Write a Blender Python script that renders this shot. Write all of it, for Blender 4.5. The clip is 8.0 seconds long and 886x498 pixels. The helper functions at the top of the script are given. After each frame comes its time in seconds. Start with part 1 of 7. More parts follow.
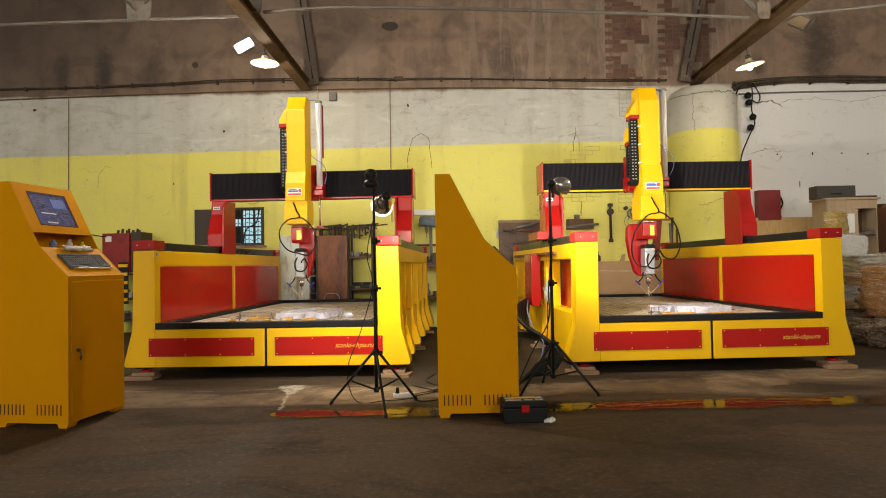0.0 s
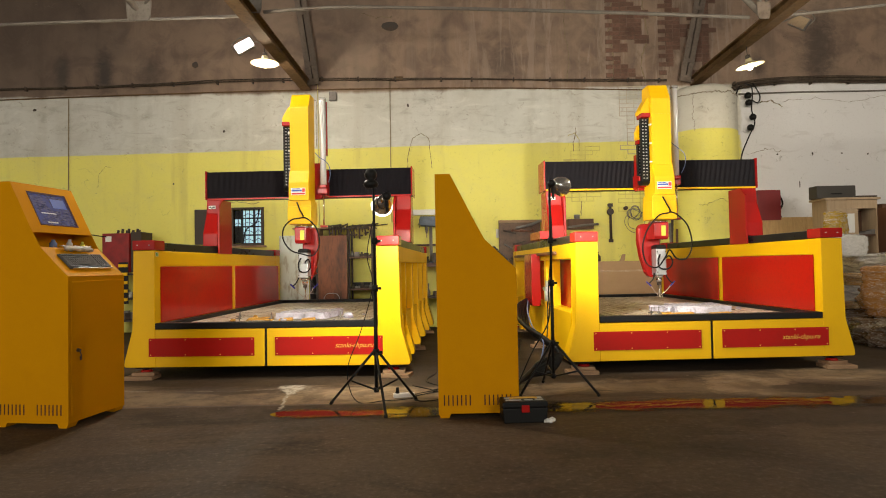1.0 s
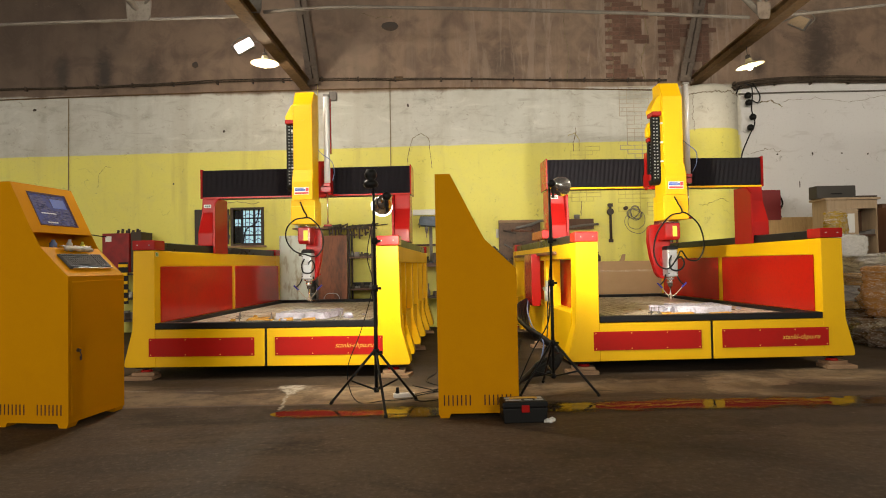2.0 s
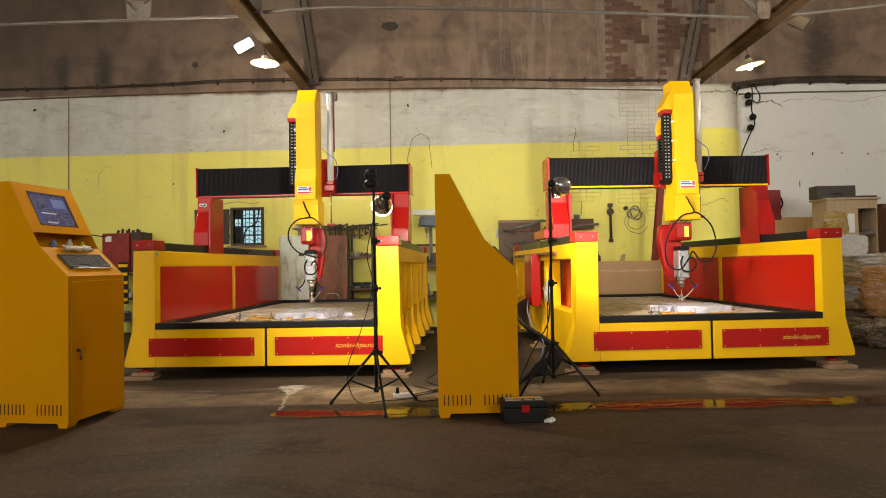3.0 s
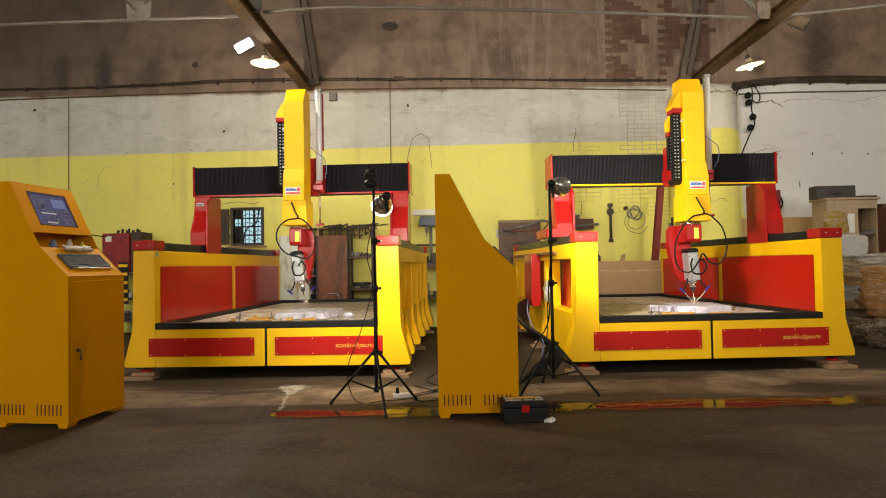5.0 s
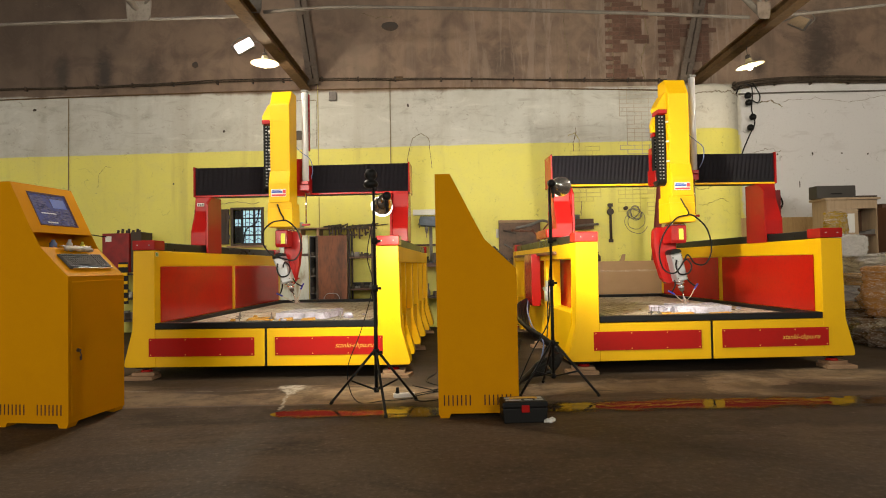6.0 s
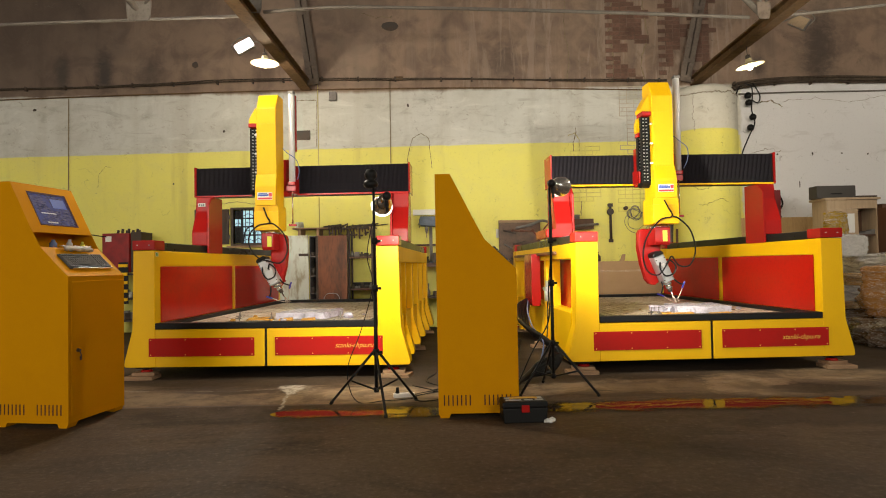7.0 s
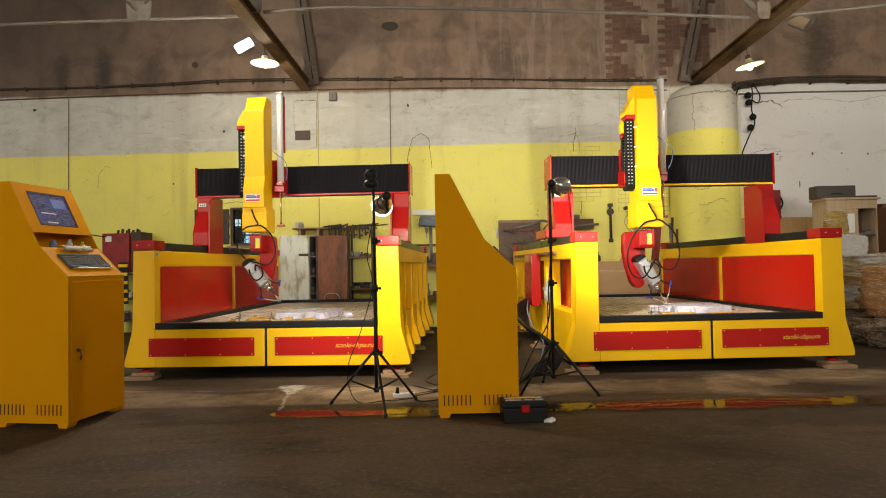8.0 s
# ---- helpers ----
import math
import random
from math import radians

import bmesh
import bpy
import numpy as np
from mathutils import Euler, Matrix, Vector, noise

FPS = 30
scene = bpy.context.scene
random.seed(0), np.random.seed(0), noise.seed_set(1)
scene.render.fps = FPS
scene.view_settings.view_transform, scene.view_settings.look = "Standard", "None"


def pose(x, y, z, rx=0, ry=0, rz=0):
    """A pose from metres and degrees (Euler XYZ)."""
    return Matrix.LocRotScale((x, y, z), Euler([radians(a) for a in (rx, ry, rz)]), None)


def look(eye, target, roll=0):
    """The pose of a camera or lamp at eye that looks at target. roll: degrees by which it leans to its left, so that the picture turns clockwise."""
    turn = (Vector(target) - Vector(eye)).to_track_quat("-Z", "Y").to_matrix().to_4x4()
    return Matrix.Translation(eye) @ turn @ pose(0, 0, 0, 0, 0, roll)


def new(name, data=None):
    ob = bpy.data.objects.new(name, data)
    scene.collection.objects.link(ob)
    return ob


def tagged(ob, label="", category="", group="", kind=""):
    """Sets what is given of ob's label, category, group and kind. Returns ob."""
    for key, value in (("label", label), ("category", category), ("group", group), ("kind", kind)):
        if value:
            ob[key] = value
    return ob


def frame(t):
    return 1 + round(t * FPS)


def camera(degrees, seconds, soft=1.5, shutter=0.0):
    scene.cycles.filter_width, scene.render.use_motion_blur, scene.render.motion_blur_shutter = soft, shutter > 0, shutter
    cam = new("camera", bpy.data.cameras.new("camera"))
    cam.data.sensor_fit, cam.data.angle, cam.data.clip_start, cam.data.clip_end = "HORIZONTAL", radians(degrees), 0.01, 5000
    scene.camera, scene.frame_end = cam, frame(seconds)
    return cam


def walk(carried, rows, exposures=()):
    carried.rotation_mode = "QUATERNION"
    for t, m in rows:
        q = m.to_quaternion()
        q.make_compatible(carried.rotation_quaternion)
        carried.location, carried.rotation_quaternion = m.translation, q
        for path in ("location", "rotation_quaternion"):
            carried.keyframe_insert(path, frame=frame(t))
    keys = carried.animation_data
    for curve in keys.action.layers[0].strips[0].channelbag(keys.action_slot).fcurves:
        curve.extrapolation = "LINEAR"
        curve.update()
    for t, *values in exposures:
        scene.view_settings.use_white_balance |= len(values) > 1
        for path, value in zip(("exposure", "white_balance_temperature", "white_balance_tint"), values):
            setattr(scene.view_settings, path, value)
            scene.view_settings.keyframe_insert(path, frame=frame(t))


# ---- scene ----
# camera stands still on the factory floor
cam = camera(71.95, 8.0, soft=1.0)
EYE = (0.0, 0.0, 1.10)
VIEW = look(EYE, (0.0, 10.0, 1.10 + 10.0 * math.tan(0.0269)), -1.043)
walk(cam, [(0.0, VIEW), (8.0, VIEW)], exposures=[(0.0, 0.23), (8.0, 0.23)])

# ---------------------------------------------------------------- light
world = bpy.data.worlds.new("hall_air")
scene.world = world
world.use_nodes = True
world.node_tree.nodes["Background"].inputs[0].default_value = (0.9, 0.8, 0.7, 1)
world.node_tree.nodes["Background"].inputs[1].default_value = 0.02

WARM = (1.0, 0.88, 0.68)
COOL = (1.0, 0.93, 0.82)


def lamp_spot(name, eye, target, watts, colour, cone=150, blend=0.6, radius=0.08):
    d = bpy.data.lights.new(name, "SPOT")
    d.energy, d.color, d.spot_size, d.spot_blend, d.shadow_soft_size = watts, colour, radians(cone), blend, radius
    ob = new(name, d)
    ob.matrix_basis = look(eye, target)
    return ob


# pendants: first two in view; the other six unseen, added as fill light
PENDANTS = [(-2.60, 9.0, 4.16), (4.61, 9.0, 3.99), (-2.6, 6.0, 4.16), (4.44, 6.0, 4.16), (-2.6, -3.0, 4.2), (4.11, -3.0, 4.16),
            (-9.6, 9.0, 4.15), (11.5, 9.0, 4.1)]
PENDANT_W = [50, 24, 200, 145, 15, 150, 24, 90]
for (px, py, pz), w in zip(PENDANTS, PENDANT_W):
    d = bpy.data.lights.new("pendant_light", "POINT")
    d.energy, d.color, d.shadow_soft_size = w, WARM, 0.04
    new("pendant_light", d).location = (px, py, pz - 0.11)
# flood lights under the roof ties
lamp_spot("flood_light", (-2.91, 8.93, 4.41), (-1.6, 4.0, 0.0), 240, COOL, 140, 0.8, 0.12)
# daylight in the two tall windows behind the camera
for wx, watts in ((-8.5, 1420), (8.5, 980)):
    d = bpy.data.lights.new("window_daylight", "AREA")
    d.shape, d.size, d.size_y, d.energy, d.color = "RECTANGLE", 7.0, 4.0, watts, (1.0, 0.94, 0.82)
    ob = new("window_daylight", d)
    ob.matrix_basis = look((wx, -12.35, 4.4), (wx, 0, 4.4))
# lamps on the tripods
lamp_spot("tripod_light", (-0.465, 4.945, 1.575), (-0.25, 7.2, 0.65), 225, (1.0, 0.95, 0.78), 138, 0.8, 0.06)
lamp_spot("tripod_light", (1.068, 5.372, 1.768), (2.35, 7.35, 1.66), 300, (1.0, 0.93, 0.76), 132, 0.8, 0.05)

# ---------------------------------------------------------------- materials
def nodes_of(name):
    m = bpy.data.materials.new(name)
    m.use_nodes = True
    nt = m.node_tree
    return m, nt, nt.nodes["Principled BSDF"]


def link(nt, a, b):
    nt.links.new(a, b)


def mixc(nt, fac, a, b, mode="MIX"):
    n = nt.nodes.new("ShaderNodeMix")
    n.data_type, n.blend_type = "RGBA", mode
    for sock, v in ((n.inputs[0], fac), (n.inputs[6], a), (n.inputs[7], b)):
        if isinstance(v, (int, float)):
            sock.default_value = v
        elif isinstance(v, tuple):
            sock.default_value = (*v, 1)
        else:
            nt.links.new(v, sock)
    return n.outputs[2]


def math2(nt, op, a, b=0.0, clamp=False):
    n = nt.nodes.new("ShaderNodeMath")
    n.operation, n.use_clamp = op, clamp
    for sock, v in zip(n.inputs, (a, b)):
        if isinstance(v, (int, float)):
            sock.default_value = v
        else:
            nt.links.new(v, sock)
    return n.outputs[0]


def ramp(nt, fac, lo, hi):
    n = nt.nodes.new("ShaderNodeMapRange")
    n.interpolation_type = "SMOOTHSTEP"
    nt.links.new(fac, n.inputs[0])
    n.inputs[1].default_value, n.inputs[2].default_value = lo, hi
    return n.outputs[0]


def coords(nt, stretch=(1, 1, 1), world_space=False):
    if world_space:
        src = nt.nodes.new("ShaderNodeNewGeometry").outputs["Position"]
    else:
        src = nt.nodes.new("ShaderNodeTexCoord").outputs["Object"]
    mp = nt.nodes.new("ShaderNodeMapping")
    mp.inputs["Scale"].default_value = stretch
    nt.links.new(src, mp.inputs[0])
    return mp.outputs[0]


def noise_of(nt, vec, scale, detail=4.0, rough=0.55, dist=0.0):
    n = nt.nodes.new("ShaderNodeTexNoise")
    n.inputs["Scale"].default_value, n.inputs["Detail"].default_value = scale, detail
    n.inputs["Roughness"].default_value, n.inputs["Distortion"].default_value = rough, dist
    nt.links.new(vec, n.inputs["Vector"])
    return n.outputs["Fac"]


def bump_to(nt, bsdf, height, strength, distance):
    n = nt.nodes.new("ShaderNodeBump")
    n.inputs["Strength"].default_value, n.inputs["Distance"].default_value = strength, distance
    nt.links.new(height, n.inputs["Height"])
    nt.links.new(n.outputs[0], bsdf.inputs["Normal"])


def surf(name, colour, rough=0.5, metal=0.0, dirt=None, amount=0.35, big=1.5, fine=40.0, bump=0.15, depth=0.002,
         stretch=(1, 1, 1), rvar=0.12, coat=0.0, spec=0.4, sharp=0.165, per_object=0.0, world_space=False):
    """A painted or raw surface: colour with large stains, fine grain, uneven gloss and a little relief."""
    m, nt, b = nodes_of(name)
    v = coords(nt, stretch, world_space)
    n1, n2 = noise_of(nt, v, big, 5, 0.6), noise_of(nt, v, fine, 3, 0.6)
    dirt = dirt or tuple(c * 0.55 for c in colour)
    col = mixc(nt, math2(nt, "MULTIPLY", ramp(nt, n1, 0.585 - sharp, 0.585 + sharp), amount), colour, dirt)
    col = mixc(nt, math2(nt, "MULTIPLY", ramp(nt, n2, 0.61 - sharp, 0.61 + sharp), amount * 0.6), col, dirt)
    if per_object:
        r = nt.nodes.new("ShaderNodeObjectInfo").outputs["Random"]
        col = mixc(nt, math2(nt, "MULTIPLY", r, per_object), col, tuple(c * 0.4 for c in colour))
    link(nt, col, b.inputs["Base Color"])
    rr = math2(nt, "ADD", math2(nt, "MULTIPLY", n1, rvar * 2), rough - rvar)
    link(nt, rr, b.inputs["Roughness"])
    b.inputs["Metallic"].default_value = metal
    b.inputs["Coat Weight"].default_value = coat
    b.inputs["Specular IOR Level"].default_value = spec
    b.inputs["Coat Roughness"].default_value = 0.12
    if bump:
        bump_to(nt, b, math2(nt, "ADD", n2, n1), bump, depth)
    return m


def glow(name, colour, strength):
    m, nt, b = nodes_of(name)
    b.inputs["Base Color"].default_value = (*colour, 1)
    b.inputs["Emission Color"].default_value = (*colour, 1)
    b.inputs["Emission Strength"].default_value = strength
    return m


M_YEL = surf("yellow_machine_paint", (0.80, 0.465, 0.003), 0.40, dirt=(0.62, 0.34, 0.006), amount=0.25, big=1.2, fine=60, bump=0.06, depth=0.001, spec=0.22)
M_CAB = surf("orange_yellow_cabinet_paint", (0.56, 0.245, 0.002), 0.48, dirt=(0.46, 0.19, 0.003), amount=0.4, big=1.5, fine=90, bump=0.06, depth=0.001, spec=0.015)
M_RED = surf("red_machine_paint", (0.345, 0.0095, 0.008), 0.22, dirt=(0.25, 0.014, 0.012), amount=0.35, big=2.0, fine=50, bump=0.06, depth=0.001, spec=0.26)
M_PANEL = surf("red_panel_sheet", (0.47, 0.015, 0.007), 0.15, dirt=(0.26, 0.018, 0.012), amount=0.6, big=1.3, fine=30, bump=0.05, depth=0.002, spec=0.24)
M_PLATE = surf("red_cover_plate_paint", (0.40, 0.011, 0.008), 0.5, dirt=(0.27, 0.014, 0.010), amount=0.4, big=2.5, fine=40, bump=0.05, depth=0.001, spec=0.12)
M_BLACK = surf("black_painted_steel", (0.008, 0.008, 0.009), 0.45, dirt=(0.02, 0.018, 0.016), amount=0.4, fine=60, spec=0.2)
M_BELLOW = surf("black_bellows_cloth", (0.007, 0.006, 0.009), 0.6, dirt=(0.013, 0.011, 0.013), amount=0.5, big=3, spec=0.12)
M_RAIL = surf("glossy_black_rail_sheet", (0.010, 0.009, 0.012), 0.30, dirt=(0.03, 0.026, 0.024), amount=0.5, big=4, fine=60, spec=0.16)
M_RUBBER = surf("black_rubber", (0.007, 0.007, 0.007), 0.5, fine=80, spec=0.2)
M_CHROME = surf("chrome", (0.78, 0.77, 0.75), 0.24, 1.0, amount=0.25, bump=0.0, rvar=0.04)
M_ALU = surf("brushed_aluminium", (0.44, 0.44, 0.46), 0.36, 0.5, dirt=(0.26, 0.29, 0.28), amount=0.3, fine=120, stretch=(1, 1, 0.2))
M_CYL = surf("satin_silver_tube", (0.60, 0.60, 0.61), 0.35, 0.15, dirt=(0.45, 0.45, 0.45), amount=0.3, fine=100)
M_WHITE = surf("white_plastic", (0.72, 0.71, 0.68), 0.4, dirt=(0.5, 0.47, 0.42), amount=0.3)
M_GREY = surf("grey_steel", (0.20, 0.19, 0.18), 0.5, 0.4, dirt=(0.10, 0.07, 0.05), amount=0.5)
M_DARK = surf("dark_grimy_steel", (0.05, 0.042, 0.036), 0.6, 0.3, dirt=(0.10, 0.05, 0.025), amount=0.6)
M_RUST = surf("rusty_brown_steel", (0.23, 0.078, 0.034), 0.5, 0.1, dirt=(0.040, 0.024, 0.019), amount=0.95, big=2.6, fine=22, bump=0.3, sharp=0.20, stretch=(1.6, 1, 0.42))
M_LOCK = surf("chipped_white_steel", (0.60, 0.645, 0.60), 0.45, dirt=(0.24, 0.19, 0.10), amount=0.8, big=5, fine=14, bump=0.15, sharp=0.09, stretch=(1, 1, 0.35))
M_WOOD = surf("raw_pine", (0.30, 0.185, 0.105), 0.65, dirt=(0.13, 0.075, 0.042), amount=0.6, big=3, fine=30, stretch=(1, 8, 8), bump=0.3)
M_CABWOOD = surf("light_veneer", (0.42, 0.31, 0.20), 0.5, dirt=(0.24, 0.17, 0.10), amount=0.5, big=2, fine=30, stretch=(8, 8, 1))
M_DKWOOD = surf("dark_brown_veneer", (0.10, 0.045, 0.022), 0.5, dirt=(0.05, 0.024, 0.014), amount=0.5, fine=30, stretch=(8, 8, 1))
M_CARD = surf("brown_cardboard", (0.40, 0.26, 0.14), 0.75, dirt=(0.30, 0.19, 0.10), amount=0.4, big=2, fine=50, stretch=(1, 1, 3))
M_STONE = surf("wet_white_marble", (0.52, 0.50, 0.60), 0.25, dirt=(0.22, 0.20, 0.22), amount=0.9, big=7, fine=40, bump=0.8, depth=0.01, sharp=0.10, rvar=0.2)
M_CLAY = surf("ochre_foam_wedge", (0.55, 0.30, 0.05), 0.6, dirt=(0.35, 0.17, 0.03), amount=0.6, fine=30, bump=0.3)
M_BLUE = surf("blue_hose_plastic", (0.035, 0.025, 0.30), 0.4)
M_GOLD = surf("gold_lettering_film", (0.72, 0.42, 0.06), 0.4, amount=0.1, bump=0)
M_PAPER = surf("white_paper", (0.72, 0.71, 0.68), 0.7, amount=0.15)
M_BEAM = surf("brown_rusted_roof_steel", (0.150, 0.092, 0.046), 0.85, dirt=(0.06, 0.038, 0.024), amount=0.8, big=2, fine=20, bump=0.35, spec=0.08)
M_STRUT = surf("dusty_dark_roof_steel", (0.165, 0.132, 0.108), 0.75, dirt=(0.075, 0.056, 0.045), amount=0.7, big=3, fine=25, bump=0.3, spec=0.1)
M_TIE = surf("grey_painted_pipe", (0.15, 0.132, 0.115), 0.75, dirt=(0.07, 0.053, 0.042), amount=0.6, big=3, fine=25)
M_DIFF = glow("lit_frosted_glass", (1.0, 0.96, 0.86), 2.2)
M_SPUN = surf("spun_aluminium", (0.80, 0.79, 0.77), 0.22, 0.88, dirt=(0.35, 0.33, 0.30), amount=0.6, fine=60, stretch=(1, 1, 4))
M_BULB = glow("lit_bulb", (1.0, 0.86, 0.60), 30.0)
M_FLOOD = glow("lit_led_panel", (0.95, 0.97, 1.0), 9.0)
M_DIMGLASS = surf("dusty_amber_glass", (0.27, 0.20, 0.13), 0.25, dirt=(0.14, 0.10, 0.07), amount=0.6)
M_DUSTY = surf("dusty_brown_cable_sheath", (0.055, 0.042, 0.032), 0.8, dirt=(0.13, 0.10, 0.075), amount=0.9, big=4, fine=30, spec=0.1)
M_ENAMEL = surf("cream_enamel", (0.36, 0.31, 0.18), 0.4, dirt=(0.5, 0.4, 0.25), amount=0.3)
M_YLABEL = surf("yellow_label", (0.75, 0.70, 0.08), 0.5, amount=0.1, bump=0)
M_BLABEL = surf("blue_print", (0.05, 0.10, 0.40), 0.5, amount=0.1, bump=0)
M_RLABEL = surf("red_print", (0.6, 0.05, 0.06), 0.5, amount=0.1, bump=0)

# ---------------------------------------------------------------- mesh helpers
def box(bm, x0, x1, y0, y1, z0, z1, bevel=0.0, m=None):
    """A box between two corners, its edges rounded by bevel."""
    vs = [bm.verts.new((x, y, z)) for z in (z0, z1) for y in (y0, y1) for x in (x0, x1)]
    fs = [bm.faces.new([vs[i] for i in q]) for q in ((0, 2, 3, 1), (4, 5, 7, 6), (0, 1, 5, 4), (2, 6, 7, 3), (0, 4, 6, 2), (1, 3, 7, 5))]
    if bevel:
        es = list({e for fc in fs for e in fc.edges})
        res = bmesh.ops.bevel(bm, geom=es, offset=bevel, segments=2, profile=0.5, affect="EDGES")
        vs = list({v for fc in res["faces"] for v in fc.verts} | {v for v in vs if v.is_valid})
    if m is not None:
        bmesh.ops.transform(bm, matrix=m, verts=vs)
    return bm


def prism(bm, profile, axis, a, b, bevel=0.0):
    """A flat outline pushed along an axis. profile: pairs in the two other axes, in order x, y, z."""
    def at(p, h):
        return {"x": (h, p[0], p[1]), "y": (p[0], h, p[1]), "z": (p[0], p[1], h)}[axis]
    lo, hi = [bm.verts.new(at(p, a)) for p in profile], [bm.verts.new(at(p, b)) for p in profile]
    n = len(profile)
    fs = [bm.faces.new(lo), bm.faces.new(hi[::-1])]
    fs += [bm.faces.new((lo[i], hi[i], hi[(i + 1) % n], lo[(i + 1) % n])) for i in range(n)]
    if bevel:
        bmesh.ops.bevel(bm, geom=list({e for fc in fs for e in fc.edges}), offset=bevel, segments=2, profile=0.5, affect="EDGES")
    bmesh.ops.recalc_face_normals(bm, faces=bm.faces[:])
    return bm


def rod(bm, p0, p1, r0, r1=None, seg=12, cap=True):
    """A round bar or cone between two points."""
    r1 = r0 if r1 is None else r1
    p0, p1 = Vector(p0), Vector(p1)
    q = (p1 - p0).to_track_quat("Z", "Y").to_matrix()
    ring = []
    for p, r in ((p0, r0), (p1, r1)):
        ring.append([bm.verts.new(p + q @ Vector((r * math.cos(2 * math.pi * i / seg), r * math.sin(2 * math.pi * i / seg), 0))) for i in range(seg)])
    for i in range(seg):
        fc = bm.faces.new((ring[0][i], ring[0][(i + 1) % seg], ring[1][(i + 1) % seg], ring[1][i]))
        fc.smooth = True
    if cap:
        bm.faces.new(ring[0][::-1])
        bm.faces.new(ring[1])
    return bm


def lathe(bm, profile, m=None, seg=24):
    """A turned shape: pairs of radius and height round z, placed by m."""
    m = m or Matrix()
    rings = [[bm.verts.new(m @ Vector((r * math.cos(2 * math.pi * i / seg), r * math.sin(2 * math.pi * i / seg), h))) for i in range(seg)] for r, h in profile]
    for a, b in zip(rings, rings[1:]):
        for i in range(seg):
            fc = bm.faces.new((a[i], a[(i + 1) % seg], b[(i + 1) % seg], b[i]))
            fc.smooth = True
    return bm


def smooth_path(pts, n=8):
    """A Catmull-Rom line through the points."""
    ps = [Vector(p) for p in pts]
    ps = [2 * ps[0] - ps[1]] + ps + [2 * ps[-1] - ps[-2]]
    out = []
    for a, b, c, d in zip(ps, ps[1:], ps[2:], ps[3:]):
        for i in range(n):
            t = i / n
            out.append(0.5 * ((2 * b) + (c - a) * t + (2 * a - 5 * b + 4 * c - d) * t * t + (3 * b - a - 3 * c + d) * t ** 3))
    return out + [ps[-2]]


def tube(bm, pts, r, seg=8, n=8, smooth=True):
    """A bent cable or hose of radius r along the points."""
    path = smooth_path(pts, n) if smooth else [Vector(p) for p in pts]
    last, up = None, Vector((0.3, 0.2, 0.9)).normalized()
    for i, p in enumerate(path):
        d = (path[min(i + 1, len(path) - 1)] - path[max(i - 1, 0)]).normalized()
        a = d.cross(up)
        a = a.normalized() if a.length > 1e-4 else Vector((1, 0, 0))
        b = d.cross(a).normalized()
        up = a.cross(d).normalized()
        ring = [bm.verts.new(p + r * (math.cos(2 * math.pi * k / seg) * a + math.sin(2 * math.pi * k / seg) * b)) for k in range(seg)]
        if last:
            for k in range(seg):
                fc = bm.faces.new((last[k], last[(k + 1) % seg], ring[(k + 1) % seg], ring[k]))
                fc.smooth = True
        else:
            bm.faces.new(ring[::-1])
        last = ring
    bm.faces.new(last)
    return bm


def mesh_of(name, bm, material, flat=False):
    me = bpy.data.meshes.new(name)
    bmesh.ops.recalc_face_normals(bm, faces=bm.faces[:])
    if flat:
        for fc in bm.faces:
            if fc.normal.z < 0:
                fc.normal_flip()
    bm.to_mesh(me)
    bm.free()
    for mt in (material if isinstance(material, (list, tuple)) else [material]):
        me.materials.append(mt)
    return me


def part(name, bm, material, parent, label=""):
    ob = new(name, mesh_of(name, bm, material))
    ob.parent = parent
    return tagged(ob, label)


def thing(name, label, category, bm=None, material=None, m=None, group="", kind="", flat=False):
    ob = new(name, mesh_of(name, bm, material, flat) if bm else None)
    if m is not None:
        ob.matrix_basis = m
    return tagged(ob, label, category, group, kind)


def B():
    return bmesh.new()


def lettering(text, size, depth, material, parent, name, m, label="", shear=0.0):
    """Raised letters of the built-in font, turned into a mesh."""
    cu = bpy.data.curves.new(name, "FONT")
    cu.body, cu.size, cu.extrude, cu.shear = text, size, depth, shear
    cu.align_x, cu.align_y, cu.resolution_u = "CENTER", "CENTER", 3
    tmp = new(name, cu)
    me = bpy.data.meshes.new_from_object(tmp.evaluated_get(bpy.context.evaluated_depsgraph_get()))
    bpy.data.objects.remove(tmp)
    me.materials.clear()
    me.materials.append(material)
    ob = new(name, me)
    ob.parent = parent
    ob.matrix_basis = m
    return tagged(ob, label)

# ---------------------------------------------------------------- the hall
WALL_Y = 11.0


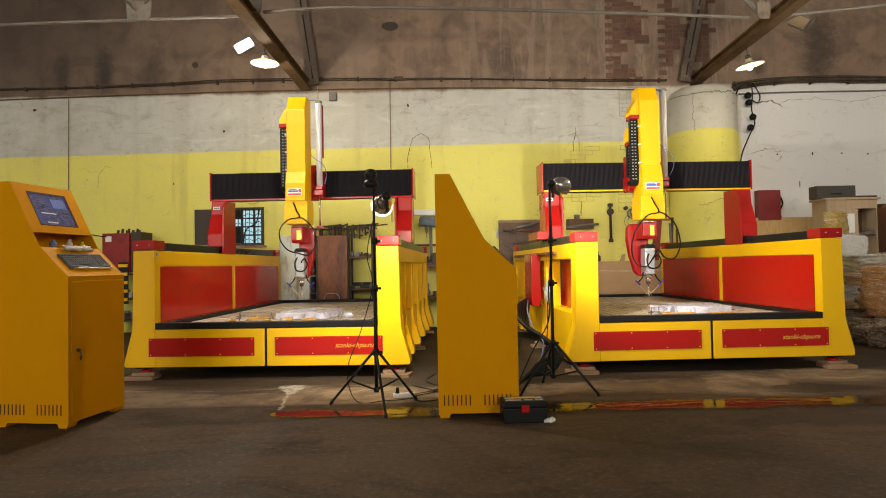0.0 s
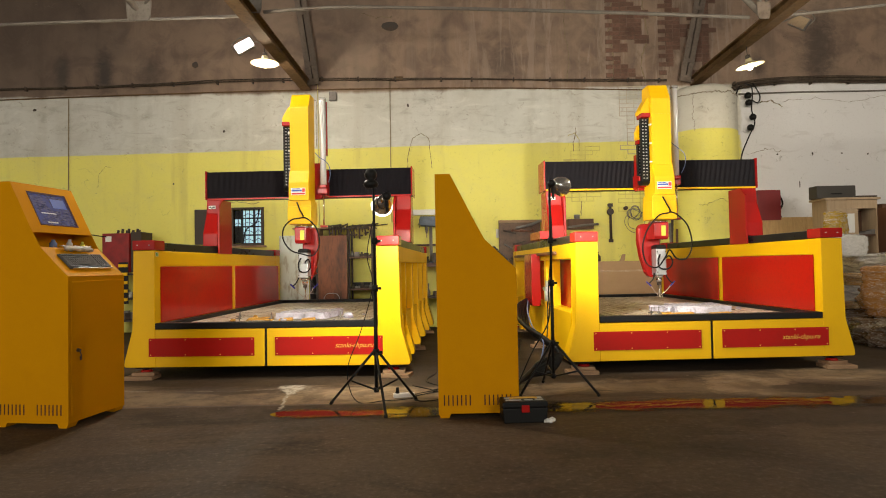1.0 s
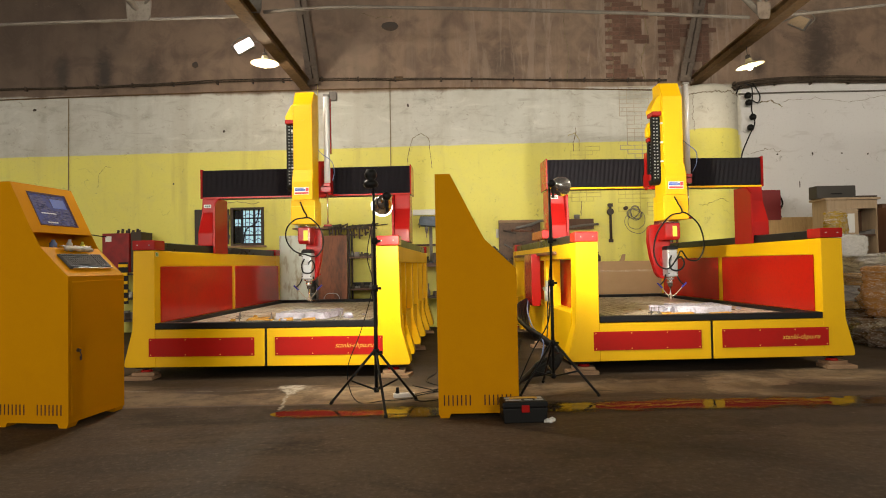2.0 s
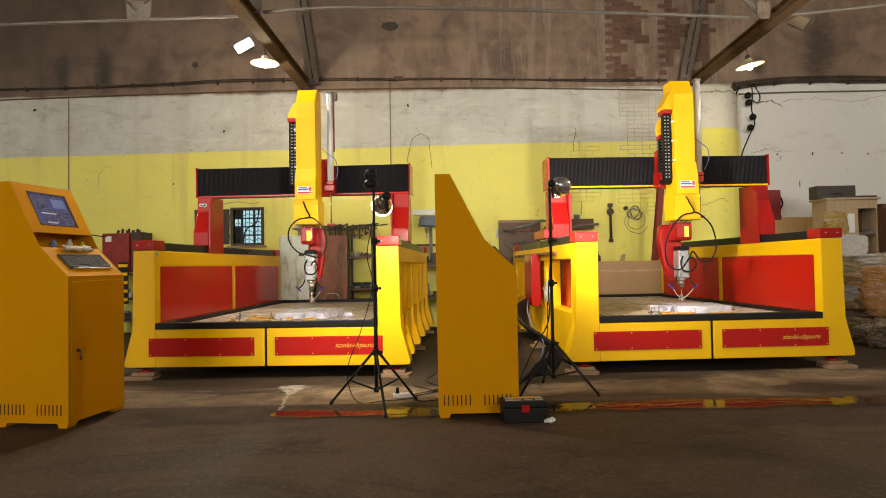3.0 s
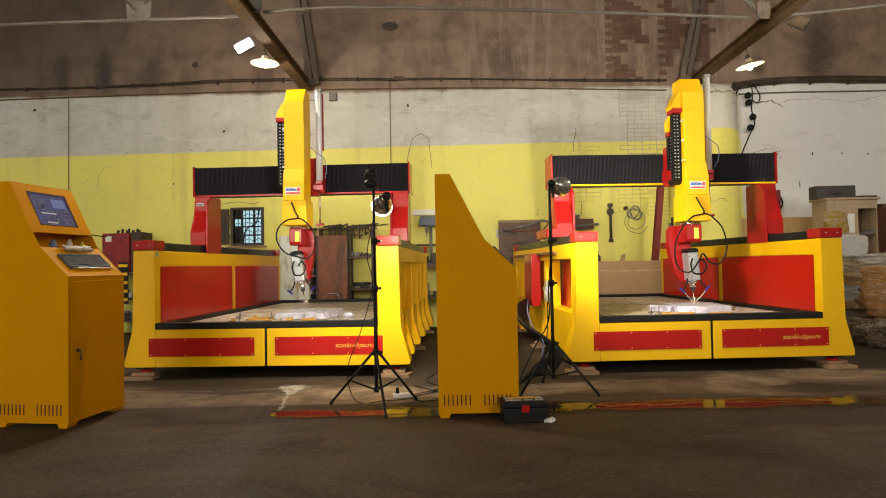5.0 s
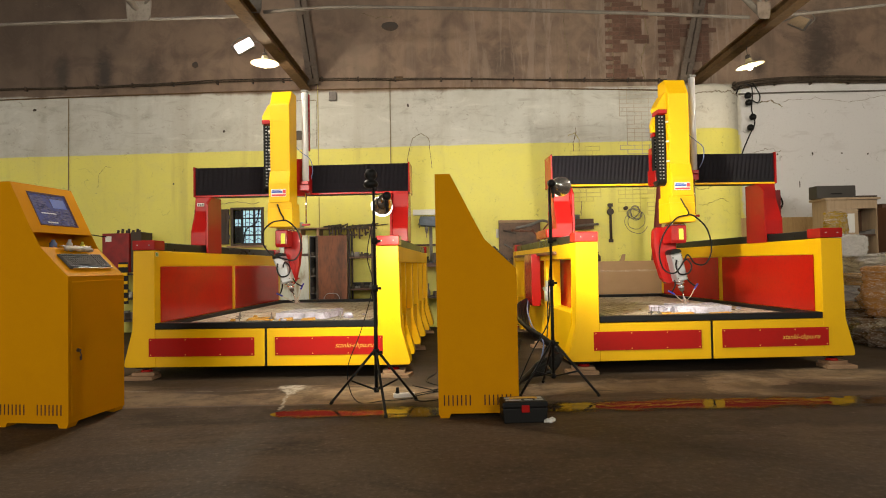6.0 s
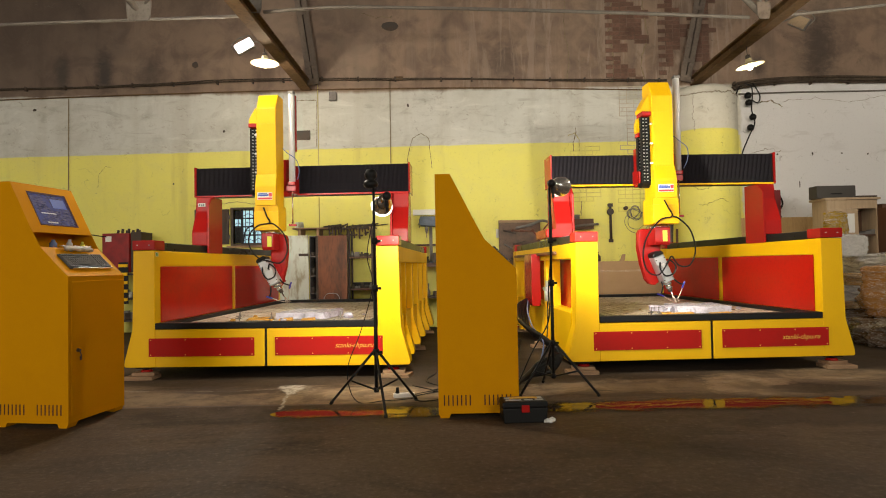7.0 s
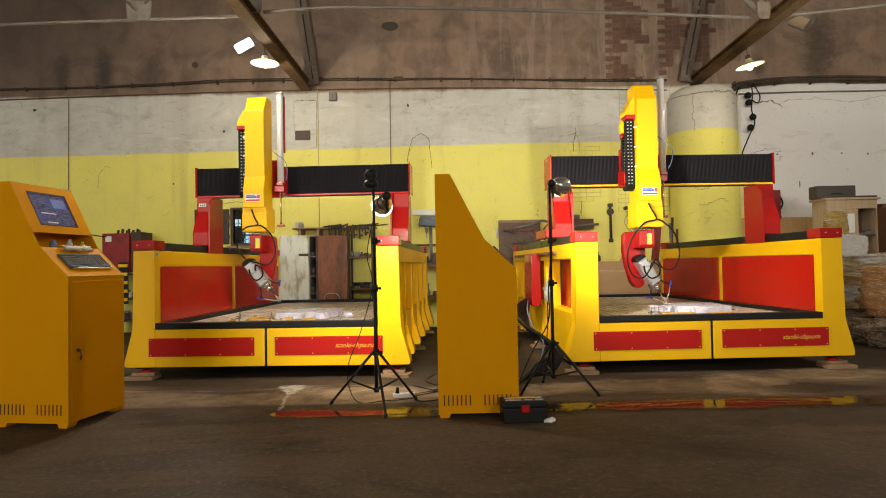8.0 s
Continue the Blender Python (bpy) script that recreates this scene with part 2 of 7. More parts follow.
def concrete_floor():
    m, nt, b = nodes_of("stained_concrete_floor")
    v = coords(nt, world_space=True)
    n1, n2, n3 = noise_of(nt, v, 0.55, 8, 0.66, 0.8), noise_of(nt, v, 3.1, 10, 0.74, 0.3), noise_of(nt, v, 26.0, 9, 0.82)
    trod = noise_of(nt, coords(nt, (0.45, 1.3, 1.0), True), 1.1, 9, 0.72, 1.2)
    col = mixc(nt, ramp(nt, n1, 0.34, 0.68), (0.070, 0.047, 0.031), (0.124, 0.086, 0.057))
    col = mixc(nt, math2(nt, "MULTIPLY", ramp(nt, trod, 0.45, 0.60), 0.55), col, (0.040, 0.028, 0.021))
    col = mixc(nt, math2(nt, "MULTIPLY", ramp(nt, n2, 0.44, 0.70), 0.38), col, (0.046, 0.032, 0.023))
    col = mixc(nt, math2(nt, "MULTIPLY", ramp(nt, n3, 0.50, 0.66), 0.55), col, (0.185, 0.140, 0.100))
    col = mixc(nt, math2(nt, "MULTIPLY", math2(nt, "SUBTRACT", 1.0, ramp(nt, n3, 0.34, 0.48)), 0.6), col, (0.030, 0.024, 0.018))
    # pale worn strip along the drain and a sawdust-pale apron before the machines
    sep = nt.nodes.new("ShaderNodeSeparateXYZ")
    link(nt, v, sep.inputs[0])
    x, y = sep.outputs[0], sep.outputs[1]
    fade = noise_of(nt, coords(nt, (0.6, 1.6, 1.0), True), 1.7, 7, 0.7, 0.6)
    wob = math2(nt, "ADD", y, math2(nt, "MULTIPLY", math2(nt, "SUBTRACT", fade, 0.5), 0.9))
    wobx = math2(nt, "ADD", x, math2(nt, "MULTIPLY", math2(nt, "SUBTRACT", n2, 0.5), 1.2))

    def patch(px, py, wx, wy):
        dx = math2(nt, "DIVIDE", math2(nt, "SUBTRACT", wobx, px), wx)
        dy = math2(nt, "DIVIDE", math2(nt, "SUBTRACT", wob, py), wy)
        far = math2(nt, "SQRT", math2(nt, "ADD", math2(nt, "MULTIPLY", dx, dx), math2(nt, "MULTIPLY", dy, dy)))
        return math2(nt, "SUBTRACT", 1.0, ramp(nt, far, 0.55, 1.15))

    pale = 0.0
    for q in ((-2.2, 5.22, 1.15, 0.40, 0.55), (-0.75, 5.28, 0.95, 0.40, 1.0), (1.10, 5.38, 0.60, 0.30, 0.75), (2.72, 5.42, 0.48, 0.62, 0.9), (3.75, 5.85, 0.85, 0.38, 0.75), (1.85, 5.45, 0.70, 0.34, 0.45), (-3.4, 5.5, 0.8, 0.5, 0.6)):
        pale = math2(nt, "MAXIMUM", pale, math2(nt, "MULTIPLY", patch(*q[:4]), q[4]))
    strip = math2(nt, "MULTIPLY", ramp(nt, y, 4.90, 4.97), pale)
    worn = math2(nt, "ADD", math2(nt, "MULTIPLY", ramp(nt, n2, 0.38, 0.60), 0.55), 0.22)
    col = mixc(nt, math2(nt, "MULTIPLY", strip, worn), col, (0.38, 0.275, 0.175))
    for q in ((-1.95, 5.52, 0.60, 0.17, 0.75), (-3.2, 5.25, 0.5, 0.16, 0.6), (-0.2, 5.75, 0.7, 0.15, 0.5), (3.25, 5.18, 0.62, 0.20, 0.75), (1.35, 5.12, 0.55, 0.14, 0.6), (-1.0, 3.9, 0.22, 0.06, 0.5), (-2.2, 4.62, 0.35, 0.10, 0.5), (1.2, 3.6, 0.9, 0.20, 0.35), (2.6, 4.22, 0.9, 0.22, 0.55)):
        col = mixc(nt, math2(nt, "MULTIPLY", patch(*q[:4]), q[4]), col, (0.036, 0.025, 0.019))
    # ground darker from y 5.6 back past the machines, with a hard pale line
    darker = math2(nt, "MULTIPLY", ramp(nt, wob, 5.62, 5.80), math2(nt, "SUBTRACT", 1.0, pale))
    col = mixc(nt, math2(nt, "MULTIPLY", darker, 0.6), col, (0.030, 0.022, 0.016))
    pale_line = math2(nt, "MULTIPLY", ramp(nt, wob, 5.56, 5.60), math2(nt, "SUBTRACT", 1.0, ramp(nt, wob, 5.61, 5.65)))
    col = mixc(nt, math2(nt, "MULTIPLY", pale_line, math2(nt, "MULTIPLY", ramp(nt, n2, 0.45, 0.6), 0.5)), col, (0.30, 0.26, 0.21))
    # wet border of the drain
    lip = math2(nt, "MULTIPLY", ramp(nt, wob, 4.30, 4.45), math2(nt, "SUBTRACT", 1.0, ramp(nt, y, 4.90, 4.92)))
    col = mixc(nt, math2(nt, "MULTIPLY", lip, math2(nt, "MULTIPLY", ramp(nt, n1, 0.38, 0.56), 0.55)), col, (0.034, 0.024, 0.016))
    # scattered pale grit
    grit = noise_of(nt, v, 17.0, 3, 0.6)
    col = mixc(nt, math2(nt, "MULTIPLY", ramp(nt, grit, 0.67, 0.73), 0.35), col, (0.25, 0.20, 0.15))
    # dried stone-dust splash running down to the drain
    run = math2(nt, "ADD", math2(nt, "ADD", x, 1.36), math2(nt, "MULTIPLY", math2(nt, "SUBTRACT", y, 5.3), 0.14))
    run = math2(nt, "ABSOLUTE", math2(nt, "ADD", run, math2(nt, "MULTIPLY", math2(nt, "SUBTRACT", n2, 0.5), 0.22)))
    wide = math2(nt, "ADD", 0.020, math2(nt, "MULTIPLY", ramp(nt, y, 5.25, 5.72), 0.12))
    spill = math2(nt, "SUBTRACT", 1.0, ramp(nt, math2(nt, "DIVIDE", run, wide), 0.55, 1.1))
    spill = math2(nt, "MULTIPLY", spill, math2(nt, "MULTIPLY", ramp(nt, wob, 4.75, 4.95), math2(nt, "SUBTRACT", 1.0, ramp(nt, wob, 5.72, 5.82))))
    spill = math2(nt, "MULTIPLY", spill, ramp(nt, noise_of(nt, v, 11.0, 5, 0.7), 0.34, 0.56))
    col = mixc(nt, math2(nt, "MULTIPLY", spill, 0.85), col, (0.50, 0.46, 0.40))
    link(nt, col, b.inputs["Base Color"])
    wet = ramp(nt, n1, 0.40, 0.62)
    link(nt, math2(nt, "ADD", math2(nt, "MULTIPLY", wet, 0.25), 0.60), b.inputs["Roughness"])
    b.inputs["Specular IOR Level"].default_value = 0.10
    bump_to(nt, b, math2(nt, "ADD", n2, math2(nt, "MULTIPLY", n3, 0.30)), 0.45, 0.010)
    return m


def plaster_wall():
    """White limewash above, yellow oil paint below a hand-drawn line, old brown plaster over the ledge."""
    m, nt, b = nodes_of("painted_plaster")
    v = coords(nt, world_space=True)
    sep = nt.nodes.new("ShaderNodeSeparateXYZ")
    link(nt, v, sep.inputs[0])
    x, z = sep.outputs[0], sep.outputs[2]
    big, mid, fine = noise_of(nt, v, 0.5, 6, 0.62, 0.4), noise_of(nt, v, 2.4, 6, 0.65, 0.5), noise_of(nt, v, 26.0, 4, 0.6)
    streak = noise_of(nt, coords(nt, (2.2, 2.2, 0.22), True), 1.3, 5, 0.6)
    white = mixc(nt, math2(nt, "MULTIPLY", ramp(nt, mid, 0.45, 0.72), 0.6), (0.54, 0.535, 0.495), (0.39, 0.38, 0.34))
    white = mixc(nt, math2(nt, "MULTIPLY", ramp(nt, streak, 0.50, 0.70), 0.32), white, (0.36, 0.33, 0.27))
    stain = noise_of(nt, coords(nt, (1.0, 1.0, 1.6), True), 5.5, 7, 0.72, 0.8)
    white = mixc(nt, math2(nt, "MULTIPLY", ramp(nt, stain, 0.56, 0.70), 0.45), white, (0.26, 0.22, 0.165))
    white = mixc(nt, math2(nt, "MULTIPLY", ramp(nt, big, 0.46, 0.62), 0.35), white, (0.44, 0.42, 0.36))
    # long smeared scuffs in the limewash
    smear = noise_of(nt, coords(nt, (0.55, 1.0, 1.9), True), 2.0, 7, 0.66, 1.2)
    white = mixc(nt, math2(nt, "MULTIPLY", ramp(nt, smear, 0.51, 0.72), 0.46), white, (0.25, 0.225, 0.185))
    white = mixc(nt, math2(nt, "MULTIPLY", math2(nt, "SUBTRACT", 1.0, ramp(nt, smear, 0.32, 0.44)), 0.5), white, (0.64, 0.63, 0.58))
    fresh = mixc(nt, math2(nt, "MULTIPLY", ramp(nt, smear, 0.56, 0.70), 0.30), (0.68, 0.67, 0.675), (0.43, 0.40, 0.385))
    yellow = mixc(nt, math2(nt, "MULTIPLY", ramp(nt, mid, 0.42, 0.72), 0.5), (0.76, 0.695, 0.150), (0.68, 0.625, 0.19))
    yellow = mixc(nt, math2(nt, "MULTIPLY", ramp(nt, streak, 0.55, 0.75), 0.3), yellow, (0.42, 0.33, 0.10))
    yellow = mixc(nt, math2(nt, "MULTIPLY", ramp(nt, noise_of(nt, v, 6.0, 7, 0.72, 0.6), 0.60, 0.74), 0.22), yellow, (0.40, 0.32, 0.10))
    brown = mixc(nt, ramp(nt, mid, 0.38, 0.66), (0.245, 0.165, 0.115), (0.155, 0.101, 0.071))
    brown = mixc(nt, math2(nt, "MULTIPLY", ramp(nt, streak, 0.50, 0.74), 0.36), brown, (0.060, 0.042, 0.032))
    brown = mixc(nt, math2(nt, "MULTIPLY", ramp(nt, big, 0.50, 0.68), 0.5), brown, (0.25, 0.180, 0.130))
    # roof shade painted in: plaster darkens westward and upward; then single soot blots
    roof_shade = math2(nt, "ADD", math2(nt, "ADD", x, math2(nt, "MULTIPLY", math2(nt, "SUBTRACT", z, 4.6), -1.3)), math2(nt, "MULTIPLY", math2(nt, "SUBTRACT", big, 0.5), 5.0))
    brown = mixc(nt, math2(nt, "MULTIPLY", math2(nt, "SUBTRACT", 1.0, ramp(nt, roof_shade, -9.0, -2.6)), 0.72), brown, (0.050, 0.034, 0.025))

    def blot(x0, z0, wx, wz):
        dx = math2(nt, "DIVIDE", math2(nt, "SUBTRACT", x, x0), wx)
        dz = math2(nt, "DIVIDE", math2(nt, "SUBTRACT", z, z0), wz)
        far = math2(nt, "SQRT", math2(nt, "ADD", math2(nt, "MULTIPLY", dx, dx), math2(nt, "MULTIPLY", dz, dz)))
        far = math2(nt, "ADD", far, math2(nt, "MULTIPLY", math2(nt, "SUBTRACT", stain, 0.5), 1.3))
        return math2(nt, "SUBTRACT", 1.0, ramp(nt, far, 0.15, 1.1))

    for bx, bz, bwx, bwz, deep in ((-6.86, 4.70, 0.20, 0.45, 0.75), (-6.09, 4.72, 0.24, 0.50, 0.85), (-5.27, 4.68, 0.30, 0.48, 0.6), (6.92, 4.95, 0.42, 0.95, 0.75), (5.78, 4.62, 0.20, 0.28, 0.7), (1.15, 4.75, 0.30, 0.5, 0.45)):
        brown = mixc(nt, math2(nt, "MULTIPLY", blot(bx, bz, bwx, bwz), deep), brown, (0.026, 0.019, 0.016))
    # pale lime runs between the bare bricks
    runs = noise_of(nt, coords(nt, (3.2, 3.2, 0.35), True), 1.6, 8, 0.7, 0.6)
    lime = math2(nt, "MULTIPLY", ramp(nt, runs, 0.50, 0.62), math2(nt, "MULTIPLY", ramp(nt, x, -2.0, 2.0), math2(nt, "SUBTRACT", 1.0, ramp(nt, x, 5.2, 6.2))))
    brown = mixc(nt, math2(nt, "MULTIPLY", lime, 0.62), brown, (0.30, 0.225, 0.175))
    # the paint line dips slightly to the west
    line = math2(nt, "ADD", 3.27, math2(nt, "MULTIPLY", math2(nt, "MINIMUM", x, 1.2), 0.0105))
    line = math2(nt, "ADD", line, math2(nt, "MULTIPLY", math2(nt, "SUBTRACT", mid, 0.5), 0.05))
    line = math2(nt, "ADD", line, math2(nt, "MULTIPLY", ramp(nt, x, 4.05, 4.10), 0.08))
    white = mixc(nt, math2(nt, "MULTIPLY", ramp(nt, x, 4.06, 4.10), 0.75), white, mixc(nt, math2(nt, "MULTIPLY", ramp(nt, stain, 0.5, 0.68), 0.5), (0.58, 0.555, 0.485), (0.40, 0.35, 0.27)))
    above = ramp(nt, math2(nt, "SUBTRACT", z, line), -0.012, 0.012)
    east = ramp(nt, math2(nt, "ADD", x, math2(nt, "MULTIPLY", mid, 0.2)), 5.50, 5.56)
    low = mixc(nt, math2(nt, "MAXIMUM", above, east), yellow, mixc(nt, east, white, fresh))
    edge = math2(nt, "ADD", z, math2(nt, "MULTIPLY", math2(nt, "SUBTRACT", streak, 0.5), 0.12))
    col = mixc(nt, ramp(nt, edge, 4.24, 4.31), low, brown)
    col = mixc(nt, math2(nt, "MULTIPLY", ramp(nt, fine, 0.55, 0.8), 0.22), col, (0.14, 0.11, 0.08))
    # hairline cracks in patches
    vor = nt.nodes.new("ShaderNodeTexVoronoi")
    vor.feature = "DISTANCE_TO_EDGE"
    vor.inputs["Scale"].default_value = 1.1
    warp = nt.nodes.new("ShaderNodeVectorMath")
    warp.operation = "ADD"
    nz = nt.nodes.new("ShaderNodeTexNoise")
    nz.inputs["Scale"].default_value, nz.inputs["Detail"].default_value = 2.5, 5
    link(nt, v, nz.inputs["Vector"])
    link(nt, v, warp.inputs[0])
    link(nt, nz.outputs["Color"], warp.inputs[1])
    link(nt, warp.outputs[0], vor.inputs["Vector"])
    crack = math2(nt, "SUBTRACT", 1.0, ramp(nt, vor.outputs["Distance"], 0.001, 0.007))
    crack = math2(nt, "MULTIPLY", crack, ramp(nt, stain, 0.50, 0.60))
    col = mixc(nt, math2(nt, "MULTIPLY", crack, 0.45), col, (0.10, 0.085, 0.05))
    link(nt, col, b.inputs["Base Color"])
    b.inputs["Roughness"].default_value = 0.62
    h = math2(nt, "SUBTRACT", math2(nt, "ADD", mid, math2(nt, "MULTIPLY", fine, 0.35)), crack)
    bump_to(nt, b, h, 0.5, 0.02)
    return m


M_FLOOR, M_WALL = concrete_floor(), plaster_wall()
M_BRICK = surf("old_red_brick", (0.185, 0.098, 0.068), 0.85, dirt=(0.075, 0.045, 0.036), amount=0.9, big=3, fine=25, bump=0.4, per_object=0.55, world_space=True)
M_ROOF = surf("dark_roof_boards", (0.10, 0.075, 0.055), 0.8, dirt=(0.05, 0.036, 0.028), amount=0.6)
M_SIDEWALL = surf("grey_plaster", (0.30, 0.25, 0.19), 0.8, dirt=(0.16, 0.12, 0.09), amount=0.6, big=0.6)

floor_bm = B()
box(floor_bm, -16, 16, -12, 11.3, -0.3, 0.0)
floor = thing("floor", "dark stained concrete workshop floor with wet and darker patches", "floor", floor_bm, M_FLOOR, kind="structure")
wall_bm = B()
for q in ((-16, -3.77, 0, 8.2), (-3.27, 16, 0, 8.2), (-3.77, -3.27, 0, 1.56), (-3.77, -3.27, 2.17, 8.2)):
    box(wall_bm, q[0], q[1], WALL_Y, WALL_Y + 0.45, q[2], q[3])
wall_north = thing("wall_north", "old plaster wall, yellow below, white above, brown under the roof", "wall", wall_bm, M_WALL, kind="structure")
bm = B()
for q in ((-16, 16, 0, 2.4), (-16, 16, 6.4, 8.2), (-16, -12, 2.4, 6.4), (-5, 5, 2.4, 6.4), (12, 16, 2.4, 6.4)):
    box(bm, q[0], q[1], -12.4, -12, q[2], q[3])
thing("wall_south", "plain grey plaster wall with two wide hall windows", "wall", bm, M_SIDEWALL, kind="structure")
for i, wx in enumerate((-8.5, 8.5)):
    hw = thing("window_%d" % (i + 2), "wide many-paned hall window with steel bars", "window", m=pose(wx, -12.2, 4.4), kind="structure")
    for j in range(12):
        bm = B()
        box(bm, -3.5 + j * 0.6364 - 0.03, -3.5 + j * 0.6364 + 0.03, -0.03, 0.03, -2.0, 2.0)
        part("glazing_bar", bm, M_TIE, hw)
    for j in range(6):
        bm = B()
        box(bm, -3.5, 3.5, -0.028, 0.028, -2.0 + j * 0.8 - 0.03, -2.0 + j * 0.8 + 0.03)
        part("glazing_bar", bm, M_TIE, hw)
for nm, b6 in (("wall_west", (-16.4, -16, -12, 11.4, 0, 8.2)), ("wall_east", (16, 16.4, -12, 11.4, 0, 8.2))):
    bm = B()
    box(bm, *b6)
    thing(nm, "plain grey plaster wall of the workshop hall", "wall", bm, M_SIDEWALL, kind="structure")
bm = B()
box(bm, -16.4, 16.4, -12.4, 11.5, 8.2, 8.4)
thing("ceiling", "dark boarded roof high over the hall", "ceiling", bm, M_ROOF, kind="structure")

# round plastered column against the wall
bm = B()
lathe(bm, [(0.592, 0.0), (0.592, 3.99), (0.572, 4.00), (0.560, 4.05), (0.52, 4.115), (0.44, 4.165), (0.28, 4.20), (0.0, 4.21)], seg=56)
column = thing("column", "round plastered column, yellow below and white above", "column", bm, M_WALL, pose(4.695, 10.93, 0), kind="structure")


# puddles along the drain
def water_mat(yc, half):
    """Shallow water that thins out to a damp film at its banks."""
    m, nt, b = nodes_of("shallow_brown_water")
    v = coords(nt, world_space=True)
    n = noise_of(nt, v, 4.0, 3)
    ragged = noise_of(nt, coords(nt, (0.5, 1.0, 1.0), True), 4.0, 9, 0.72, 0.5)
    link(nt, mixc(nt, n, (0.020, 0.014, 0.009), (0.05, 0.034, 0.02)), b.inputs["Base Color"])
    sep = nt.nodes.new("ShaderNodeSeparateXYZ")
    link(nt, v, sep.inputs[0])
    bank = math2(nt, "ABSOLUTE", math2(nt, "SUBTRACT", sep.outputs[1], yc))
    bank = math2(nt, "ADD", bank, math2(nt, "MULTIPLY", math2(nt, "SUBTRACT", ragged, 0.5), half * 2.4))
    link(nt, math2(nt, "SUBTRACT", 1.0, math2(nt, "MULTIPLY", ramp(nt, bank, half * 0.40, half * 0.85), 1.0)), b.inputs["Alpha"])
    link(nt, math2(nt, "ADD", 0.045, math2(nt, "MULTIPLY", ramp(nt, bank, half * 0.1, half * 0.8), 0.22)), b.inputs["Roughness"])
    b.inputs["IOR"].default_value = 1.33
    b.inputs["Specular IOR Level"].default_value = 0.30
    bump_to(nt, b, noise_of(nt, coords(nt, (0.5, 1.0, 1.0), True), 2.4, 4, 0.55, 0.8), 0.70, 0.012)
    return m


def puddle(x0, x1, yc, half, seed, fall, label):
    """A thin film of water on ground that falls gently to the drain."""
    bm = B()
    n = 140
    top, low = [], []
    for i in range(n + 1):
        u = i / n
        x = x0 + (x1 - x0) * u
        w = 1.15 * half * (math.sin(math.pi * min(max(u, 0.004), 0.996)) ** 0.45)
        a = 1.3 * noise.noise((x * 2.1, seed, 0)) + 0.9 * noise.noise((x * 6.3, seed, 3)) + 0.5 * noise.noise((x * 19, seed, 3))
        c = noise.noise((x * 1.7, seed, 9)) + 0.8 * noise.noise((x * 7.1, seed, 5)) + 0.5 * noise.noise((x * 21, seed, 5))
        top.append(bm.verts.new((x, yc + w * (1 + 0.55 * a), 0.0055 - fall * w * (1 + 0.55 * a))))
        low.append(bm.verts.new((x, yc - w * (1 + 0.55 * c), 0.0055 + fall * w * (1 + 0.55 * c))))
    for i in range(n):
        bm.faces.new((low[i], low[i + 1], top[i + 1], top[i]))
    return thing("puddle", label, "puddle", bm, water_mat(yc, half), kind="structure", flat=True)


puddle(-1.32, 0.02, 4.62, 0.20, 1.3, 0.009, "shallow puddle on the concrete beside a tripod")
puddle(0.50, 3.75, 4.70, 0.24, 4.1, 0.013, "long shallow puddle along the floor joint")
# the long joint in the concrete
bm = B()
jp = [(-4.2 + 0.06 * i, 4.93 + 0.025 * noise.noise((i * 0.33, 0, 2)), 0.0) for i in range(60)]
for a, c in zip(jp, jp[1:]):
    w0 = 0.008 + 0.006 * noise.noise((a[0] * 5, 1, 1))
    bm.faces.new([bm.verts.new(p) for p in ((a[0], a[1] - w0, 0.003), (c[0], c[1] - w0, 0.003), (c[0], c[1] + w0, 0.003), (a[0], a[1] + w0, 0.003))])
thing("floor_joint", "cracked dark joint line across the concrete floor", "joint", bm, M_DARK, kind="structure", flat=True)

# ---------------------------------------------------------------- the roof steel
def beam_thing(name, label, p0, p1, w, h, material):
    """An I-section beam between two points."""
    p0, p1 = Vector(p0), Vector(p1)
    ln = (p1 - p0).length
    bm = B()
    box(bm, -w / 2, w / 2, -h / 2, -h / 2 + 0.022, 0, ln)
    box(bm, -w / 2, w / 2, h / 2 - 0.022, h / 2, 0, ln)
    box(bm, -0.014, 0.014, -h / 2 + 0.022, h / 2 - 0.022, 0, ln)
    ob = thing(name, label, "beam", bm, material)
    d = (p1 - p0).normalized()
    xax = Vector((0, 0, 1)).cross(d) if abs(d.z) < 0.95 else Vector((1, 0, 0))
    xax.normalize()
    yax = d.cross(xax)
    ob.matrix_basis = Matrix.Translation(p0) @ Matrix((xax, yax, d)).transposed().to_4x4()
    return ob


beam_thing("roof_beam", "brown rusted steel beam running out from the wall", (-2.425, 11.0, 4.40), (-2.62, -12, 4.26), 0.175, 0.17, M_BEAM)
beam_thing("roof_beam", "brown rusted steel beam running out from the wall", (-9.3, 11.0, 4.40), (-9.3, -12, 4.30), 0.24, 0.22, M_BEAM)
beam_thing("roof_beam", "brown rusted steel beam running out from the wall", (11.5, 11.0, 4.40), (11.5, -12, 4.30), 0.24, 0.22, M_BEAM)
beam_thing("roof_beam", "brown rusted steel beam over the round column", (4.62, 11.0, 4.36), (3.78, -12, 4.32), 0.16, 0.16, M_BEAM)


